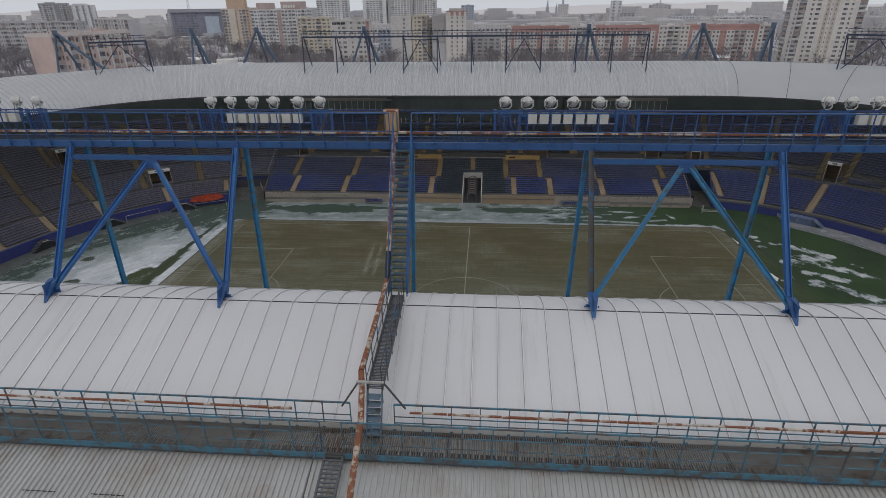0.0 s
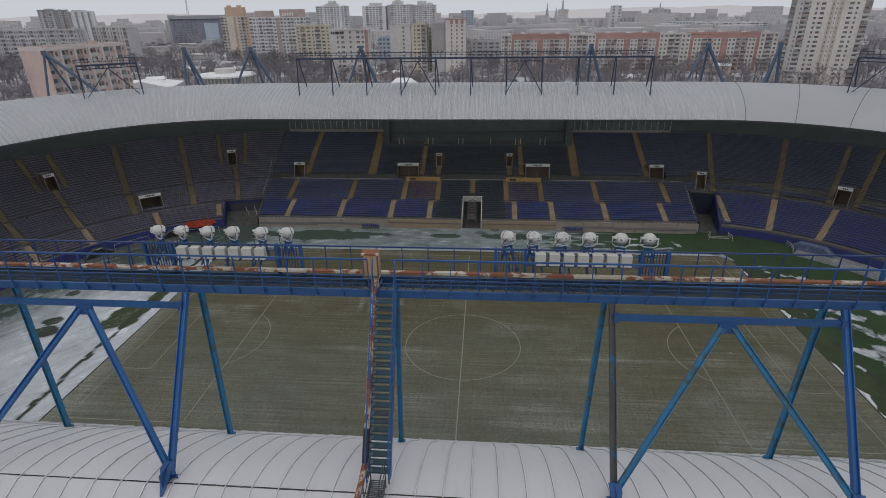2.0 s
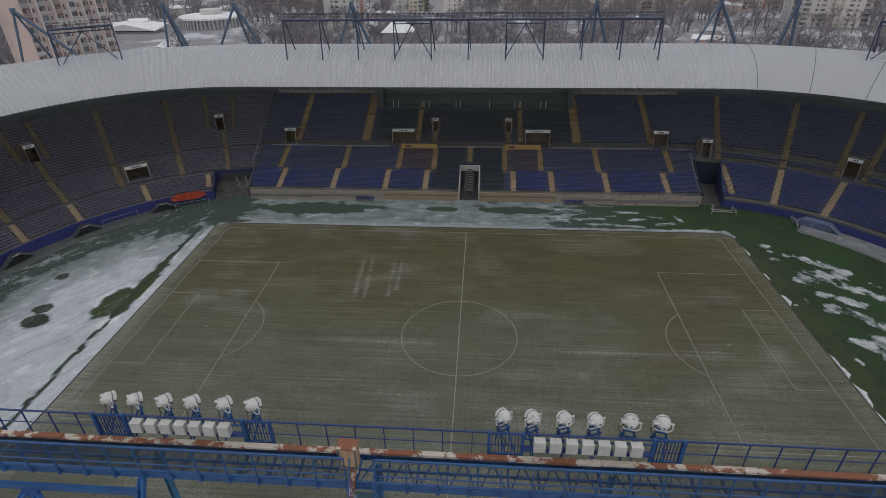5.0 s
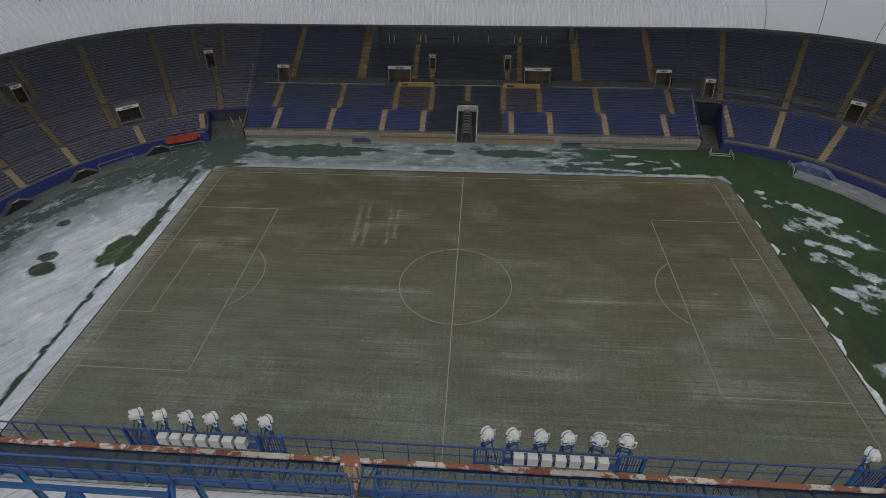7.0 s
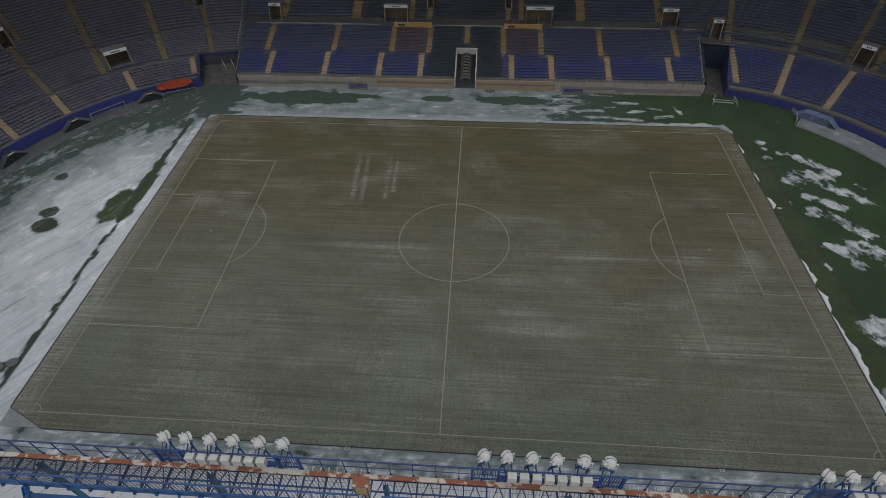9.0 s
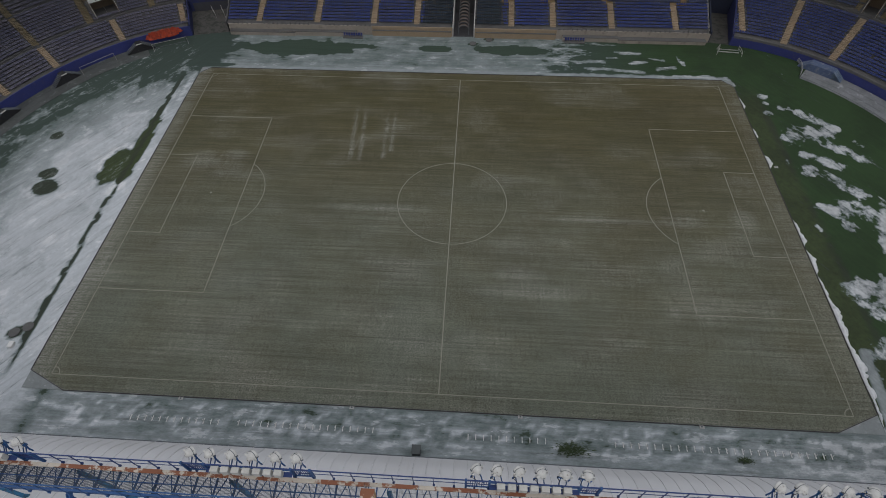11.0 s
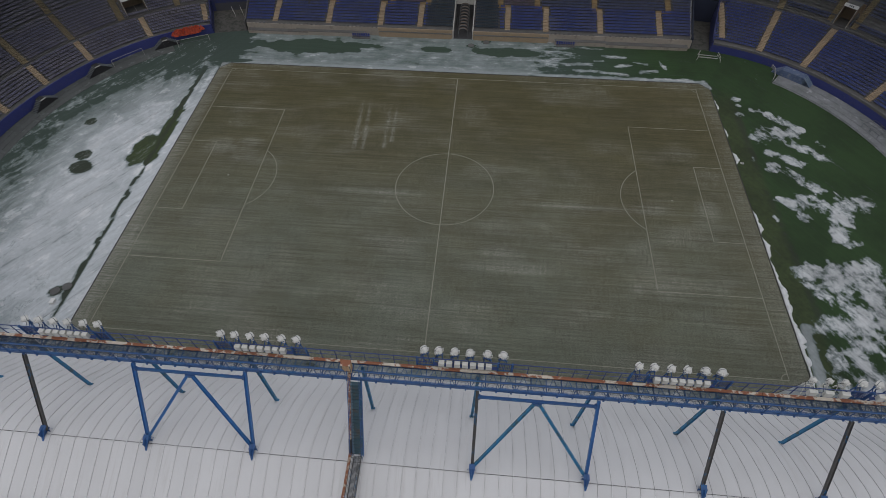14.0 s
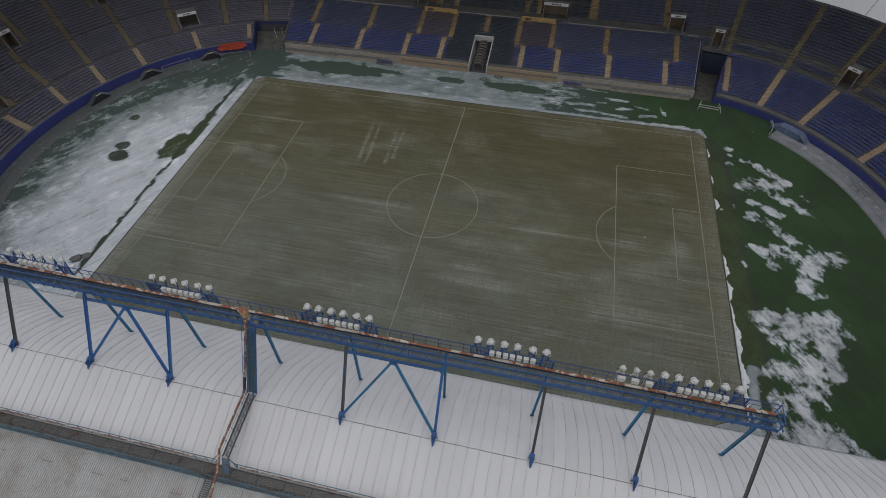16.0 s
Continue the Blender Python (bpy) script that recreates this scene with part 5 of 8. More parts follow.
single("wall_outer", backwall, GREENGREY, "plain outer wall of the stadium bowl", "wall", "structure")

# ---- the near roof: long sheets between standing seams ----
PANEL = 0.9375
near_prof = [p for p in smooth_profile(NEAR_ROOF[:8], 24)] + [(14.9, 32.53)]
near_roof = tagged(new("roof_near"), "white curved metal roof sheets with standing seams", "roof", kind="structure")
near_roof.location = (0, -49.8, 0)


def slope_points(lo, hi):
    pts = [p for p in near_prof if lo <= p[0] <= hi]
    if pts[0][0] > lo + 0.02:
        k = next(i for i, p in enumerate(near_prof) if p[0] > lo)
        a, b = near_prof[k - 1], near_prof[k]
        t = (lo - a[0]) / (b[0] - a[0])
        pts.insert(0, (lo, a[1] + (b[1] - a[1]) * t))
    if pts[-1][0] < hi - 0.02:
        k = next(i for i, p in enumerate(near_prof) if p[0] > hi)
        a, b = near_prof[k - 1], near_prof[k]
        t = (hi - a[0]) / (b[0] - a[0])
        pts.append((hi, a[1] + (b[1] - a[1]) * t))
    return pts


def roof_panel(lo, hi, lift):
    sh, pts = Shape(), slope_points(lo, hi)
    across = [(-PANEL / 2, -0.01), (-PANEL / 2 + 0.018, -0.004), (-PANEL / 2 + 0.035, 0.0), (0, 0.007), (PANEL / 2 - 0.035, 0.0), (PANEL / 2 - 0.018, -0.004), (PANEL / 2, -0.01)]
    n = len(across)
    vs = [(x, -d, z + dz + lift) for d, z in pts for x, dz in across]
    sh.add(vs, [(r * n + c, (r + 1) * n + c, (r + 1) * n + c + 1, r * n + c + 1) for r in range(len(pts) - 1) for c in range(n - 1)])
    for (d0, z0), (d1, z1) in zip(pts, pts[1:]):
        sh.beam((PANEL / 2, -d0, z0 + 0.012 + lift), (PANEL / 2, -d1, z1 + 0.012 + lift), 0.022, 0.05)
    return sh


def seam_gap(lo, hi, lift):
    """Dark strip beside a standing seam: its joint, with the seam's shaded side painted in."""
    sh, pts = Shape(), slope_points(lo, hi)
    for (d0, z0), (d1, z1) in zip(pts, pts[1:]):
        sh.beam((PANEL / 2 - 0.021, -d0, z0 + 0.002 + lift), (PANEL / 2 - 0.021, -d1, z1 + 0.002 + lift), 0.016, 0.012)
    return sh


def seam_cap(lo, hi, lift):
    """Pale folded cap along a sheet's standing seam."""
    sh, pts = Shape(), slope_points(lo, hi)
    for (d0, z0), (d1, z1) in zip(pts, pts[1:]):
        sh.beam((PANEL / 2, -d0, z0 + 0.04 + lift), (PANEL / 2, -d1, z1 + 0.04 + lift), 0.03, 0.012)
    return sh


upper_panel = roof_panel(0.0, 9.98, 0.03).mesh("roof_sheet", ROOF, True)
lower_panel = roof_panel(9.98, 14.9, 0.0).mesh("roof_sheet", ROOF, True)
for me in (upper_panel, lower_panel):
    for p in me.polygons:
        p.use_smooth = len(p.vertices) == 4 and p.area > 0.03
CAP = surface("pale_seam_cap", (0.70, 0.70, 0.71), rough=0.5, big=0.4, fine=4, stain=(0.42, 0.41, 0.40), stain_lo=0.55, stain_hi=0.7)
caps = [seam_cap(0.0, 9.98, 0.03).mesh("seam_cap", CAP), seam_cap(9.98, 14.9, 0.0).mesh("seam_cap", CAP)]
SEAMSHADE = surface("grey_seam_shade", (0.30, 0.295, 0.295), rough=0.9, big=1.5, fine=6)
gaps = [seam_gap(0.0, 9.98, 0.03).mesh("seam_gap", SEAMSHADE), seam_gap(9.98, 14.9, 0.0).mesh("seam_gap", SEAMSHADE)]
for k in range(-64, 65):
    for me, cap, gap in zip((upper_panel, lower_panel), caps, gaps):
        sheet = part("roof_sheet", me, ROOF, near_roof, at=((k + 0.5) * PANEL - 0.1, 0, 0))
        part("seam_cap", cap, CAP, sheet)
        part("seam_gap", gap, SEAMSHADE, sheet)
lap = Shape()
rng = random.Random(5)
x = -60.0
while x < 60:
    step = rng.uniform(0.5, 1.6)
    lap.beam((x, -10.01, 34.335), (x + step, -10.01 - rng.uniform(-0.012, 0.015), 34.345), 0.01 + rng.uniform(0, 0.022) * rng.random(), 0.026)
    x += step * (1.3 if rng.random() < 0.12 else 1.0)
part("lap_joint", lap, JOINT, near_roof, "dark sealed lap joint")
part("edge_beam", Shape().box(-60.5, 60.5, -0.12, 0.1, 25.9, 26.36), STEEL, near_roof)
soff = Shape()
for (d0, z0), (d1, z1) in zip(near_prof[::2], near_prof[2::2]):
    soff.add([(-60.5, -d0, z0 - 0.4), (60.5, -d0, z0 - 0.4), (60.5, -d1, z1 - 0.4), (-60.5, -d1, z1 - 0.4)], [(3, 2, 1, 0)])
part("soffit", soff, DARKWALL, near_roof)
part("gutter_sheet", Shape().beam((-60.5, -15.3, 31.95), (60.5, -15.3, 31.95), 1.4, 0.04, (0, 0, 1)), DARKWALL, near_roof, "dirty gutter sheet")
part("eaves_fascia", Shape().box(-60.5, 60.5, -14.93, -14.9, 31.9, 32.5), SURROUND, near_roof, "dull white fascia at the eaves")

# corrugated roof behind it
corr = Shape()
pitch_w, x0, x1 = 0.19, -48.0, 48.0
n = int((x1 - x0) / pitch_w)
vs = []
for i in range(n):
    x = x0 + i * pitch_w
    for dx, dz in ((0, 0), (0.075, 0), (0.095, 0.07), (0.125, 0.07), (0.145, 0)):
        for y, z in ((-64.55, 32.16), (-72.0, 30.3), (-86.0, 27.2)):
            vs.append((x + dx, y, z + dz))
m = n * 5
corr.add(vs, [(3 * i + k, 3 * i + k + 1, 3 * i + k + 4, 3 * i + k + 3) for i in range(m - 1) for k in range(2)])
corrugated = single("roof_corrugated", corr, CORRUGATED, "grey corrugated sheet roof with brown weathering", "roof", "structure")
laps = Shape()
for y, z in ((-67.3, 31.53), (-70.6, 30.70), (-74.5, 29.82)):
    for i in range(0, 40):
        xa = -46 + i * 2.3
        if (i * 7) % 5 < 3:
            laps.beam((xa, y, z), (xa + 1.1, y, z), 0.018, 0.03)
part("sheet_laps", laps, JOINT, corrugated)


# ---- railings ----
def railing(parent, x0, x1, y, z0, z1, mids, material, spacing=0.95, lean=0.0, r=0.026, post_w=0.06):
    for z, rr in [(z1, r * 1.25)] + [(zm, r * 0.7) for zm in mids]:
        yy = y + lean * (z - z0) / (z1 - z0)
        part("top_rail" if z == z1 else "mid_rail", Shape().box(x0, x1, yy - rr, yy + rr, z - rr, z + rr), material, parent)
    me = Shape().beam((0, y, z0), (0, y + lean, z1), post_w, post_w * 0.7, (1, 0, 0)).box(-0.05, 0.05, y - 0.05, y + 0.05, z0 - 0.05, z0 + 0.06).mesh("post", material)
    n = max(1, int(round((x1 - x0) / spacing)))
    for k in range(n + 1):
        part("post", me, material, parent, at=(x0 + (x1 - x0) * k / n, 0, 0))


# ---- the lighting gantry ----
GX = 38.2
gantry = thing("lighting_gantry", (0, -55.72, 40.08), "blue steel lighting gantry on raking legs above the roof", "gantry")
for y, label in ((-0.58, ""), (0.6, "")):
    ch = Shape().box(-GX, GX, y - 0.012, y + 0.012, -0.14, 0.14)
    sg = -1 if y < 0 else 1
    for z in (-0.14, 0.12):
        ch.box(-GX, GX, min(y, y - sg * 0.1), max(y, y - sg * 0.1), z, z + 0.02)
    part("edge_beam", ch, BLUE, gantry)
bars = Shape()
x = -GX
while x < GX:
    if not -1.02 < x < -0.05:
        bars.box(x, x + 0.006, -0.55, 0.57, 0.06, 0.10)
    x += 0.055
for k in range(5):
    y = -0.5 + k * 0.25
    for a, b in ((-GX, -1.02), (-0.05, GX)):
        bars.box(a, b, y, y + 0.008, 0.085, 0.10)
part("deck_grating", bars, GRATE, gantry, "dark bar grating", kind="stuff")
cross = Shape().box(-0.03, 0.03, -0.58, 0.6, -0.06, 0.06).mesh("cross_member", BLUE)
for k in range(81):
    x = -GX + k * 0.96
    part("cross_member", cross, BLUE, gantry, at=(x, 0, 0))
brace = Shape().beam((0, -0.57, -0.09), (0.48, 0.59, -0.09), 0.04, 0.04).beam((0.48, 0.59, -0.09), (0.96, -0.57, -0.09), 0.04, 0.04).mesh("deck_brace", BLUE)
for k in range(79):
    part("deck_brace", brace, BLUE, gantry, at=(-GX + k * 0.96, 0, 0))
part("centre_beam", Shape().box(-GX, GX, -0.02, 0.02, -0.02, 0.1), BLUE, gantry)
# cable duct, rusting through its cream paint
x = -GX
rng = random.Random(3)
while x < GX - 0.3:
    w = rng.uniform(1.6, 3.2)
    part("cable_duct", Shape().box(x, min(GX, x + w) - 0.02, 0.37 + rng.uniform(-0.015, 0.015), 0.56, 0.30, 0.38 + rng.uniform(-0.01, 0.015)), RUST, gantry, "rusty cream-painted cable duct")
    x += w
railing(gantry, -GX, -1.0, -0.66, -0.02, 1.38, (0.62,), BLUE, 0.95, 0, 0.021, 0.045)
railing(gantry, -0.06, GX, -0.66, -0.02, 1.38, (0.62,), BLUE, 0.95, 0, 0.021, 0.045)
railing(gantry, -GX, GX, 0.7, 0.05, 1.25, (0.7,), NAVY, 0.95, 0, 0.02, 0.042)
for sx in (-1, 1):
    end = Shape()
    for z in (0.62, 1.3):
        end.box(sx * GX - 0.03, sx * GX + 0.03, -0.66, 0.7, z - 0.03, z + 0.03)
    for y in (-0.66, 0.0, 0.7):
        end.box(sx * GX - 0.03, sx * GX + 0.03, y - 0.03, y + 0.03, -0.1, 1.3)
    part("end_rail", end, BLUE, gantry)
LEGS = [7.6 * k - 0.2 for k in range(-5, 6)]
foot_mesh = Shape()
foot_mesh.add([(-0.2, 0.16, 0.6), (0.2, 0.16, 0.6), (0.025, -0.82, -0.27), (-0.025, -0.82, -0.27), (-0.2, -0.16, 0.55), (0.2, -0.16, 0.55)],
              [(0, 1, 2, 3), (4, 3, 2, 5), (0, 4, 5, 1), (1, 5, 2), (0, 3, 4)])
foot_mesh.box(-0.22, 0.22, -0.06, 0.03, 0.02, 0.12).box(-0.24, 0.24, -0.26, 0.2, -0.14, -0.06).box(-0.02, 0.02, -0.55, 0.24, -0.28, 0.6).box(-0.3, -0.24, -0.09, -0.06, 0.04, 0.1).box(0.24, 0.3, -0.09, -0.06, 0.04, 0.1)
foot_mesh = foot_mesh.mesh("foot_plate", BLUE)
for k, x in zip(range(-5, 6), LEGS):
    paint = {1: WORN, 3: WORN, 4: WORN, 5: WORN, -5: WORN, -3: WORN}.get(k, LEGBLUE)
    if k:
        part("rear_leg", Shape().ibeam((x, -3.85, -5.6), (x, -0.62, -0.14), 0.2, 0.2, (1, 0, 0)), paint, gantry, "raking steel leg")
        part("foot_plate", foot_mesh, BLUE, gantry, at=(x, -3.85, -5.72))
    part("front_leg", Shape().ibeam((x - 0.2, 0.55, -7.85), (x, 0.36, -0.14), 0.19, 0.19, (1, 0, 0)).box(x - 0.36, x - 0.04, 0.4, 0.7, -7.95, -7.84), TEAL, gantry, "steel leg with faded teal paint")
for k in (-2, 1):
    x0, x1 = 7.6 * k - 0.2, 7.6 * (k + 1) - 0.2
    xm = (x0 + x1) / 2
    part("tie_beam", Shape().beam((x0 + 0.12, -0.85, -0.53), (x1 - 0.12, -0.85, -0.53), 0.16, 0.2).box(x1 - 0.2, x1 - 0.04, -0.98, -0.72, -0.68, -0.38).box(x0 + 0.04, x0 + 0.2, -0.98, -0.72, -0.68, -0.38), BLUE, gantry)
    for xf in (x0, x1):
        part("vee_brace", Shape().ibeam((xf, -3.83, -5.45), (xm + (xf - xm) * 0.05, -0.98, -0.72), 0.18, 0.18, (1, 0, 0)), LEGBLUE if k < 0 else TEAL, gantry)
    part("gusset", Shape().box(xm - 0.3, xm + 0.3, -1.0, -0.9, -0.95, -0.6), BLUE, gantry)

# ---- floodlights and their gear ----
def floodlight(at, turn, tilt, big=True):
    ob = thing("floodlight", at, "white round stadium floodlight on a blue bracket" if big else "small weathered floodlight on a steel bracket", "floodlight", "gantry floodlights", turn)
    k = 0.86 if big else 0.64
    m = Matrix.Rotation(radians(90 + tilt), 4, "X") @ Matrix.Diagonal((k, k * 0.9, k, 1))
    body = Shape().turned([(0.02, 0.275), (0.10, 0.265), (0.175, 0.225), (0.232, 0.14), (0.262, 0.02), (0.272, -0.10), (0.285, -0.13), (0.285, -0.165), (0.25, -0.165)], m, 20)
    head = part("head", body, LAMPWHITE, ob, "white lamp housing", smooth=True)
    part("front_glass", Shape().turned([(0.25, -0.155), (0.1, -0.18), (0.01, -0.185)], m, 18), LENS, head, "clear front glass")
    part("rim_band", Shape().turned([(0.262, 0.0), (0.272, 0.0), (0.276, -0.03), (0.266, -0.03)], m, 20), STEEL, head)
    cap = Shape()
    cap.turned([(0.06, 0.0), (0.07, 0.02), (0.07, 0.19), (0.05, 0.21)], m @ Matrix.Translation((-0.14, -0.02, 0.14)) @ Matrix.Rotation(radians(-78), 4, "Y"), 10)
    cap.add([m @ Vector(p) for p in ((-0.12, -0.2, 0.14), (0.12, -0.2, 0.14), (0.12, -0.02, 0.2), (-0.12, -0.02, 0.2), (-0.1, -0.17, 0.3), (0.1, -0.17, 0.3), (0.1, -0.05, 0.3), (-0.1, -0.05, 0.3))],
            [(4, 5, 6, 7), (0, 1, 5, 4), (1, 2, 6, 5), (2, 3, 7, 6), (3, 0, 4, 7)])
    part("lamp_cap", cap, LAMPWHITE, head)
    for sx in (-1, 1):
        part("clip", Shape().add([m @ Vector(p) for p in ((sx * 0.27, -0.04, -0.17), (sx * 0.31, -0.04, -0.17), (sx * 0.31, 0.04, -0.17), (sx * 0.27, 0.04, -0.17), (sx * 0.26, -0.04, 0.06), (sx * 0.30, -0.04, 0.06), (sx * 0.30, 0.04, 0.06), (sx * 0.26, 0.04, 0.06))],
                                 [(0, 1, 2, 3), (4, 5, 6, 7), (0, 1, 5, 4), (1, 2, 6, 5), (2, 3, 7, 6), (3, 0, 4, 7)]), STEEL, head)
    part("vent_slot", Shape().add([m @ Vector(p) for p in ((-0.05, -0.14, 0.304), (0.05, -0.14, 0.304), (0.05, -0.08, 0.304), (-0.05, -0.08, 0.304))], [(0, 1, 2, 3)]), STEEL, head)
    yoke = Shape()
    pts = [Vector((0.34 * k, -0.02, 0.04)), Vector((0.34 * k, -0.05, -0.26 * k)), Vector((0.2 * k, -0.06, -0.36 * k)), Vector((-0.2 * k, -0.06, -0.36 * k)), Vector((-0.34 * k, -0.05, -0.26 * k)), Vector((-0.34 * k, -0.02, 0.04))]
    for a, b in zip(pts, pts[1:]):
        yoke.beam(a, b, 0.05, 0.02, (0, 1, 0) if abs(b.x - a.x) < 0.1 else (0, 0, 1))
    yoke.tube((-0.37 * k, -0.02, 0.02), (0.37 * k, -0.02, 0.02), 0.035, 8)
    part("yoke", yoke, LAMPWHITE, ob, "white steel yoke")
    steel = BLUE if big else CREAM
    part("bracket_plate", Shape().box(-0.14, 0.14, -0.09, 0.09, -0.46 * k, -0.38 * k), steel, ob, "blue steel bracket" if big else "")
    for sx in (-1, 1):
        part("bracket_leg", Shape().beam((sx * 0.15, 0.0, -0.40), (sx * 0.26, 0.02, -0.95), 0.05, 0.06, (0, 1, 0)), steel, ob)
        part("bracket_leg", Shape().beam((sx * 0.15, 0.04, -0.42), (sx * 0.17, -0.42, -1.3), 0.045, 0.045), steel, ob)
    part("bracket_bar", Shape().box(-0.3, 0.3, -0.03, 0.03, -0.72, -0.66), steel, ob)
    cable = Shape().pipe([m @ Vector((-0.22, -0.05, 0.2)), Vector((-0.36, -0.12, -0.25)), Vector((-0.2, -0.2, -0.55)), Vector((-0.1, -0.4, -0.9))], 0.014, 5)
    part("cable", cable, BLACK, ob)
    return ob


rng = random.Random(11)
base_offsets = (0.0, 0.93, 1.95, 2.92, 4.03, 5.02)
for x0 in (-36.3, -22.8, -9.42, 3.86, 17.25, 30.5):
    gear = thing("gear_rack", (x0, -55.02, 40.08), "blue framed rack with slatted end panels on the gantry", "rack", "gantry racks")
    for a, b in ((-0.45, 0.62), (4.72, 5.62)):
        slats = Shape()
        x = a + 0.1
        while x < b - 0.04:
            slats.box(x - 0.012, x + 0.012, 0.0, 0.03, 0.3, 1.2)
            x += 0.105
        part("slats", slats, NAVY, gear, kind="stuff")
        for x in (a, b):
            part("rack_post", Shape().box(x - 0.05, x + 0.05, -0.06, 0.06, 0.0, 1.3), BLUE, gear)
        part("rack_rail", Shape().box(a, b, -0.03, 0.03, 1.2, 1.27), BLUE, gear)
        part("foot_rail", Shape().box(a, b, -0.03, 0.03, 0.26, 0.31), BLUE, gear)
    part("shelf", Shape().box(0.62, 4.72, -0.22, 0.0, 0.70, 0.735), NAVY, gear)
    part("hanger", Shape().box(0.62, 4.72, -0.02, 0.02, 1.0, 1.05), BLUE, gear)
    for k in range(7):
        bx = thing("ballast_box", (x0 + 1.14 + k * 0.5, -55.17, 40.82), "cream enamelled electrical ballast box on the gantry", "electrical box", "ballast boxes")
        s = Shape().box(-0.178, 0.178, -0.11, 0.12, 0, 0.44)
        part("case", s, CREAM, bx)
        part("lid", Shape().box(-0.186, 0.186, -0.13, -0.11, 0.01, 0.44), CREAM, bx)
        part("cable_gland", Shape().tube((-0.1, 0, 0), (-0.1, 0, -0.12), 0.03, 6).tube((0.1, 0, 0), (0.1, 0, -0.12), 0.03, 6), STEEL, bx)
    for k, dx in enumerate(base_offsets):
        floodlight((x0 + dx, -54.6, 41.66), (-32 if x0 < 0 else (24 if k < 4 else -18)) + rng.uniform(-9, 9), rng.uniform(-30, -20))
for x in (27.65, 28.6, 29.55):
    floodlight((x, -54.6, 41.6), rng.uniform(-20, 20), -30, False)
    bx = thing("ballast_box", (x, -55.17, 40.82), "cream enamelled electrical ballast box on the gantry", "electrical box", "ballast boxes")
    part("case", Shape().box(-0.24, 0.24, -0.11, 0.1, 0, 0.44), CREAM, bx)
    part("lid", Shape().box(-0.25, 0.25, -0.13, -0.11, 0.01, 0.44), CREAM, bx)

jb = thing("junction_box", (-0.96, -55.86, 40.6), "cream junction box streaked with rust beside the stairs", "electrical box")
part("case", Shape().box(-0.3, 0.28, -0.2, 0.16, -0.05, 0.86), STREAKED, jb)
part("door_frame", Shape().box(-0.3, -0.24, -0.215, -0.2, 0.0, 0.84).box(0.22, 0.28, -0.215, -0.2, 0.0, 0.84).box(-0.24, 0.22, -0.215, -0.2, 0.0, 0.07), STEEL, jb)
part("lid", Shape().box(-0.32, 0.30, -0.23, 0.18, 0.86, 0.92), RUST, jb, "rust-stained cream lid")
part("leg", Shape().box(-0.05, 0.05, -0.05, 0.05, -0.65, -0.05).box(0.1, 0.2, -0.05, 0.05, -0.65, -0.05), RUST, jb)


# ---- stairs from the roof up to the gantry ----
stairs = thing("gantry_stairs", (-0.42, -56.38, 40.18), "steep blue steel stairs with open treads and handrails", "stairs")
top, bot = Vector((0, 0, 0)), Vector((0, -3.05, -5.5))
for sx in (-0.38, 0.38):
    o = Vector((sx, 0, 0))
    part("stringer", Shape().beam(top + o, bot + o, 0.03, 0.22), BLUE, stairs)
    h = Vector((0, -0.25, 0.95))
    part("handrail", Shape().pipe([top + o + Vector((0, 0, 1.3)), top + o + h, bot + o + h, bot + o + Vector((0, -0.25, 0))], 0.024, 6), BLUE, stairs)
    part("knee_rail", Shape().pipe([top + o + h * 0.5, bot + o + h * 0.5], 0.016, 6), BLUE, stairs)
    for k in range(5):
        p = top + (bot - top) * (k / 4) + o
        part("baluster", Shape().tube(p, p + h, 0.02, 6), BLUE, stairs)
nosing = Shape().box(-0.36, -0.24, -0.15, 0.02, 0.016, 0.03).box(-0.36, -0.30, -0.15, -0.13, -0.12, 0.016).mesh("nosing", FADEDBLUE)
TREADS = surface("dark_teal_tread", (0.04, 0.085, 0.11), rough=0.6, big=1.0, fine=12, stain=(0.07, 0.06, 0.05), stain_lo=0.5, stain_hi=0.65)
tread = Shape().box(-0.37, 0.37, -0.13, 0.1, -0.015, 0.015).box(-0.37, 0.37, -0.14, -0.12, -0.05, 0.015).mesh("tread", TREADS)
for k in range(1, 23):
    p = top + (bot - top) * (k / 23)
    tr = part("tread", tread, GRATE, stairs, at=tuple(p))
    part("nosing", nosing, FADEDBLUE, tr, "faded edge plate")

# walkway over the roof, then steps down to the gutter catwalk
ww = thing("roof_walkway", (-0.45, -59.5, 34.62), "dark grated walkway with thin handrails across the roof", "walkway")
A, Bp = Vector((0, 0, 0)), Vector((-0.06, -4.95, -0.85))
slats = Shape()
for k in range(72):
    p = A + (Bp - A) * (k / 72)
    slats.box(p.x - 0.23, p.x + 0.23, p.y - 0.016, p.y + 0.016, p.z - 0.015, p.z + 0.015)
part("grating", slats, STEEL, ww, kind="stuff")
for sx in (-0.25, 0.25):
    o = Vector((sx, 0, 0))
    part("side_beam", Shape().beam(A + o, Bp + o, 0.05, 0.16), WORN, ww)
    h = Vector((0, 0, 0.95))
    part("handrail", Shape().pipe([A + o + h, Bp + o + h], 0.02, 6), WORN, ww)
    part("knee_rail", Shape().pipe([A + o + h * 0.5, Bp + o + h * 0.5], 0.014, 6), WORN, ww)
    for k in range(6):
        p = A + (Bp - A) * (k / 5) + o
        part("post", Shape().tube(p + Vector((0, 0, -0.3 - 0.25 * (k > 3))), p + h, 0.02, 6), WORN, ww)
part("cross_bar", Shape().box(-0.62, 0.3, -5.14, -5.06, -0.46, -0.4), SURROUND, ww, "pale cross bar")
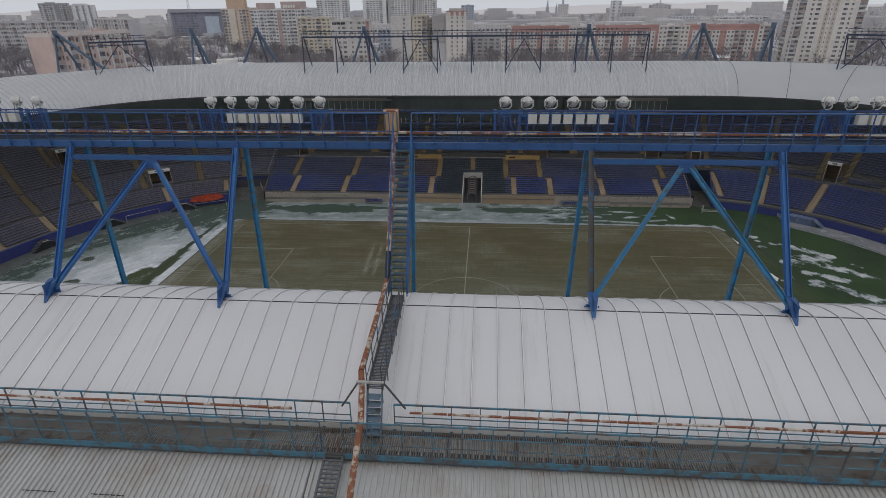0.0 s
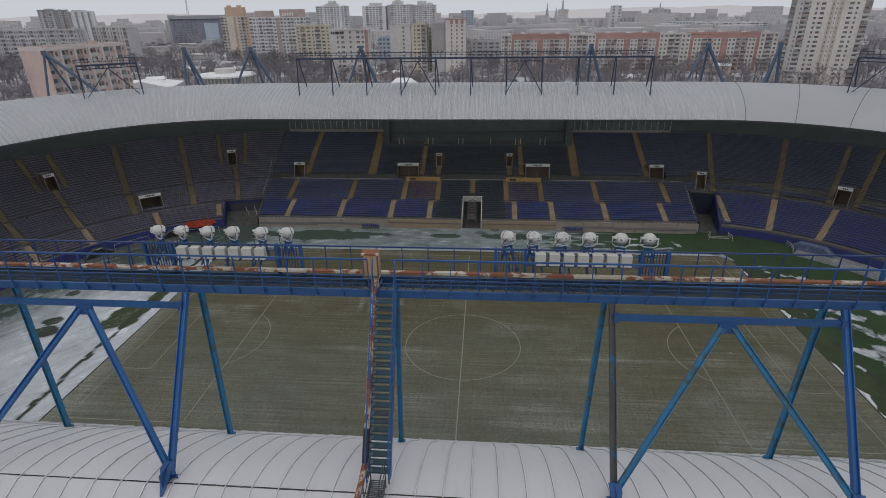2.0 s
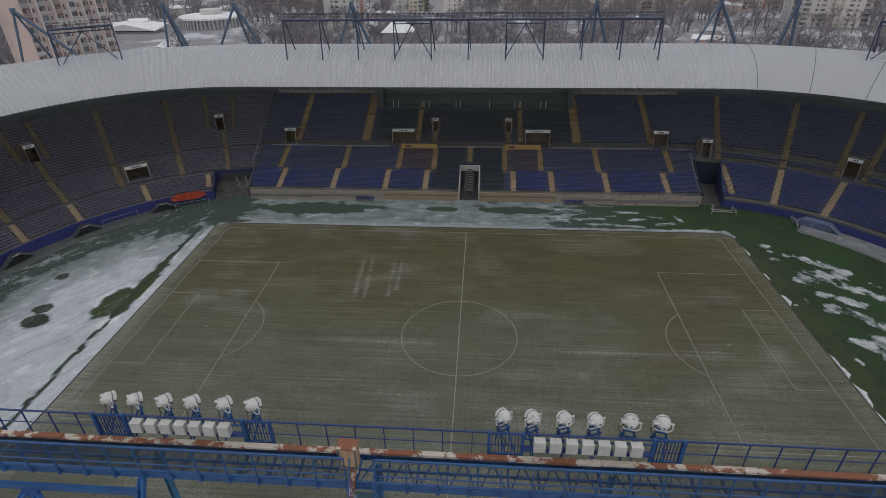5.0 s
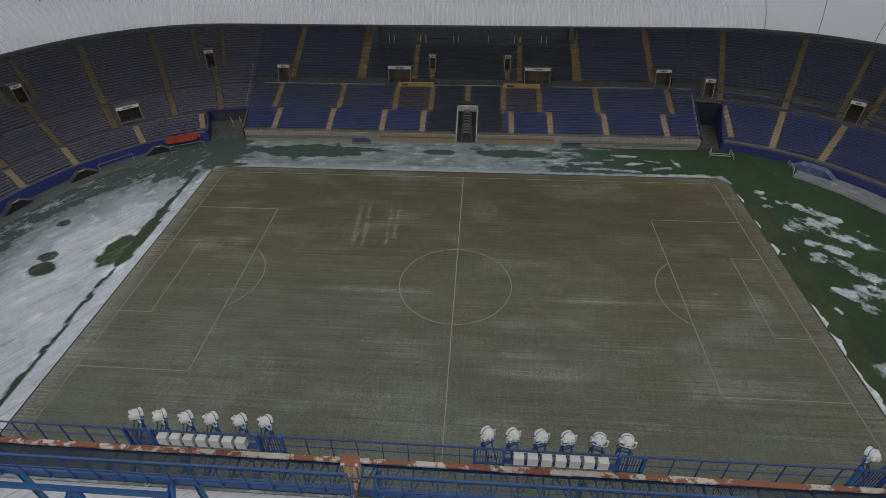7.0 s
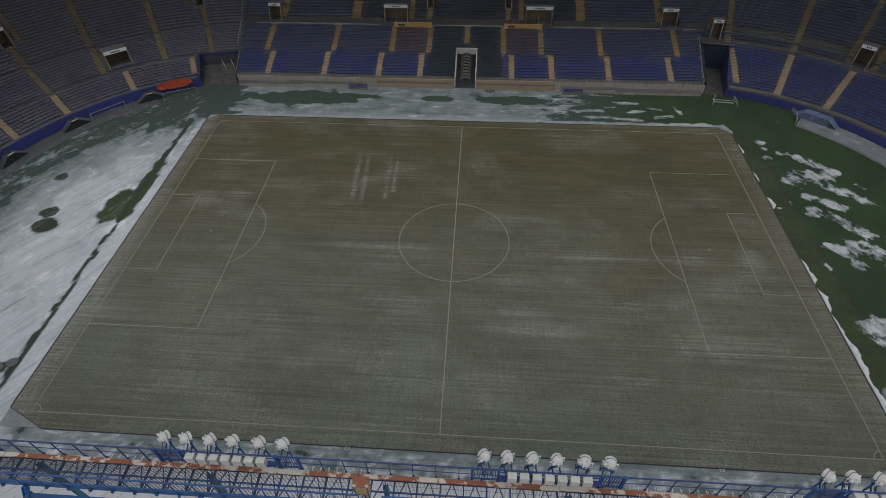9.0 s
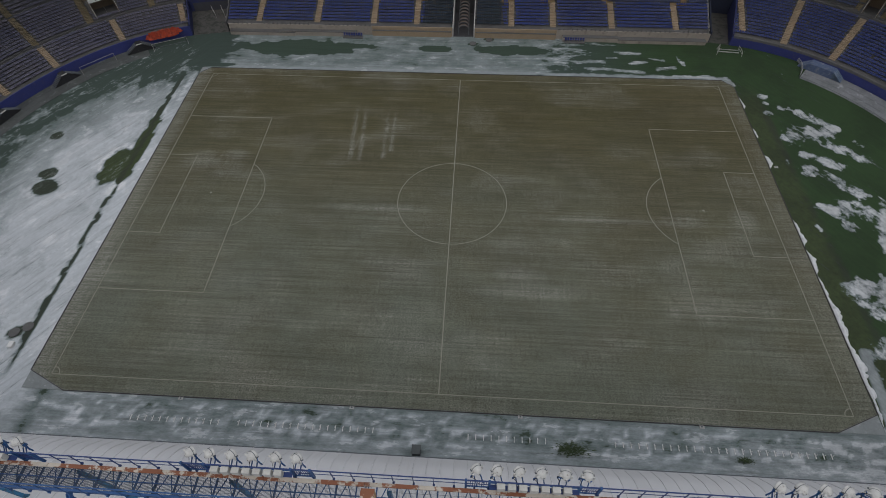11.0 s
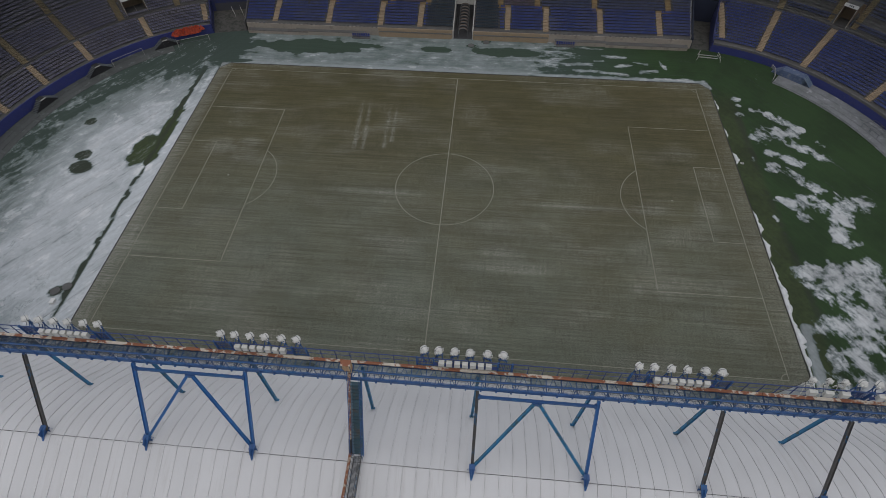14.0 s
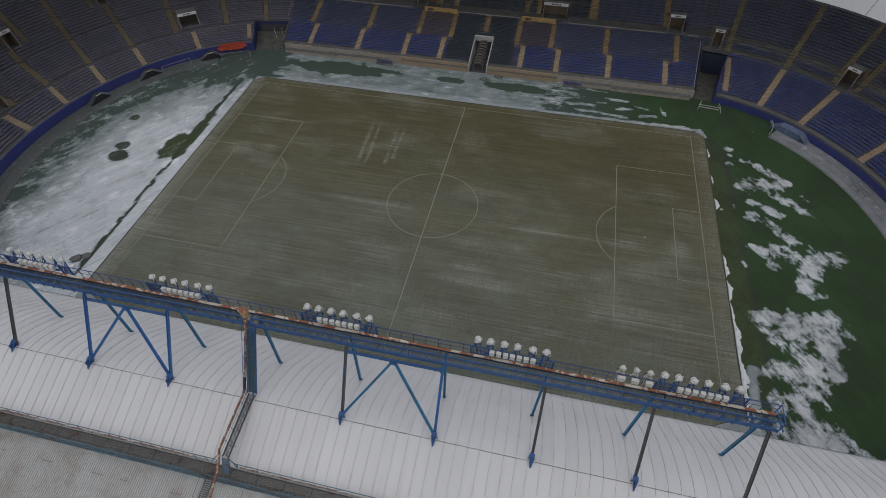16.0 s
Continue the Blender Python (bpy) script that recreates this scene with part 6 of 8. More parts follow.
for x0, x1 in ((-0.55, -1.15), (0.28, 1.0)):
    part("stay", Shape().beam((x0, -5.1, -0.43), (x1, -5.25, -1.35), 0.05, 0.05), WORN, ww)
steps_ = thing("roof_steps", (-0.5, -64.5, 33.7), "short flight of blue steel steps down to the catwalk", "stairs")
for k in range(6):
    part("tread", Shape().box(-0.21, 0.21, -0.13, 0.13, -0.02, 0.02), FADEDBLUE, steps_, at=(0, -0.1 - 0.1 * k, -0.22 * k - 0.1))
for sx in (-0.24, 0.24):
    part("stringer", Shape().beam((sx, 0, 0.05), (sx, -0.62, -1.4), 0.03, 0.2), FADEDBLUE, steps_)

pipe_ = thing("cable_conduit", (-0.9, -56.3, 40.6), "rusty cream conduit pipe beside the stairs", "pipe")
path = [Vector(p) for p in ((0.1, 0.1, 0.0), (0.05, -0.15, -0.5), (0.05, -3.2, -5.2), (0.02, -3.7, -5.45), (-0.08, -7.9, -6.25), (0.0, -8.35, -6.7), (0.1, -9.2, -7.3), (0.25, -12.5, -8.5), (0.6, -18.0, -10.2))]
conduit = Shape().pipe(path, 0.1, 10)
for p, q in zip(path[1:], path[2:]):
    n = max(1, int((q - p).length / 1.1))
    for k in range(n):
        c = p + (q - p) * ((k + 0.5) / n)
        d = (q - p).normalized() * 0.05
        conduit.tube(c - d, c + d, 0.105, 10)
part("pipe_run", conduit, RUSTY, pipe_)
part("sleeve", Shape().tube(path[1] + (path[2] - path[1]) * 0.80, path[2], 0.112, 10), BLACK, pipe_, "black sleeve")

# ---- catwalk along the gutter ----
cat = thing("gutter_catwalk", (0, -65.3, 32.3), "blue and rusty steel catwalk with handrails along the gutter", "catwalk")
CX0, CX1 = -30.0, 30.0
gr = Shape()
x = CX0
while x < CX1:
    gr.box(x, x + 0.03, -0.55, 0.55, -0.02, 0.02)
    x += 0.075
part("deck_grating", gr, surface("rusting_grating", (0.17, 0.165, 0.155), rough=0.7, big=1.0, fine=10, stain=(0.09, 0.06, 0.04), stain_lo=0.5, stain_hi=0.62), cat, "rusting bar grating", kind="stuff")
for a, b in ((CX0, -2.0), (-1.3, CX1)):
    railing(cat, a, b, -0.6, 0, 1.35, (0.45, 0.9), CATWALK, 0.95, -0.04, 0.018, 0.045)
    part("toe_board", Shape().box(a, b, -0.63, -0.6, -0.16, 0.04), CATWALK, cat, "peeling teal toe board")
for a, b in ((CX0, -1.35), (0.15, CX1)):
    railing(cat, a, b, 0.6, 0, 1.05, (0.3, 0.55), CATWALK, 0.95, 0.04, 0.02, 0.045)
x = CX0
rng = random.Random(8)
while x < CX1:
    w = rng.uniform(1.0, 2.4)
    if not (x < 0.1 and x + w > -1.3):
        part("cable_duct", Shape().box(x, x + w - 0.03, 0.52, 0.58, 0.76 + rng.uniform(-0.02, 0.02), 0.83), RUST, cat, "rusty cable duct")
    x += w
part("edge_beam", Shape().box(CX0, CX1, 0.5, 0.6, -0.25, -0.02).box(CX0, CX1, -0.6, -0.5, -0.25, -0.02), WORN, cat)
bracket = Shape().beam((0, 0.55, -0.2), (0, -0.6, -0.2), 0.06, 0.08).beam((0, -0.55, -0.2), (0, 0.2, -0.8), 0.05, 0.05).mesh("bracket", WORN)
for k in range(27):
    part("bracket", bracket, WORN, cat, at=(CX0 + 0.5 + k * 2.25, 0, 0))
lad = thing("roof_ladder", (-1.68, -65.9, 32.25), "dark steel duckboard ladder lying on the corrugated roof", "ladder")
for sx in (-0.3, 0.3):
    part("rail", Shape().beam((sx, 0, -0.1), (sx + 0.3, -12, -2.55), 0.06, 0.1), STEEL, lad)
rung_mesh = Shape().box(-0.3, 0.3, -0.03, 0.03, 0, 0.04).mesh("rung", STEEL)
for k in range(80):
    p = Vector((0.3 * k / 80, -12 * k / 80, -0.08 - 2.45 * k / 80))
    part("rung", rung_mesh, STEEL, lad, at=tuple(p))
part("handrail", Shape().pipe([(-0.36, 0.0, 0.85), (-0.1, -10.5, -1.35)], 0.02, 6), WORN, lad)
for k in range(6):
    part("post", Shape().tube((-0.36 + 0.05 * k, -2.0 * k, -0.1 - 0.42 * k), (-0.36 + 0.05 * k, -2.0 * k, 0.85 - 0.42 * k), 0.02, 6), WORN, lad)

# ---- gantries and masts on the far roof ----
def far_gantry(p, q, legs, vees, z_top, label, foot=(-1.4, -8.9), lamp=1.0):
    p, q = Vector(p), Vector(q)
    mid, L = (p + q) / 2, (q - p).length
    ang = math.degrees(math.atan2((q - p).y, (q - p).x))
    ob = thing("far_gantry", (mid.x, mid.y, z_top), label, "gantry", "far gantries", ang)
    part("truss", Shape().box(-L / 2, L / 2, -0.7, -0.55, -0.35, 0).box(-L / 2, L / 2, 0.55, 0.7, -0.35, 0).box(-L / 2, L / 2, -0.6, 0.6, -0.1, 0), FARNAVY, ob)
    railing(ob, -L / 2, L / 2, -0.7, 0, 1.1, (0.55,), FARNAVY, 1.2, 0, 0.035, 0.08)
    railing(ob, -L / 2, L / 2, 0.7, 0, 1.1, (0.55,), FARNAVY, 1.2, 0, 0.035, 0.08)
    for k in range(legs):
        x = -L / 2 + L * k / (legs - 1)
        part("leg", Shape().beam((x, -0.6, -0.2), (x, *foot), 0.24, 0.24, (1, 0, 0)), FARNAVY, ob)
        part("rear_leg", Shape().beam((x, 0.6, -0.2), (x + 0.4, 4.2, -7.6), 0.22, 0.22, (1, 0, 0)), FARNAVY, ob)
    for k in vees:
        xa, xb = -L / 2 + L * k / (legs - 1), -L / 2 + L * (k + 1) / (legs - 1)
        for xf in (xa, xb):
            part("vee_brace", Shape().beam((xf, -1.3, -8.0), ((xa + xb) / 2, -0.6, -0.9), 0.2, 0.2, (1, 0, 0)), FARNAVY, ob)
        part("tie_beam", Shape().box(xa, xb, -0.8, -0.6, -1.0, -0.8), FARNAVY, ob)
    lamps = Shape()
    for c in range(max(1, int(L / 13.5))):
        for i in range(6):
            x = -L / 2 + 3 + c * 13.5 + i
            lamps.turned([(0.05 * lamp, 0.2 * lamp), (0.2 * lamp, 0.15 * lamp), (0.26 * lamp, -0.15 * lamp)], Matrix.Translation((x, -1.0, 1.2)) @ Matrix.Rotation(radians(-70), 4, "X"), 8)
    part("lamp_row", lamps, LAMPWHITE if lamp > 1 else STEEL, ob, "row of small floodlight heads", kind="stuff")


far_gantry((-42.4, 61.0, 0), (41.0, 61.0, 0), 11, (3, 6), 38.9, "dark blue lighting gantry along the far roof")
far_gantry((-90.3, 49.6, 0), (-80.6, 57.0, 0), 2, (0,), 38.6, "dark blue lighting gantry on the roof's corner", (-2.9, -11.6), 1.5)
far_gantry((82.6, 56.0, 0), (92.0, 48.5, 0), 2, (0,), 38.8, "dark blue lighting gantry on the roof's corner", (-2.9, -11.6), 1.5)
for x, y, w0, w1 in ((-114.6, 71, -0.6, 14.0), (-80.6, 80, -0.3, 4.2), (-61.6, 80, -6.4, 6.2), (-31.0, 80, -5.0, 5.0), (30.2, 80, -5.0, 5.0), (59.8, 80, -6.8, 8.2), (77.7, 80, -4.4, 2.2)):
    ob = thing("roof_mast", (x, y, 29.0), "blue steel tripod mast standing behind the roof", "mast", "roof masts")
    for dx, dy, rr in ((w0, -2.5, 0.3), (w1, 2.0, 0.42), (w1 * 0.15, 5.0, 0.3)):
        part("leg", Shape().tube((dx, dy, -2.0), (0, 0, 11.0), rr, 8), MAST, ob)
    part("head", Shape().box(-0.45, 0.45, -0.45, 0.45, 10.4, 11.5).box(-0.6, 0.6, -0.1, 0.1, 10.0, 10.6), MAST, ob)

# ---- things on the infield and along the wall ----
path_mat = surface("grey_paving", (0.205, 0.21, 0.225), dark=(0.105, 0.115, 0.115), rough=0.85, big=0.35, fine=3, stain=(0.33, 0.335, 0.35), stain_lo=0.56, stain_hi=0.68, stain_scale=0.5)
dark_path = surface("wet_dark_paving", (0.085, 0.09, 0.088), dark=(0.05, 0.055, 0.052), rough=0.6, big=0.3, fine=2, stain=(0.20, 0.21, 0.21), stain_lo=0.56, stain_hi=0.72, stain_scale=0.5)


def perimeter(name, s0, s1, d0, d1, material, label, slab=1.05):
    ob = tagged(new(name), label, "path", kind="structure")
    n = int((s1 - s0) / slab)
    for row in range(3):
        sh = Shape()
        for i in range(n):
            a, b = s0 + i * slab, s0 + (i + 0.985) * slab
            e0, e1 = d0 + (d1 - d0) * row / 3, d0 + (d1 - d0) * (row + 0.97) / 3
            z = 0.05 + 0.02 * ((i * 7 + row * 3) % 5) / 5
            p, q, r, t = spot(a, e0, z), spot(b, e0, z), spot(b, e1, z), spot(a, e1, z)
            dn = Vector((0, 0, -0.15))
            sh.add([p, q, r, t, p + dn, q + dn, r + dn, t + dn], [(0, 1, 2, 3), (4, 5, 1, 0), (5, 6, 2, 1), (7, 4, 0, 3)])
        part("paving_row", sh, material, ob, kind="stuff")


perimeter("perimeter_path", 124.6, 190.0, -5.9, -0.1, path_mat, "grey concrete slab path along the end wall")
perimeter("perimeter_path_left", 388.0, 470.0, -4.6, -0.1, dark_path, "dark wet slab path along the end wall")
fence = thing("low_fence", spot(150, -6.0, 0.05), "low grey railing at the edge of the slab path", "fence")
for k in range(34):
    a, b = spot(124.6 + k * 1.9, -6.0) - spot(150, -6.0), spot(124.6 + (k + 1) * 1.9, -6.0) - spot(150, -6.0)
    part("fence_panel", Shape().beam(a + Vector((0, 0, 0.35)), b + Vector((0, 0, 0.35)), 0.04, 0.05).beam(a, a + Vector((0, 0, 0.35)), 0.06, 0.06, (0, 1, 0)), STEEL, fence)
barrier = thing("path_barrier", spot(124.2, -3.0, 0.0), "pale curved barrier across the end of the slab path", "barrier")
bend = [spot(122.2 + 2.2 * math.sin(radians(18 * k)) ** 0.7, -0.3 - 1.1 * k, 0.0) - spot(124.2, -3.0, 0.0) for k in range(6)]
for a, b in zip(bend, bend[1:]):
    up = Vector((0, 0, 0.9))
    part("panel", Shape().beam(a + up * 0.45, b + up * 0.45, 0.06, 0.5), path_mat, barrier)
    part("rail", Shape().tube(a + up, b + up, 0.06, 6), SURROUND, barrier)
    part("post", Shape().tube(a, a + up, 0.06, 6), SURROUND, barrier)
for s0 in (147.4, 149.6):
    ob = thing("path_rack", spot(s0, -2.2, 0.1), "dark steel rack standing on the slab path", "rack", "path racks", heading(s0))
    part("frame", Shape().pipe([Vector(p) for p in ((-0.9, -1.6, 0), (-0.9, -1.6, 0.7), (-0.9, 1.6, 0.7), (-0.9, 1.6, 0))], 0.05, 6), STEEL, ob)
    part("frame", Shape().pipe([Vector(p) for p in ((0.9, -1.6, 0), (0.9, -1.6, 0.7), (0.9, 1.6, 0.7), (0.9, 1.6, 0))], 0.05, 6), STEEL, ob)
    for k in range(4):
        part("bar", Shape().tube((-0.9, -1.5 + k, 0.7), (0.9, -1.5 + k, 0.7), 0.04, 6), STEEL, ob)

rng = random.Random(21)
tarp = Shape()
for k in range(150):
    x, y = rng.uniform(-3.5, 3.5), rng.uniform(-0.55, 0.8)
    top = 2.2 + 0.6 * (1 - (x / 4.4) ** 2) * (1 - (y / 1.3) ** 2) + rng.uniform(-0.25, 0.2)
    low = 1.2 + 0.6 * abs(x / 4.4) ** 2 if y < 0 else 2.0
    a, r = rng.uniform(0, 3.14), rng.uniform(0.25, 0.7)
    dx, dy = r * math.cos(a), 0.6 * r * math.sin(a)
    tarp.add([(x - dx, y - dy, low), (x + dx, y + dy, low), (x + dy, y - dx * 0.5, low), (x, y, top), (x + dx * 0.4, y + dy * 0.3, top - 0.2)],
             [(0, 2, 3), (2, 1, 4), (2, 4, 3), (1, 0, 3), (1, 3, 4)])
ob = single("tarpaulin", tarp, ORANGE, "crumpled orange-red plastic fencing heaped over the blue wall", "tarpaulin", at=tuple(spot(474.5, -0.6)))
ob.rotation_euler = (0, 0, radians(heading(473.9)))


def goal_frame(at, turn, w, label):
    ob = thing("training_goal", at, label, "goal frame", "stored goal frames", turn)
    part("crossbar", Shape().tube((-w / 2, 0, 1.7), (w / 2, 0, 1.7), 0.04, 8), SURROUND, ob)
    for sx in (-1, 1):
        part("upright", Shape().tube((sx * w / 2, 0, 0), (sx * w / 2, 0, 1.7), 0.04, 8), SURROUND, ob)
        part("stay", Shape().tube((sx * w / 2, 0, 1.7), (sx * w / 2, 1.3, 0), 0.04, 8), STEEL, ob)
    part("ground_bar", Shape().tube((-w / 2, 1.3, 0.05), (w / 2, 1.3, 0.05), 0.04, 8), STEEL, ob)


p = spot(459.0, -2.4)
goal_frame((p.x, p.y, 0.1), heading(459.0), 7.3, "white training goal frame stored against the blue wall")
p = spot(475.2, -3.6)
goal_frame((p.x, p.y, 0.0), heading(475.2), 7.3, "white training goal frame before an orange heap")
for s in (451.8, 468.6, 437.5):
    p = spot(s, -1.6)
    ob = thing("wall_steps", (p.x, p.y, 0), "small dark steel steps at the foot of the stand wall", "steps", "wall steps", heading(s))
    for sx in (-1, 1):
        flight = part("flight", Shape().add([(sx * 0.6, -0.5, 0), (sx * 3.0, -0.5, 0), (sx * 0.6, 0.9, 0), (sx * 3.0, 0.9, 0), (sx * 0.6, -0.5, 1.62), (sx * 0.6, 0.9, 1.62)],
                                            [(0, 1, 4), (2, 5, 3), (1, 3, 5, 4), (0, 4, 5, 2)]), BLACK, ob, "dark enclosed stair flight")
        for k in range(8):
            x, z = 0.74 + 0.3 * k, 1.60 - 0.2 * k
            part("tread", Shape().box(min(sx * x, sx * (x + 0.2)), max(sx * x, sx * (x + 0.2)), -0.56, 0.9, z - 0.02, z + 0.05), STEEL, flight)
        part("rail", Shape().tube((sx * 0.6, -0.55, 2.3), (sx * 3.0, -0.55, 0.7), 0.035, 6).tube((sx * 3.0, -0.55, 0.7), (sx * 3.0, -0.55, 0), 0.035, 6), STEEL, ob)
    part("platform", Shape().box(-0.62, 0.62, -0.56, 1.3, 1.56, 1.70).box(-0.58, 0.58, -0.5, 0.9, 0.0, 1.56), BLACK, ob)
    part("landing", Shape().box(-0.62, 0.62, -0.58, -0.2, 1.703, 1.75), SURROUND, ob, "white landing edge")
p = spot(127.4, -1.3)
ob = thing("dugout_steps", (p.x, p.y, 0), "pale blue painted steps and ramp at the end wall", "steps", turn=heading(127.4))
part("ramp", Shape().add([(-4.5, -0.8, 0.05), (4.2, -0.8, 0.05), (-4.5, 1.2, 0.05), (4.2, 1.2, 0.05), (-2.5, -0.8, 1.5), (2.2, -0.8, 1.5), (-2.5, 1.2, 1.5), (2.2, 1.2, 1.5)],
                        [(0, 1, 5, 4), (3, 2, 6, 7), (4, 5, 7, 6), (1, 3, 7, 5), (2, 0, 4, 6)]), surface("faded_blue_concrete", (0.085, 0.12, 0.21), rough=0.8, big=0.5, fine=3, stain=(0.18, 0.20, 0.24), stain_lo=0.5, stain_hi=0.66), ob)
for k in range(7):
    part("step", Shape().box(2.2 + k * 0.28, 2.46 + k * 0.28, -0.8, 1.2, 0.05, 1.4 - k * 0.2), FADEDBLUE, ob)
for x, y, kind in ((-60.7, -28.2, 1), (-59.2, -27.2, 1), (2.2, 47.6, 0), (5.8, 49.2, 0)):
    ob = thing("drain_ring", (x, y, -0.02), "round concrete drain ring sunk in the ice", "drain", "drain rings")
    part("ring", Shape().turned([(0.55, 0.0), (0.75, 0.0), (0.75, 0.12), (0.55, 0.12)], Matrix(), 20), CONCRETE, ob)
    part("cover", Shape().turned([(0.54, 0.02), (0.02, 0.03)], Matrix(), 20), JOINT, ob)
ob = thing("ice_marker_box", (-59.9, -30.2, 0), "small white plastic crate beside the drain", "crate")
part("crate", Shape().box(-0.3, 0.3, -0.4, 0.4, 0, 0.4), WHITE, ob)
part("rim", Shape().box(-0.34, 0.34, -0.44, 0.44, 0.4, 0.46), WHITE, ob)
for k, (x0, x1, y) in enumerate(((-39, -27, -39.2), (-25, -7, -39.15), (4, 14, -39.3), (22, 48, -39.2))):
    ob = thing("board_stands", ((x0 + x1) / 2, y, 0), "row of small white advertising board stands on the ice", "board stands", "board stand rows")
    peg_me = Shape().box(-0.05, 0.05, -0.35, 0.35, 0, 0.06).box(-0.03, 0.03, -0.03, 0.03, 0, 0.5).mesh("stand", WHITE)
    x = x0
    while x < x1:
        part("stand", peg_me, WHITE, ob, at=(x - (x0 + x1) / 2, 0, 0))
        x += 0.95
for x, y in ((-33.5, -36.4), (-11, -36.4), (10.5, -36.4), (33, -36.4), (56.5, 11.0)):
    ob = thing("cable_pit", (x, y, 0.0), "small pale cable pit cover beside the touchline", "pit cover", "cable pits")
    part("cover", Shape().box(-0.3, 0.3, -0.22, 0.22, 0, 0.08), SURROUND, ob)
    part("lug", Shape().box(-0.1, 0.1, -0.08, 0.08, 0.08, 0.13), STEEL, ob)
ob = thing("bin", (-2.2, -41.5, 0), "dark grey wheeled bin on the ice near the bench", "bin")
part("body", Shape().box(-0.5, 0.5, -0.5, 0.5, 0, 1.1), surface("grey_plastic", (0.06, 0.07, 0.07), rough=0.5), ob)
part("lid", Shape().box(-0.55, 0.55, -0.55, 0.55, 1.1, 1.2), surface("grey_lid", (0.08, 0.09, 0.09), rough=0.5), ob)

heap, rng = Shape(), random.Random(9)
for k in range(420):
    x, y = rng.gauss(0, 1.0), rng.gauss(0, 0.38)
    z = max(0.02, 0.55 * (1 - (x / 2.6) ** 2 - (y / 1.2) ** 2)) * rng.random()
    a, l = rng.uniform(0, 6.28), rng.uniform(0.25, 0.6)
    e = Vector((l * math.cos(a), l * 0.6 * math.sin(a), rng.uniform(-0.05, 0.2)))
    o = Vector((-e.y, e.x, 0.05)) * 0.12
    p = Vector((x, y, z))
    heap.add([p - o, p + o, p + e], [(0, 1, 2)])
FIR = surface("fir_green", (0.045, 0.07, 0.025), rough=0.8, big=1.2, fine=9)
for hx, hy, hs in ((16.6, -40.1, 1.0), (37.2, -40.2, 0.5)):
    ob = single("fir_branch_heap", heap, FIR, "heap of dark green fir branches on the ice", "branches", "stuff", at=(hx, hy, 0))
    ob.scale = (hs, hs, hs)

# ---- the city behind ----
def by_island(name, colours, rough, steps_=False):
    """Pieces, each in one of a few colours: single objects in steps, islands of one mesh blended."""
    m, nt, bsdf, pos = start(name, rough)
    ramp = nt.nodes.new("ShaderNodeValToRGB")
    ramp.color_ramp.interpolation = "CONSTANT" if steps_ else "LINEAR"
    el = ramp.color_ramp.elements
    el[0].color, el[1].color = (*colours[0], 1), (*colours[-1], 1)
    el[1].position = 1.0 - 1.0 / len(colours) if steps_ else 1.0
    for k, c in enumerate(colours[1:-1], 1):
        el.new(k / len(colours) if steps_ else k / (len(colours) - 1)).color = (*c, 1)
    if steps_:
        nt.links.new(nt.nodes.new("ShaderNodeObjectInfo").outputs["Random"], ramp.inputs[0])
    else:
        nt.links.new(nt.nodes.new("ShaderNodeNewGeometry").outputs["Random Per Island"], ramp.inputs[0])
    grime = noise_node(nt, pos, 0.3, 4, 0.6)
    nt.links.new(tone(nt, ramp.outputs[0], steps(nt, grime, 0.3, 0.7), 0.86, 1.08), bsdf.inputs["Base Color"])
    return m


# panes kept pale and low in contrast, as haze would leave them
PANE = by_island("far_window_glass", [(0.09, 0.095, 0.11), (0.14, 0.145, 0.16), (0.19, 0.19, 0.20), (0.30, 0.29, 0.28)], 0.3)
BALCONY = by_island("patched_balcony_fronts", [(0.40, 0.385, 0.38), (0.30, 0.245, 0.225), (0.46, 0.45, 0.44), (0.36, 0.29, 0.265), (0.52, 0.51, 0.50), (0.33, 0.33, 0.345)], 0.8, True)
PINKBALCONY = by_island("pink_balcony_fronts", [(0.44, 0.35, 0.335), (0.38, 0.27, 0.25), (0.46, 0.42, 0.40), (0.35, 0.24, 0.225)], 0.8, True)
WHITEBALCONY = by_island("white_balcony_fronts", [(0.60, 0.595, 0.59), (0.54, 0.53, 0.52), (0.46, 0.45, 0.45), (0.62, 0.615, 0.61)], 0.7, True)


def plaster(name, c, stain=0.78):
    # every city colour is lightened a little to paint in the haze
    c = tuple(min(0.8, k * 1.13) for k in c)
    return surface(name, c, rough=0.9, big=0.03, fine=0.35, stain=tuple(k * stain for k in c), stain_lo=0.52, stain_hi=0.75, stain_scale=0.09, bump=0.1)


BAYS = {"w": 3.0, "W": 4.2, "l": 4.6, "s": 2.2, ".": 2.2, "r": 2.6, "R": 4.0, "f": 1.2}


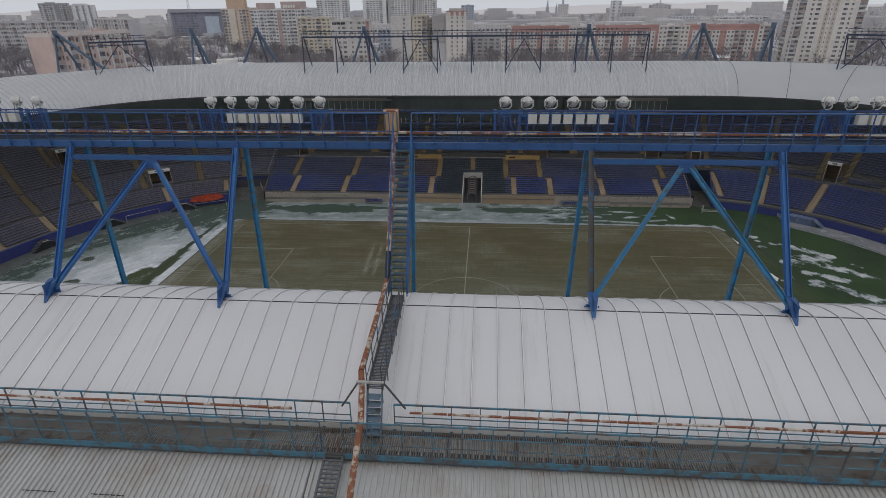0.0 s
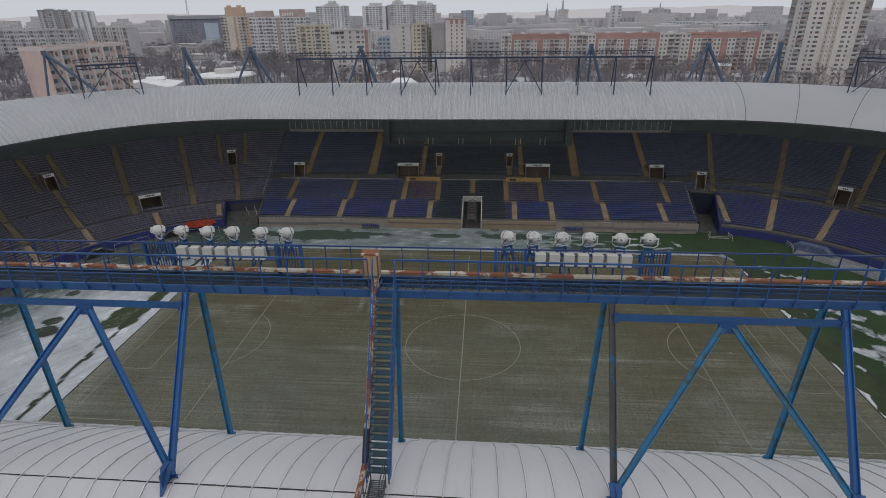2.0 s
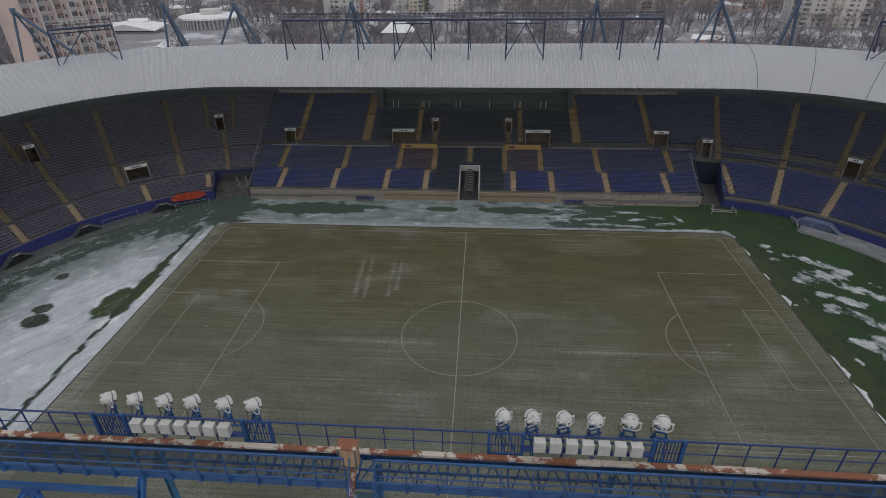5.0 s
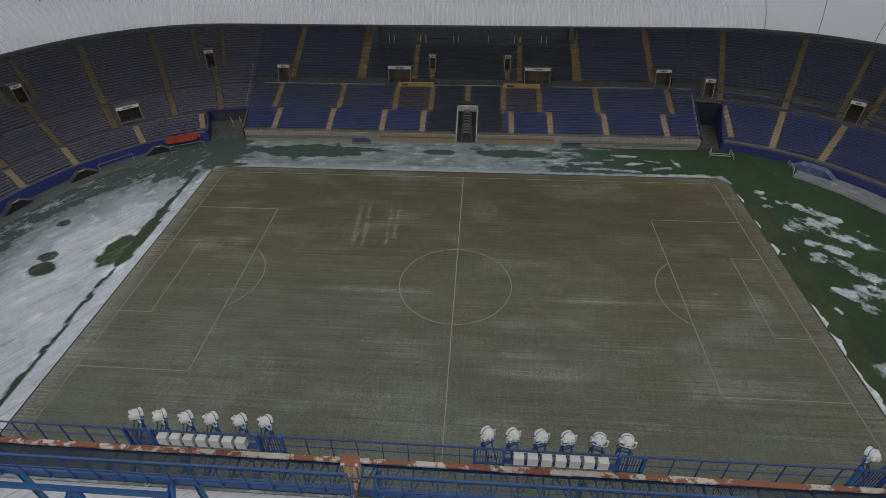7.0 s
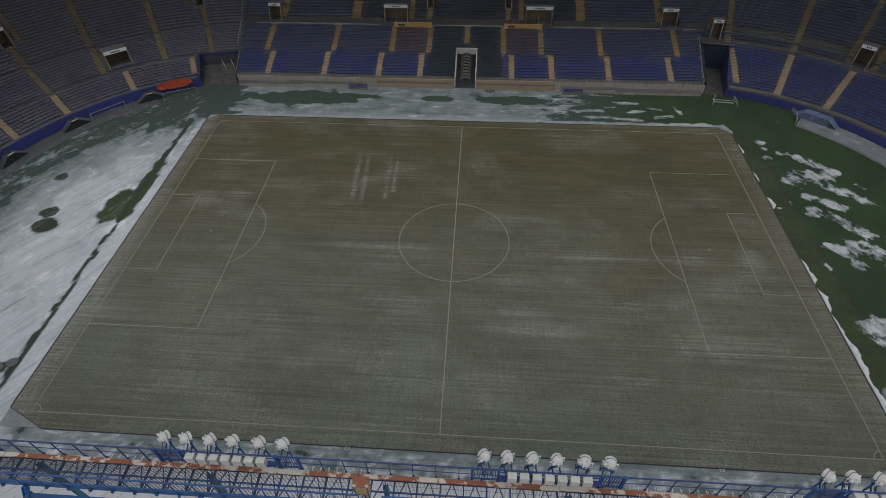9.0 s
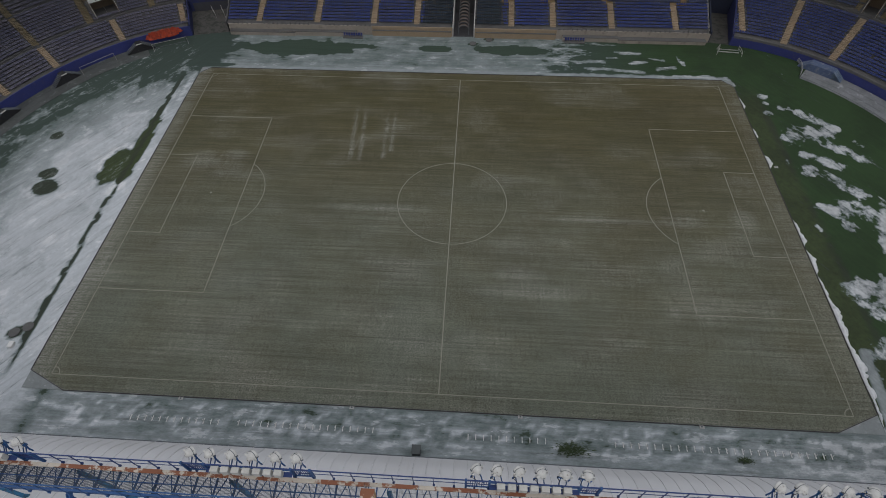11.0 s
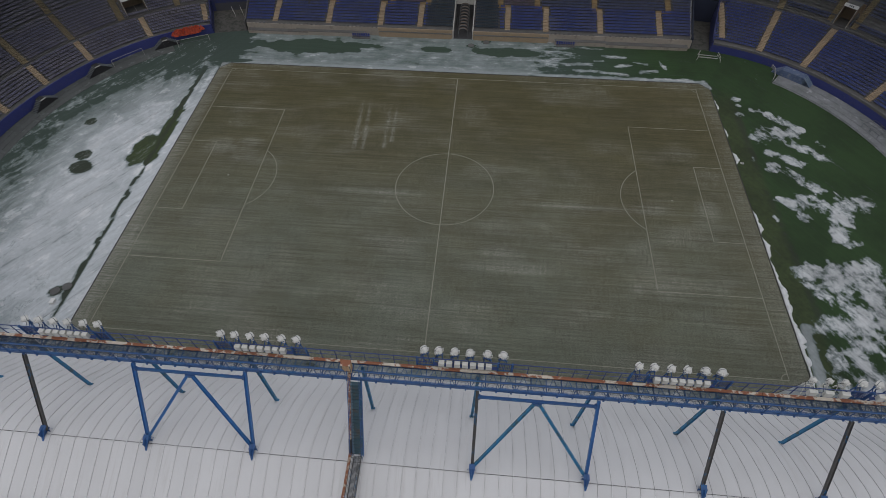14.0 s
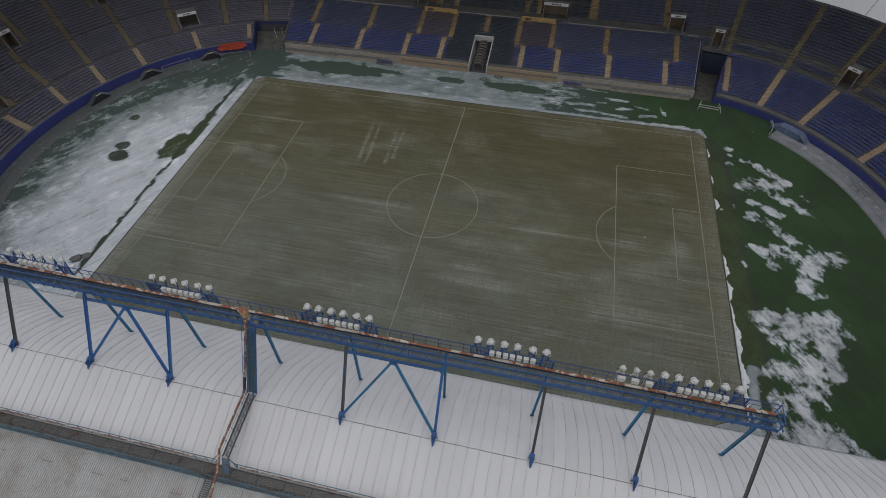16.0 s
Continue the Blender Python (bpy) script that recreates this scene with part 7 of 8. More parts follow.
def building(name, label, x, y, w, depth, h, floors, pattern, wall, turn=0.0, side=".w.w.", accent=None, balcony=None, base=-4.0, cap=None, group="city blocks", parapet=0.8, crowns=(), blank_top=False):
    """A block of flats, bay by bay: w, W windows; l loggias with patched fronts; s stair slits; r, R accent wall; f a proud fin; . plain wall."""
    ob = thing(name, (x, y, base), label, "building", group, turn)
    fh = h / floors
    body, acc, panes, balconies, fins = Shape(), Shape(), Shape(), [], []
    rnd = random.Random(int(abs(x) * 13 + y))
    sides = [((-w / 2, 0), (1, 0), w, pattern), ((-w / 2, depth), (0, -1), depth, side), ((w / 2, 0), (0, 1), depth, side)]
    for (ox, oy), (tx, ty), length, bays in sides:
        k = length / sum(BAYS[c] for c in bays)
        nx, ny = ty, -tx

        def at(u, v, inset=0.0):
            return (ox + tx * u - nx * inset, oy + ty * u - ny * inset, v)

        def quad(sh, u0, u1, v0, v1, inset=0.0):
            sh.add([at(u0, v0, inset), at(u1, v0, inset), at(u1, v1, inset), at(u0, v1, inset)], [(0, 1, 2, 3)])

        u = 0.0
        for c in bays:
            u0, u1 = u, u + BAYS[c] * k
            u, bw = u1, BAYS[c] * k
            tgt = acc if c in "rR" and accent else body
            if c in ".f":
                quad(tgt, u0, u1, 0, h)
                if c == "f":
                    a, b = at(u0, 0, -0.7), at(u1, 0, 0.0)
                    fins.append(Shape().box(min(a[0], b[0]), max(a[0], b[0]), min(a[1], b[1]), max(a[1], b[1]), 0, h + 0.6))
                continue
            for f in range(floors):
                v0, v1 = f * fh, (f + 1) * fh
                if blank_top and f == floors - 1:
                    quad(acc if accent else body, u0, u1, v0, v1)
                    continue
                lo, hi, m, deep = {"w": (0.3, 0.22, 0.27, 0.25), "W": (0.3, 0.22, 0.2, 0.25), "l": (0.04, 0.1, 0.05, 1.0), "s": (0.36, 0.3, 0.34, 0.2), "r": (0.3, 0.3, 0.36, 0.2), "R": (0.3, 0.24, 0.26, 0.25)}[c]
                a0, a1, c0, c1 = u0 + bw * m, u1 - bw * m, v0 + fh * lo, v1 - fh * hi
                tgt.add([at(u0, v0), at(u1, v0), at(u1, v1), at(u0, v1), at(a0, c0), at(a1, c0), at(a1, c1), at(a0, c1),
                         at(a0, c0, deep), at(a1, c0, deep), at(a1, c1, deep), at(a0, c1, deep)],
                        [(0, 1, 5, 4), (1, 2, 6, 5), (2, 3, 7, 6), (3, 0, 4, 7), (4, 5, 9, 8), (5, 6, 10, 9), (6, 7, 11, 10), (7, 4, 8, 11)])
                if c == "l":
                    quad(body, a0, a1, c0, c1, deep - 0.02)
                    quad(panes, a0 + bw * 0.12, a1 - bw * 0.25, c0 + 0.1, c1 - fh * 0.12, deep - 0.05)
                    p, q = at(a0, c0, -0.25), at(a1, c0, 0.05)
                    balconies.append(Shape().box(min(p[0], q[0]), max(p[0], q[0]), min(p[1], q[1]), max(p[1], q[1]), v0 - 0.05, v0 + fh * 0.40))
                    if rnd.random() < 0.55:
                        mid = (a0 + a1) / 2
                        quad(panes, a0, mid - 0.06, v0 + fh * 0.42, c1, -0.05)
                        quad(panes, mid + 0.06, a1, v0 + fh * 0.42, c1, -0.05)
                else:
                    mid = a0 + (a1 - a0) * (0.5 if c in "wr" else 0.62)
                    quad(panes, a0, mid - 0.05, c0, c1, deep - 0.03)
                    quad(panes, mid + 0.05, a1, c0, c1, deep - 0.03)
    body.add([(-w / 2, 0, h), (w / 2, 0, h), (w / 2, depth, h), (-w / 2, depth, h)], [(0, 1, 2, 3)])
    body.add([(w / 2, depth, 0), (-w / 2, depth, 0), (-w / 2, depth, h), (w / 2, depth, h)], [(0, 1, 2, 3)])
    part("wall", body, wall, ob)
    for nm, sh, mat, lab in (("accent_wall", acc, accent, "coloured facade strips"), ("window_panes", panes, PANE, "")):
        if sh.v:
            part(nm, sh, mat, ob, lab, kind="stuff")
    for sh in balconies:
        part("balcony", sh, balcony or BALCONY, ob)
    for sh in fins:
        part("fin", sh, cap or wall, ob, "pale upright fin")
    par = Shape()
    for x0, x1, y0, y1 in ((-w / 2 - 0.2, w / 2 + 0.2, -0.3, 0.1), (-w / 2 - 0.2, w / 2 + 0.2, depth - 0.1, depth + 0.2), (-w / 2 - 0.2, -w / 2 + 0.1, 0.1, depth - 0.1), (w / 2 - 0.1, w / 2 + 0.2, 0.1, depth - 0.1)):
        par.box(x0, x1, y0, y1, h - 0.1, h + parapet)
    part("parapet", par, cap or wall, ob)
    for x0, x1, up in crowns:
        part("crown", Shape().box(x0, x1, 0.4, depth * 0.8, h, h + up).box(x0 - 0.3, x1 + 0.3, 0.1, depth * 0.8 + 0.3, h + up - 0.6, h + up), wall, ob)
    for k in range(max(1, int(w / 16))):
        hx = -w / 2 + (k + 0.5) * w / max(1, int(w / 16)) + rnd.uniform(-3, 3)
        part("roof_hut", Shape().box(hx - 1.8, hx + 1.8, depth * 0.4, depth * 0.4 + 3.6, h, h + rnd.uniform(1.6, 2.8)).box(hx + 2.6, hx + 3.3, depth * 0.3, depth * 0.3 + 0.7, h, h + 1.8), wall, ob)
        part("aerial", Shape().beam((hx - 3, depth * 0.5, h), (hx - 3, depth * 0.5, h + rnd.uniform(2.5, 4.5)), 0.12, 0.12, (0, 1, 0)), STEEL, ob)
    return ob


def bar_sign(parent, x, z, n, size, material):
    sh = Shape()
    for i in range(n):
        sh.box(x + i * size * 1.25, x + i * size * 1.25 + size * 0.8, -0.5, -0.3, z, z + size * 1.3)
    part("rooftop_sign", sh, material, parent, "row of plain sign bars", kind="stuff")


CREAMW, WHITEW, GREYW, BEIGEW = plaster("cream_plaster", (0.53, 0.505, 0.485)), plaster("white_plaster", (0.60, 0.595, 0.60)), plaster("grey_panel", (0.43, 0.42, 0.43)), plaster("beige_plaster", (0.54, 0.475, 0.42))
PINKW, REDW, ORANGEW, MUSTARD = plaster("pink_panel", (0.50, 0.395, 0.365)), plaster("red_brick_wall", (0.40, 0.245, 0.225)), plaster("orange_plaster", (0.53, 0.385, 0.29)), plaster("mustard_plaster", (0.52, 0.465, 0.375))
DARKGLASS, BLUEGREY, SNOWROOF = plaster("dark_office_glass", (0.23, 0.235, 0.29)), plaster("blue_grey_panel", (0.36, 0.40, 0.46)), plaster("snowy_roof", (0.71, 0.72, 0.74))
DUSTY, PALEBRICK = plaster("dusty_rose", (0.43, 0.34, 0.32)), plaster("pale_pink_beige", (0.57, 0.535, 0.505))

building("apartment_tower", "tall grey apartment slab far behind the roofs", -793, 950, 46, 22, 59, 18, "W.lWl.rrrWlW", GREYW, 30, "W.W", plaster("slate_strip", (0.27, 0.275, 0.29)), cap=plaster("slate_cap", (0.30, 0.31, 0.32)), parapet=2.2, crowns=((-12, 2, 4),))
building("ribbed_tower", "tall white tower with long dark window ribs", -742, 955, 40, 24, 57, 18, "rs.rs.rs.rs.", WHITEW, 30, "W.W", plaster("slate_rib", (0.29, 0.295, 0.31)), crowns=((-14, 8, 3),))
building("panel_block", "long grey nine-storey panel block with balconies", -524, 520, 166, 14, 37.5, 9, "wlwwlwwlw" * 5, GREYW, 3, ".w.w.", parapet=1.0)
ob = building("pink_panel_block", "pink panel block with pale vertical ribs and a plain gable", -186.5, 187.0, 44, 15, 38.6, 10, "lwflwflwflwflwflw", PINKW, 78, ".", None, BALCONY, cap=plaster("pale_rib", (0.56, 0.50, 0.475)), parapet=1.4)
part("blank_gable", Shape().box(-22.14, -21.95, 0.3, 11.5, 0.0, 38.5), plaster("pink_plaster", (0.55, 0.425, 0.385)), ob, "plain pink gable wall")
building("grey_block", "grey panel block with upright fins", -427, 560, 62, 14, 39, 9, "lfwfwflfwfwflfwfwfl", GREYW, -24, ".", None, cap=CREAMW, parapet=1.5)
ob = building("glass_office", "dark blue-grey office block round a glass front", -454, 820, 88, 30, 44, 12, "." + "W" * 6 + "." + "s" * 10 + "..", DARKGLASS, 4, "WWWW", parapet=1.6)
part("glass_front", Shape().box(10, 32, -0.9, -0.3, 4, 38).box(13, 19, -1.1, -0.9, 6, 37), plaster("pale_blue_glass", (0.42, 0.48, 0.55)), ob, "tall pale blue glass front")
part("cornice", Shape().box(-45, 45, -2.4, 0.4, 44, 49), plaster("grey_lilac_panel", (0.31, 0.31, 0.345)), ob, "deep projecting cornice")
building("white_office_wing", "pale tower beside the glass office", -505, 830, 16, 20, 42, 12, "WWWW", WHITEW, 4)
ob = building("orange_tower", "beige and orange apartment tower", -281, 570, 34, 20, 48, 15, "lWr.wr.WlRR", BEIGEW, 8, ".w.W.", ORANGEW, BALCONY, crowns=((12, 16, 1.5),))
part("crown", Shape().box(-11, 9, 2, 14, 48, 58).box(-9, -5, 4, 8, 58, 60).box(2, 6, 4, 8, 58, 60), ORANGEW, ob, "orange stepped crown")
part("lift_shaft", Shape().box(-9.5, -2, -0.6, 0.2, 0, 48.4), plaster("pale_cream", (0.60, 0.545, 0.475)), ob, "pale cream blank strip")
ob = building("white_apartments", "white apartment block with many balconies", -216, 520, 62, 18, 47, 14, "lWwlWllWrrlWllwWl", WHITEW, -8, "WlW", DUSTY, WHITEBALCONY)
part("upper_storey", Shape().box(-24, -10, 2, 16, 47, 54), DUSTY, ob, "dusty rose top storey")
part("upper_storey", Shape().box(4, 26, 2, 16, 47, 55), DUSTY, ob, "dusty rose top storey")
bar_sign(ob, 8, 49.0, 5, 2.2, WHITE)
building("old_school", "long low pale building with a dark roof", -403, 640, 78, 16, 12.5, 3, "w.w" * 10, CREAMW, 0, ".w.", cap=GREYW)
building("mustard_flats", "mustard apartment block with window bands", -172, 500, 34, 14, 39, 12, "wlWwlWw", MUSTARD, 0)
ob = building("sign_block", "cream block with a red corner strip and roof sign", -98, 345, 28, 16, 40, 12, "..wW.w.Wwr", CREAMW, 4, "..w.", REDW, crowns=((2, 9, 2.5),))
bar_sign(ob, -13, 37.4, 6, 1.3, SIGNINK)
building("white_tower", "distant white residential tower with a stepped top", -285, 1000, 58, 22, 60, 18, "lW.WWlWW.Wl", WHITEW, 4, "W.W", GREYW, WHITEBALCONY, crowns=((-12, 12, 5), (-6, 6, 9)))
building("cluster_tower", "pale grey residential tower with a stepped top", -206, 1000, 44, 22, 59, 18, "..lWWWl..", WHITEW, -3, "W.W", GREYW, WHITEBALCONY, crowns=((-8, 12, 6),))
building("cluster_tower", "pale grey residential tower with a stepped top", -158, 1004, 48, 22, 61, 19, "rrlWWWlWrr", WHITEW, -3, "W.W", GREYW, WHITEBALCONY, crowns=((-14, 4, 6), (-9, -2, 9)))
building("cluster_tower", "pale grey residential tower with a stepped top", -113, 1000, 40, 22, 60, 19, "lWrrWlWWl", WHITEW, -3, "W.W", GREYW, WHITEBALCONY, crowns=((-12, 2, 7), (6, 14, 4)))
building("blue_glass_house", "low blue glass building", -104, 560, 26, 18, 25, 6, "WWWWWW", BLUEGREY, 0, "WWW")
building("cream_block", "cream apartment block with a blank gable", -74, 440, 19, 16, 40, 12, "....w..", CREAMW, 0)
building("yellow_block", "yellow apartment block with corner loggias", -58, 440, 14, 18, 41, 13, ".wWl", MUSTARD, 0, "w.w", None, BALCONY)
building("olive_block", "olive-grey block between two towers", -49, 452, 8, 14, 38, 12, "wl", plaster("olive_grey_plaster", (0.42, 0.405, 0.36)))
ob = building("mural_block", "grey block with a plain painted panel on its wall", -40, 446, 14, 14, 42, 12, "......", GREYW, 0)
part("painted_panel", Shape().box(-6, 5, -0.4, -0.32, 19, 41), plaster("faded_mural", (0.34, 0.325, 0.32)), ob, "plain grey painted panel")
building("red_topped_tower", "cream tower with a red top storey", -25, 444, 18, 18, 44.5, 13, "..w.w.w.", PALEBRICK, 0, "w.w", REDW, crowns=((-3, 5, 2.5),), cap=REDW, parapet=0.6, blank_top=True)
building("crane_tower", "slim grey tower far off", -39, 1150, 26, 20, 49, 14, "W.WWW", BLUEGREY)
building("low_mid_block", "low grey-beige block beside the red roofs", 5, 480, 34, 14, 24, 7, "wWwWwW", GREYW)
for k, (x0, x1, red) in enumerate(((16, 25, 0), (25, 76, 1), (76, 99, 0), (99, 154, 1), (154, 180, 0), (180, 238, 1), (238, 253, 0))):
    building("red_panel_block" if red else "cream_panel_block", "nine-storey panel block with red brick strips and balconies" if red else "cream nine-storey panel block with grey balconies",
             (x0 + x1) / 2, 450 - 0.02 * x0, x1 - x0, 13, 30.5, 9, ("rwwllwwr" * 2 if red else ("wwllww" if x1 - x0 > 16 else "wlw")), CREAMW if red else PALEBRICK, -1.0, ".w.w.", REDW if red else None,
             PINKBALCONY if k % 2 else BALCONY, -4, REDW if red else CREAMW, "long panel blocks", 1.4 if red else 0.9, blank_top=bool(red))
ob = building("right_tower", "tall pale tower with a tan centre strip", 240, 348, 42, 24, 76, 25, "l.wW.rsr.Ww.l", PALEBRICK, -8, "l.w", plaster("tan_strip", (0.46, 0.415, 0.365)), BALCONY, crowns=((-5, 6, 5),))
building("grey_side_block", "grey block beside a tall tower", 340, 560, 34, 16, 33, 10, "wWlwWlw", GREYW, -10)
building("clinic_house", "low pale house with a flat snowy roof", 232, 365, 26, 16, 16, 4, "w.ww.ww.w", CREAMW, -6, cap=SNOWROOF)
building("white_mid_block", "long white block behind the red blocks", 396, 900, 108, 16, 27, 8, "lWwlWwlWwlWwlWwl", WHITEW, -5, ".w.", None, WHITEBALCONY, crowns=((-40, -28, 2.5), (8, 20, 2.5), (36, 46, 3)))
building("ribbed_office", "grey ribbed office slab", 356, 980, 66, 18, 27, 7, "sfsf" * 6, BLUEGREY, -4, "s.s", cap=WHITEW)
ob = building("spired_house", "grey block with a small roof spire", 453, 1500, 50, 24, 44, 12, "w.w.w.w.w", GREYW)
part("spire", Shape().box(-8, 8, 4, 20, 44, 49).tube((0, 12, 49), (0, 12, 66), 2.2, 6, False, 0.2), GREYW, ob, "dark roof spire")
building("slim_tower", "slim pale tower on the skyline", 340, 1500, 25, 20, 55, 16, "W.W", WHITEW)
building("terrace_office", "pale stepped office slab far off", 340, 1300, 70, 20, 29, 7, "WWWWWWWW", GREYW)
for x, y, hh in ((210, 2000, 60), (300, 2300, 84), (258, 2150, 46)):
    ob = thing("church_spire", (x, y, -4), "slender church spire far across the city", "spire", "far spires")
    part("tower", Shape().box(-5, 5, -5, 5, 0, hh * 0.55), GREYW, ob)
    part("point", Shape().tube((0, 0, hh * 0.55), (0, 0, hh * 1.15), 5, 8, False, 0.3), BLUEGREY, ob)
ob = thing("lattice_mast", (-640, 1150, -4), "thin pale lattice mast beside the office", "mast")
for sx, sy in ((-1, -1), (1, -1), (0, 1)):
    part("leg", Shape().tube((sx * 4, sy * 4, 0), (0, 0, 92), 0.7, 5), WHITEW, ob)

rd = thing("round_pavilion", (-206, 366, -9.5), "round pale pavilion with columns and a snowy roof", "building")
part("drum", Shape().turned([(21, 0), (21, 12)], Matrix(), 40), CREAMW, rd)
part("roof", Shape().turned([(24, 12), (24, 13.2), (12, 14.2), (0.5, 14.4)], Matrix(), 40), SNOWROOF, rd, "snow-covered flat roof")
part("lantern", Shape().turned([(8, 14), (8, 17.5), (0.5, 18)], Matrix(), 24), CREAMW, rd)
col = Shape().box(-0.5, 0.5, -0.5, 0.5, 0, 12).mesh("column", GREYW)
for k in range(26):
    a = -math.pi * k / 25
    part("column", col, GREYW, rd, at=(23 * math.cos(a), 23 * math.sin(a), 0))
tent = thing("canopy_hall", (-254, 330, -8.0), "pale low hall with a folded snowy canopy roof", "building")
part("hall", Shape().box(-20, 20, 0, 14, 0, 5), GREYW, tent)
part("canopy", Shape().add([(-22, -2, 6), (22, -2, 6), (24, 16, 9), (-24, 16, 9), (0, -3, 10.5), (0, 17, 11)], [(0, 4, 5, 3), (4, 1, 2, 5), (0, 1, 4), (3, 5, 2)]), SNOWROOF, tent)

# low houses and sheds with snow on their roofs
rng = random.Random(44)
for k in range(46):
    x, y = rng.uniform(-420, 480), rng.uniform(235, 640)
    w, dp, hh = rng.uniform(9, 26), rng.uniform(8, 14), rng.uniform(3.5, 8)
    ob = thing("low_house", (x, y, -4), "low house with snow on its roof among trees", "house", "low houses", rng.uniform(-30, 30))
    part("wall", Shape().box(-w / 2, w / 2, 0, dp, 0, hh), (GREYW, CREAMW, PINKW)[k % 3], ob)
    part("roof", Shape().add([(-w / 2 - 0.5, -0.5, hh), (w / 2 + 0.5, -0.5, hh), (w / 2 + 0.5, dp + 0.5, hh), (-w / 2 - 0.5, dp + 0.5, hh), (-w / 2, dp / 2, hh + 2), (w / 2, dp / 2, hh + 2)],
                             [(0, 1, 5, 4), (2, 3, 4, 5), (1, 2, 5), (3, 0, 4)]), SNOWROOF if k % 3 else GREYW, ob)
    part("window", Shape().box(-w / 4 - 0.6, -w / 4 + 0.6, -0.06, 0.02, 1.2, 2.6), PANE, ob)
    part("window", Shape().box(w / 4 - 0.6, w / 4 + 0.6, -0.06, 0.02, 1.2, 2.6), PANE, ob)

# ---- bare winter trees ----
BARK = plaster("winter_bark", (0.17, 0.15, 0.15))
# twig colours lightened and tinted lilac in place of haze
TWIG = by_island("winter_twigs", [(0.16, 0.142, 0.15), (0.23, 0.21, 0.222), (0.31, 0.285, 0.30)], 0.9)


def bare_tree(seed, h, twigs):
    r = random.Random(seed)
    wood, crown = Shape(), Shape()
    wood.tube((0, 0, 0), (r.uniform(-0.2, 0.2), r.uniform(-0.2, 0.2), h * 0.42), 0.28, 6, False, 0.17)
    tips = []
    for k in range(7):
        a, el = k * 0.9 + r.uniform(-0.3, 0.3), radians(r.uniform(35, 75))
        p = Vector((0, 0, h * r.uniform(0.28, 0.44)))
        q = p + Vector((math.cos(a) * math.cos(el), math.sin(a) * math.cos(el), math.sin(el))) * h * r.uniform(0.3, 0.5)
        wood.tube(p, q, 0.11, 5, False, 0.04)
        for j in range(3):
            s = p + (q - p) * r.uniform(0.4, 0.9)
            e = s + Vector((r.uniform(-1, 1), r.uniform(-1, 1), r.uniform(0.3, 1.2))) * h * 0.14
            wood.tube(s, e, 0.05, 4, False, 0.02)
            tips += [(s, e), (s + (e - s) * 0.5, e)]
        tips.append((p + (q - p) * 0.6, q))
    for k in range(twigs):
        s, e = tips[r.randrange(len(tips))]
        b = s + (e - s) * r.uniform(0.3, 1.0)
        t = b + Vector((r.gauss(0, 1), r.gauss(0, 1), r.uniform(0.1, 1.3))) * h * 0.075
        o = Vector((r.gauss(0, 1), r.gauss(0, 1), r.gauss(0, 1))).normalized() * r.uniform(0.03, 0.085)
        crown.add([b - o, b + o, t], [(0, 1, 2)])
    return wood, crown


kinds = [bare_tree(k, 10.0, 420) for k in range(4)]
tree_meshes = [(w.mesh("trunk", BARK), c.mesh("crown", TWIG)) for w, c in kinds]
hall = thing("snowy_hall", (-46, 250, -4), "low hall with a white snow-covered gable roof", "building")
part("wall", Shape().box(-8, 8, 0, 14, 0, 12), GREYW, hall)
part("roof", Shape().add([(-9, -1, 12), (9, -1, 12), (9, 15, 12), (-9, 15, 12), (-4, 7, 16.5), (4, 7, 16.5)], [(0, 1, 5, 4), (2, 3, 4, 5), (1, 2, 5), (3, 0, 4)]), SNOWROOF, hall, "snow-covered hipped roof")
rng = random.Random(77)
for k in range(230):
    x, y = rng.uniform(-400, 420), 205 + 280 * rng.random() ** 1.2
    if abs(x / (y + 75) + 0.467) < 0.058 or abs(x / (y + 75) + 0.6) < 0.06 or (abs(x + 46) < 14 and y < 270):
        continue
    wood, crown = tree_meshes[k % 4]
    ob = thing("bare_tree", (x, y, -4), "leafless winter tree with a fine brown twig crown", "tree", "bare trees", rng.uniform(0, 360))
    s = rng.uniform(0.8, 1.5)
    ob.scale = (s, s, s * rng.uniform(0.9, 1.15))
    part("trunk", wood, BARK, ob)
    part("crown", crown, TWIG, ob)


def woods(name, n, y0, y1, spread, scale, material, label, seed):
    """Far woods: many trees, each with its trunk and limbs, in one mesh."""
    r = random.Random(seed)
    stock = []
    for wood, crown in kinds:
        stock.append((np.array(wood.v + crown.v), [tuple(q) for q in wood.f] + [tuple(i + len(wood.v) for i in q) for q in crown.f[::2]]))
    V, F, count = [], [], 0
    for k in range(n):
        y = y0 + (y1 - y0) * r.random()
        x = r.uniform(-spread, spread) * (y + 70) / (y1 + 70)
        if y < 372 and (abs(x / (y + 75) + 0.467) < 0.058 or abs(x / (y + 75) + 0.6) < 0.06):
            y += 190
        if noise.noise(Vector((x * 0.012, y * 0.012, 4.0))) < -0.18:
            continue
        tv, tf = stock[k % 4]
        a, s = r.uniform(0, 6.28), scale * r.uniform(0.65, 1.4)
        c, d = math.cos(a), math.sin(a)
        v = tv * s * np.array([1.1, 1.1, 1.0])
        V.append(np.stack([v[:, 0] * c - v[:, 1] * d + x, v[:, 0] * d + v[:, 1] * c + y, v[:, 2] - 4], 1))
        F += [tuple(i + count for i in q) for q in tf]
        count += len(tv)
    me = bpy.data.meshes.new(name)
    me.from_pydata(np.concatenate(V).tolist(), [], F)
    me.materials.append(material)
    tagged(new(name, me), label, "trees", kind="stuff")


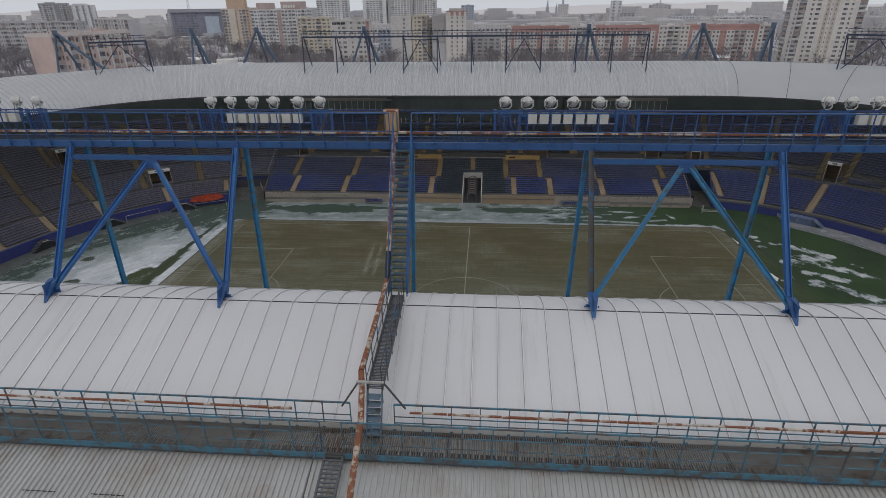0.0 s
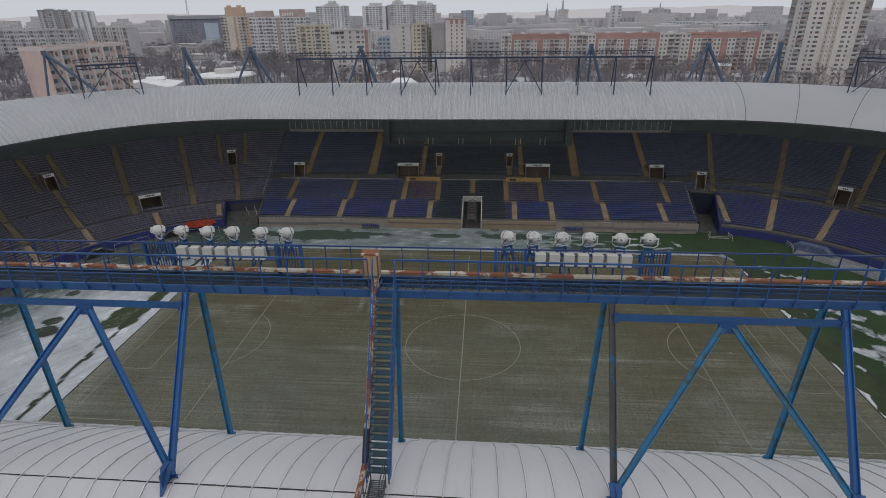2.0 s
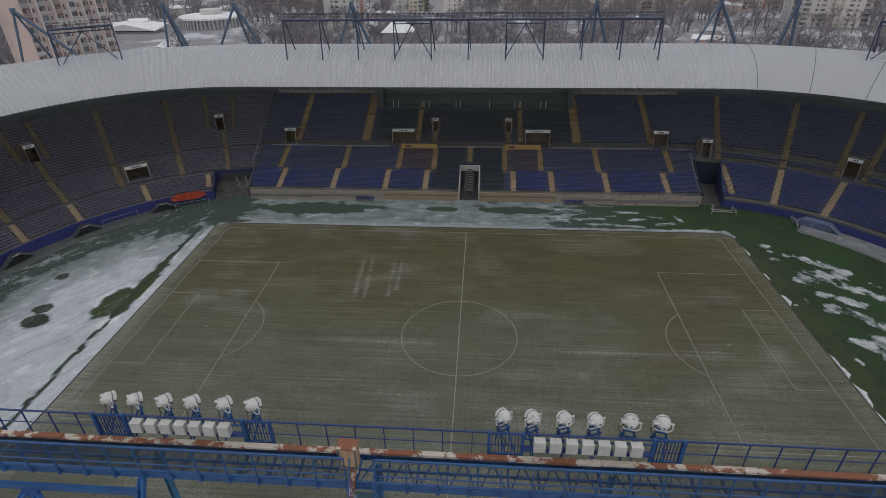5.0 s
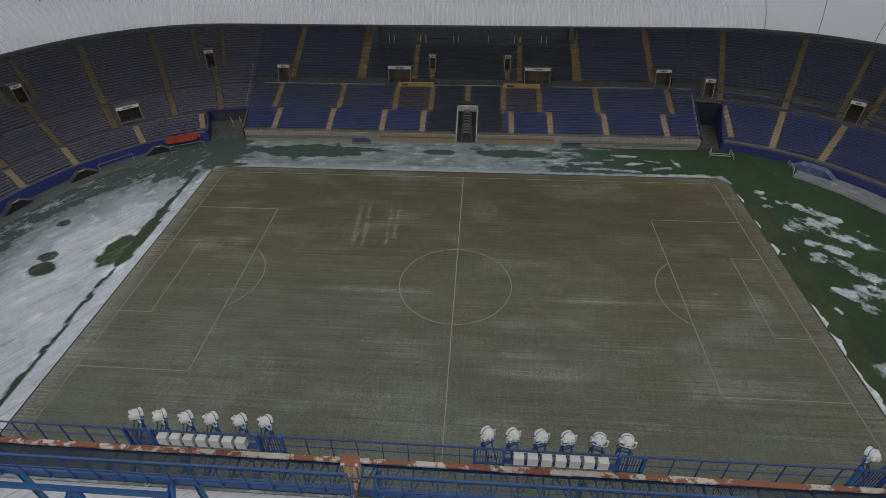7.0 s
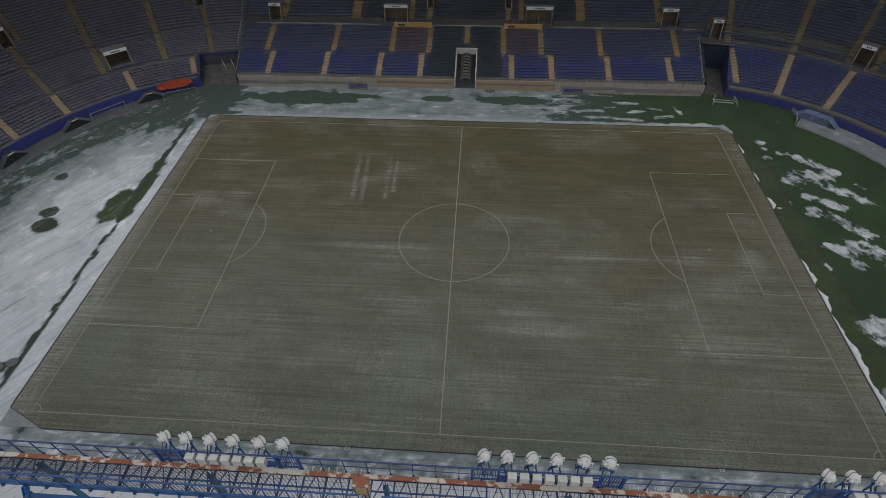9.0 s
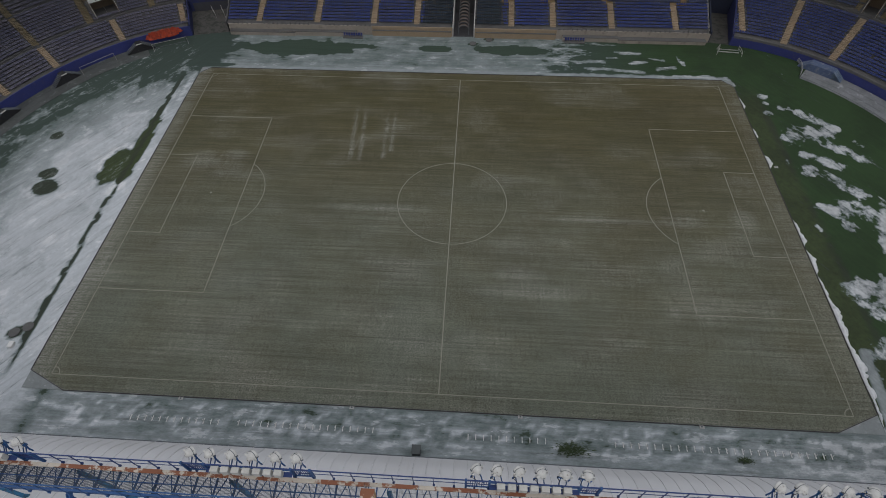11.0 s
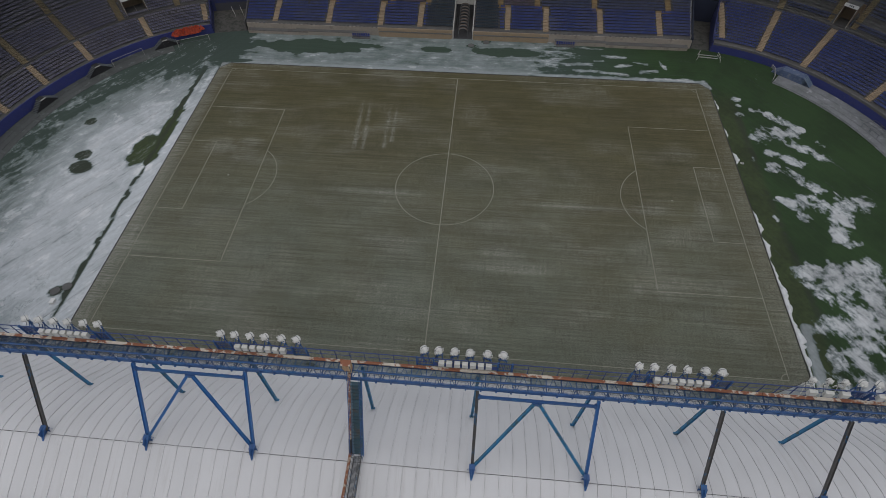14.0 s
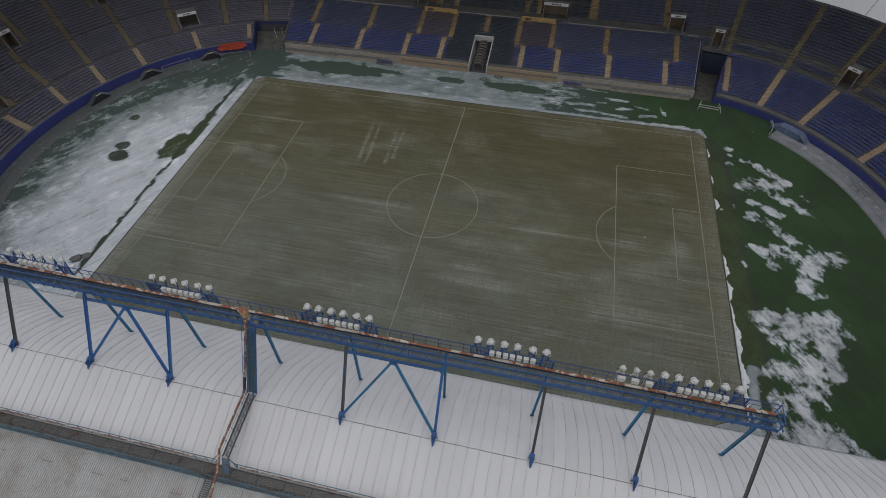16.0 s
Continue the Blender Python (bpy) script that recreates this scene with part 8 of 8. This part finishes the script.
woods("city_woods", 3300, 180, 760, 820, 1.5, TWIG, "brown leafless trees between the city blocks", 5)
# the far woods get a paler twig colour with the haze painted in
woods("distant_woods", 1000, 760, 2200, 1900, 2.0, plaster("haze_grey_twigs", (0.36, 0.345, 0.355)), "woods far across the city, painted pale grey for haze", 6)

# far blocks of the city, too small to tell their windows
rng = random.Random(12)
fb, fw = Shape(), Shape()
for k in range(420):
    y = 700 + 1900 * rng.random() ** 1.1
    x = rng.uniform(-1.0, 1.0) * (y + 70) * 0.95
    w, dp, hh = rng.uniform(15, 70), rng.uniform(12, 20), rng.choice((9, 12, 15, 15, 27, 27, 30, 38, 48)) * rng.uniform(0.8, 1.1)
    if y < 1100:
        hh = min(hh, 26)
    fb.box(x - w / 2, x + w / 2, y, y + dp, -4, hh - 4)
    for f in range(int(hh / 3)):
        for b in range(int(w / 4)):
            if rng.random() < 0.8:
                x0 = x - w / 2 + 4 * b + 1
                fw.add([(x0, y - 0.1, -4 + 3 * f + 1), (x0 + 1.8, y - 0.1, -4 + 3 * f + 1), (x0 + 1.8, y - 0.1, -4 + 3 * f + 2.5), (x0, y - 0.1, -4 + 3 * f + 2.5)], [(0, 1, 2, 3)])
# haze is put into the colours: lilac-grey walls, pale low-contrast panes
far_mat, fnt, fbsdf, fpos = start("far_city_walls", 0.9)
geo = fnt.nodes.new("ShaderNodeNewGeometry")
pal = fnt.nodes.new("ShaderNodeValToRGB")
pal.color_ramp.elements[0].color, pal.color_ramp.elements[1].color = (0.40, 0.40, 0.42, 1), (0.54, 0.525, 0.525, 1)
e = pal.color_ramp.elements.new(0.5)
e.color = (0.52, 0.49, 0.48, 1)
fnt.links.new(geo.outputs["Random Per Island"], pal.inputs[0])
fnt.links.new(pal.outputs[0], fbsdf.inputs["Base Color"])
far_city = single("distant_city", fb, far_mat, "distant city blocks in pale colours with haze painted in", "city", "stuff")
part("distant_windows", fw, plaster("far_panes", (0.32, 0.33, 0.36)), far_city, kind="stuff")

# the haze at the end of the plain: added ring glowing in haze colour
hz, hnt, hbsdf, hpos = start("horizon_haze_glow", 1.0)
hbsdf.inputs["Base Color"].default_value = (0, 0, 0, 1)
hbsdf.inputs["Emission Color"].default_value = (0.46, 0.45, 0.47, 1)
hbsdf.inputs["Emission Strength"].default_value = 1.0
hr = Shape()
r = random.Random(2)
prev = 30
for k in range(180):
    a0, a1 = math.pi * 2 * k / 180, math.pi * 2 * (k + 1) / 180
    h0 = prev
    prev = 30 + 14 * math.sin(k * 0.23) + r.uniform(-5, 5)
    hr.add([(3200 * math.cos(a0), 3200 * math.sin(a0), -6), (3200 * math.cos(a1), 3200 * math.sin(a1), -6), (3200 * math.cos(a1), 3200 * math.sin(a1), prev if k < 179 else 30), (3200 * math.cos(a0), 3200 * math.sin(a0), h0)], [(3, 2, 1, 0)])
single("backdrop", hr, hz, "glowing backdrop ring for the pale hazy hills on the horizon", "backdrop", "structure")
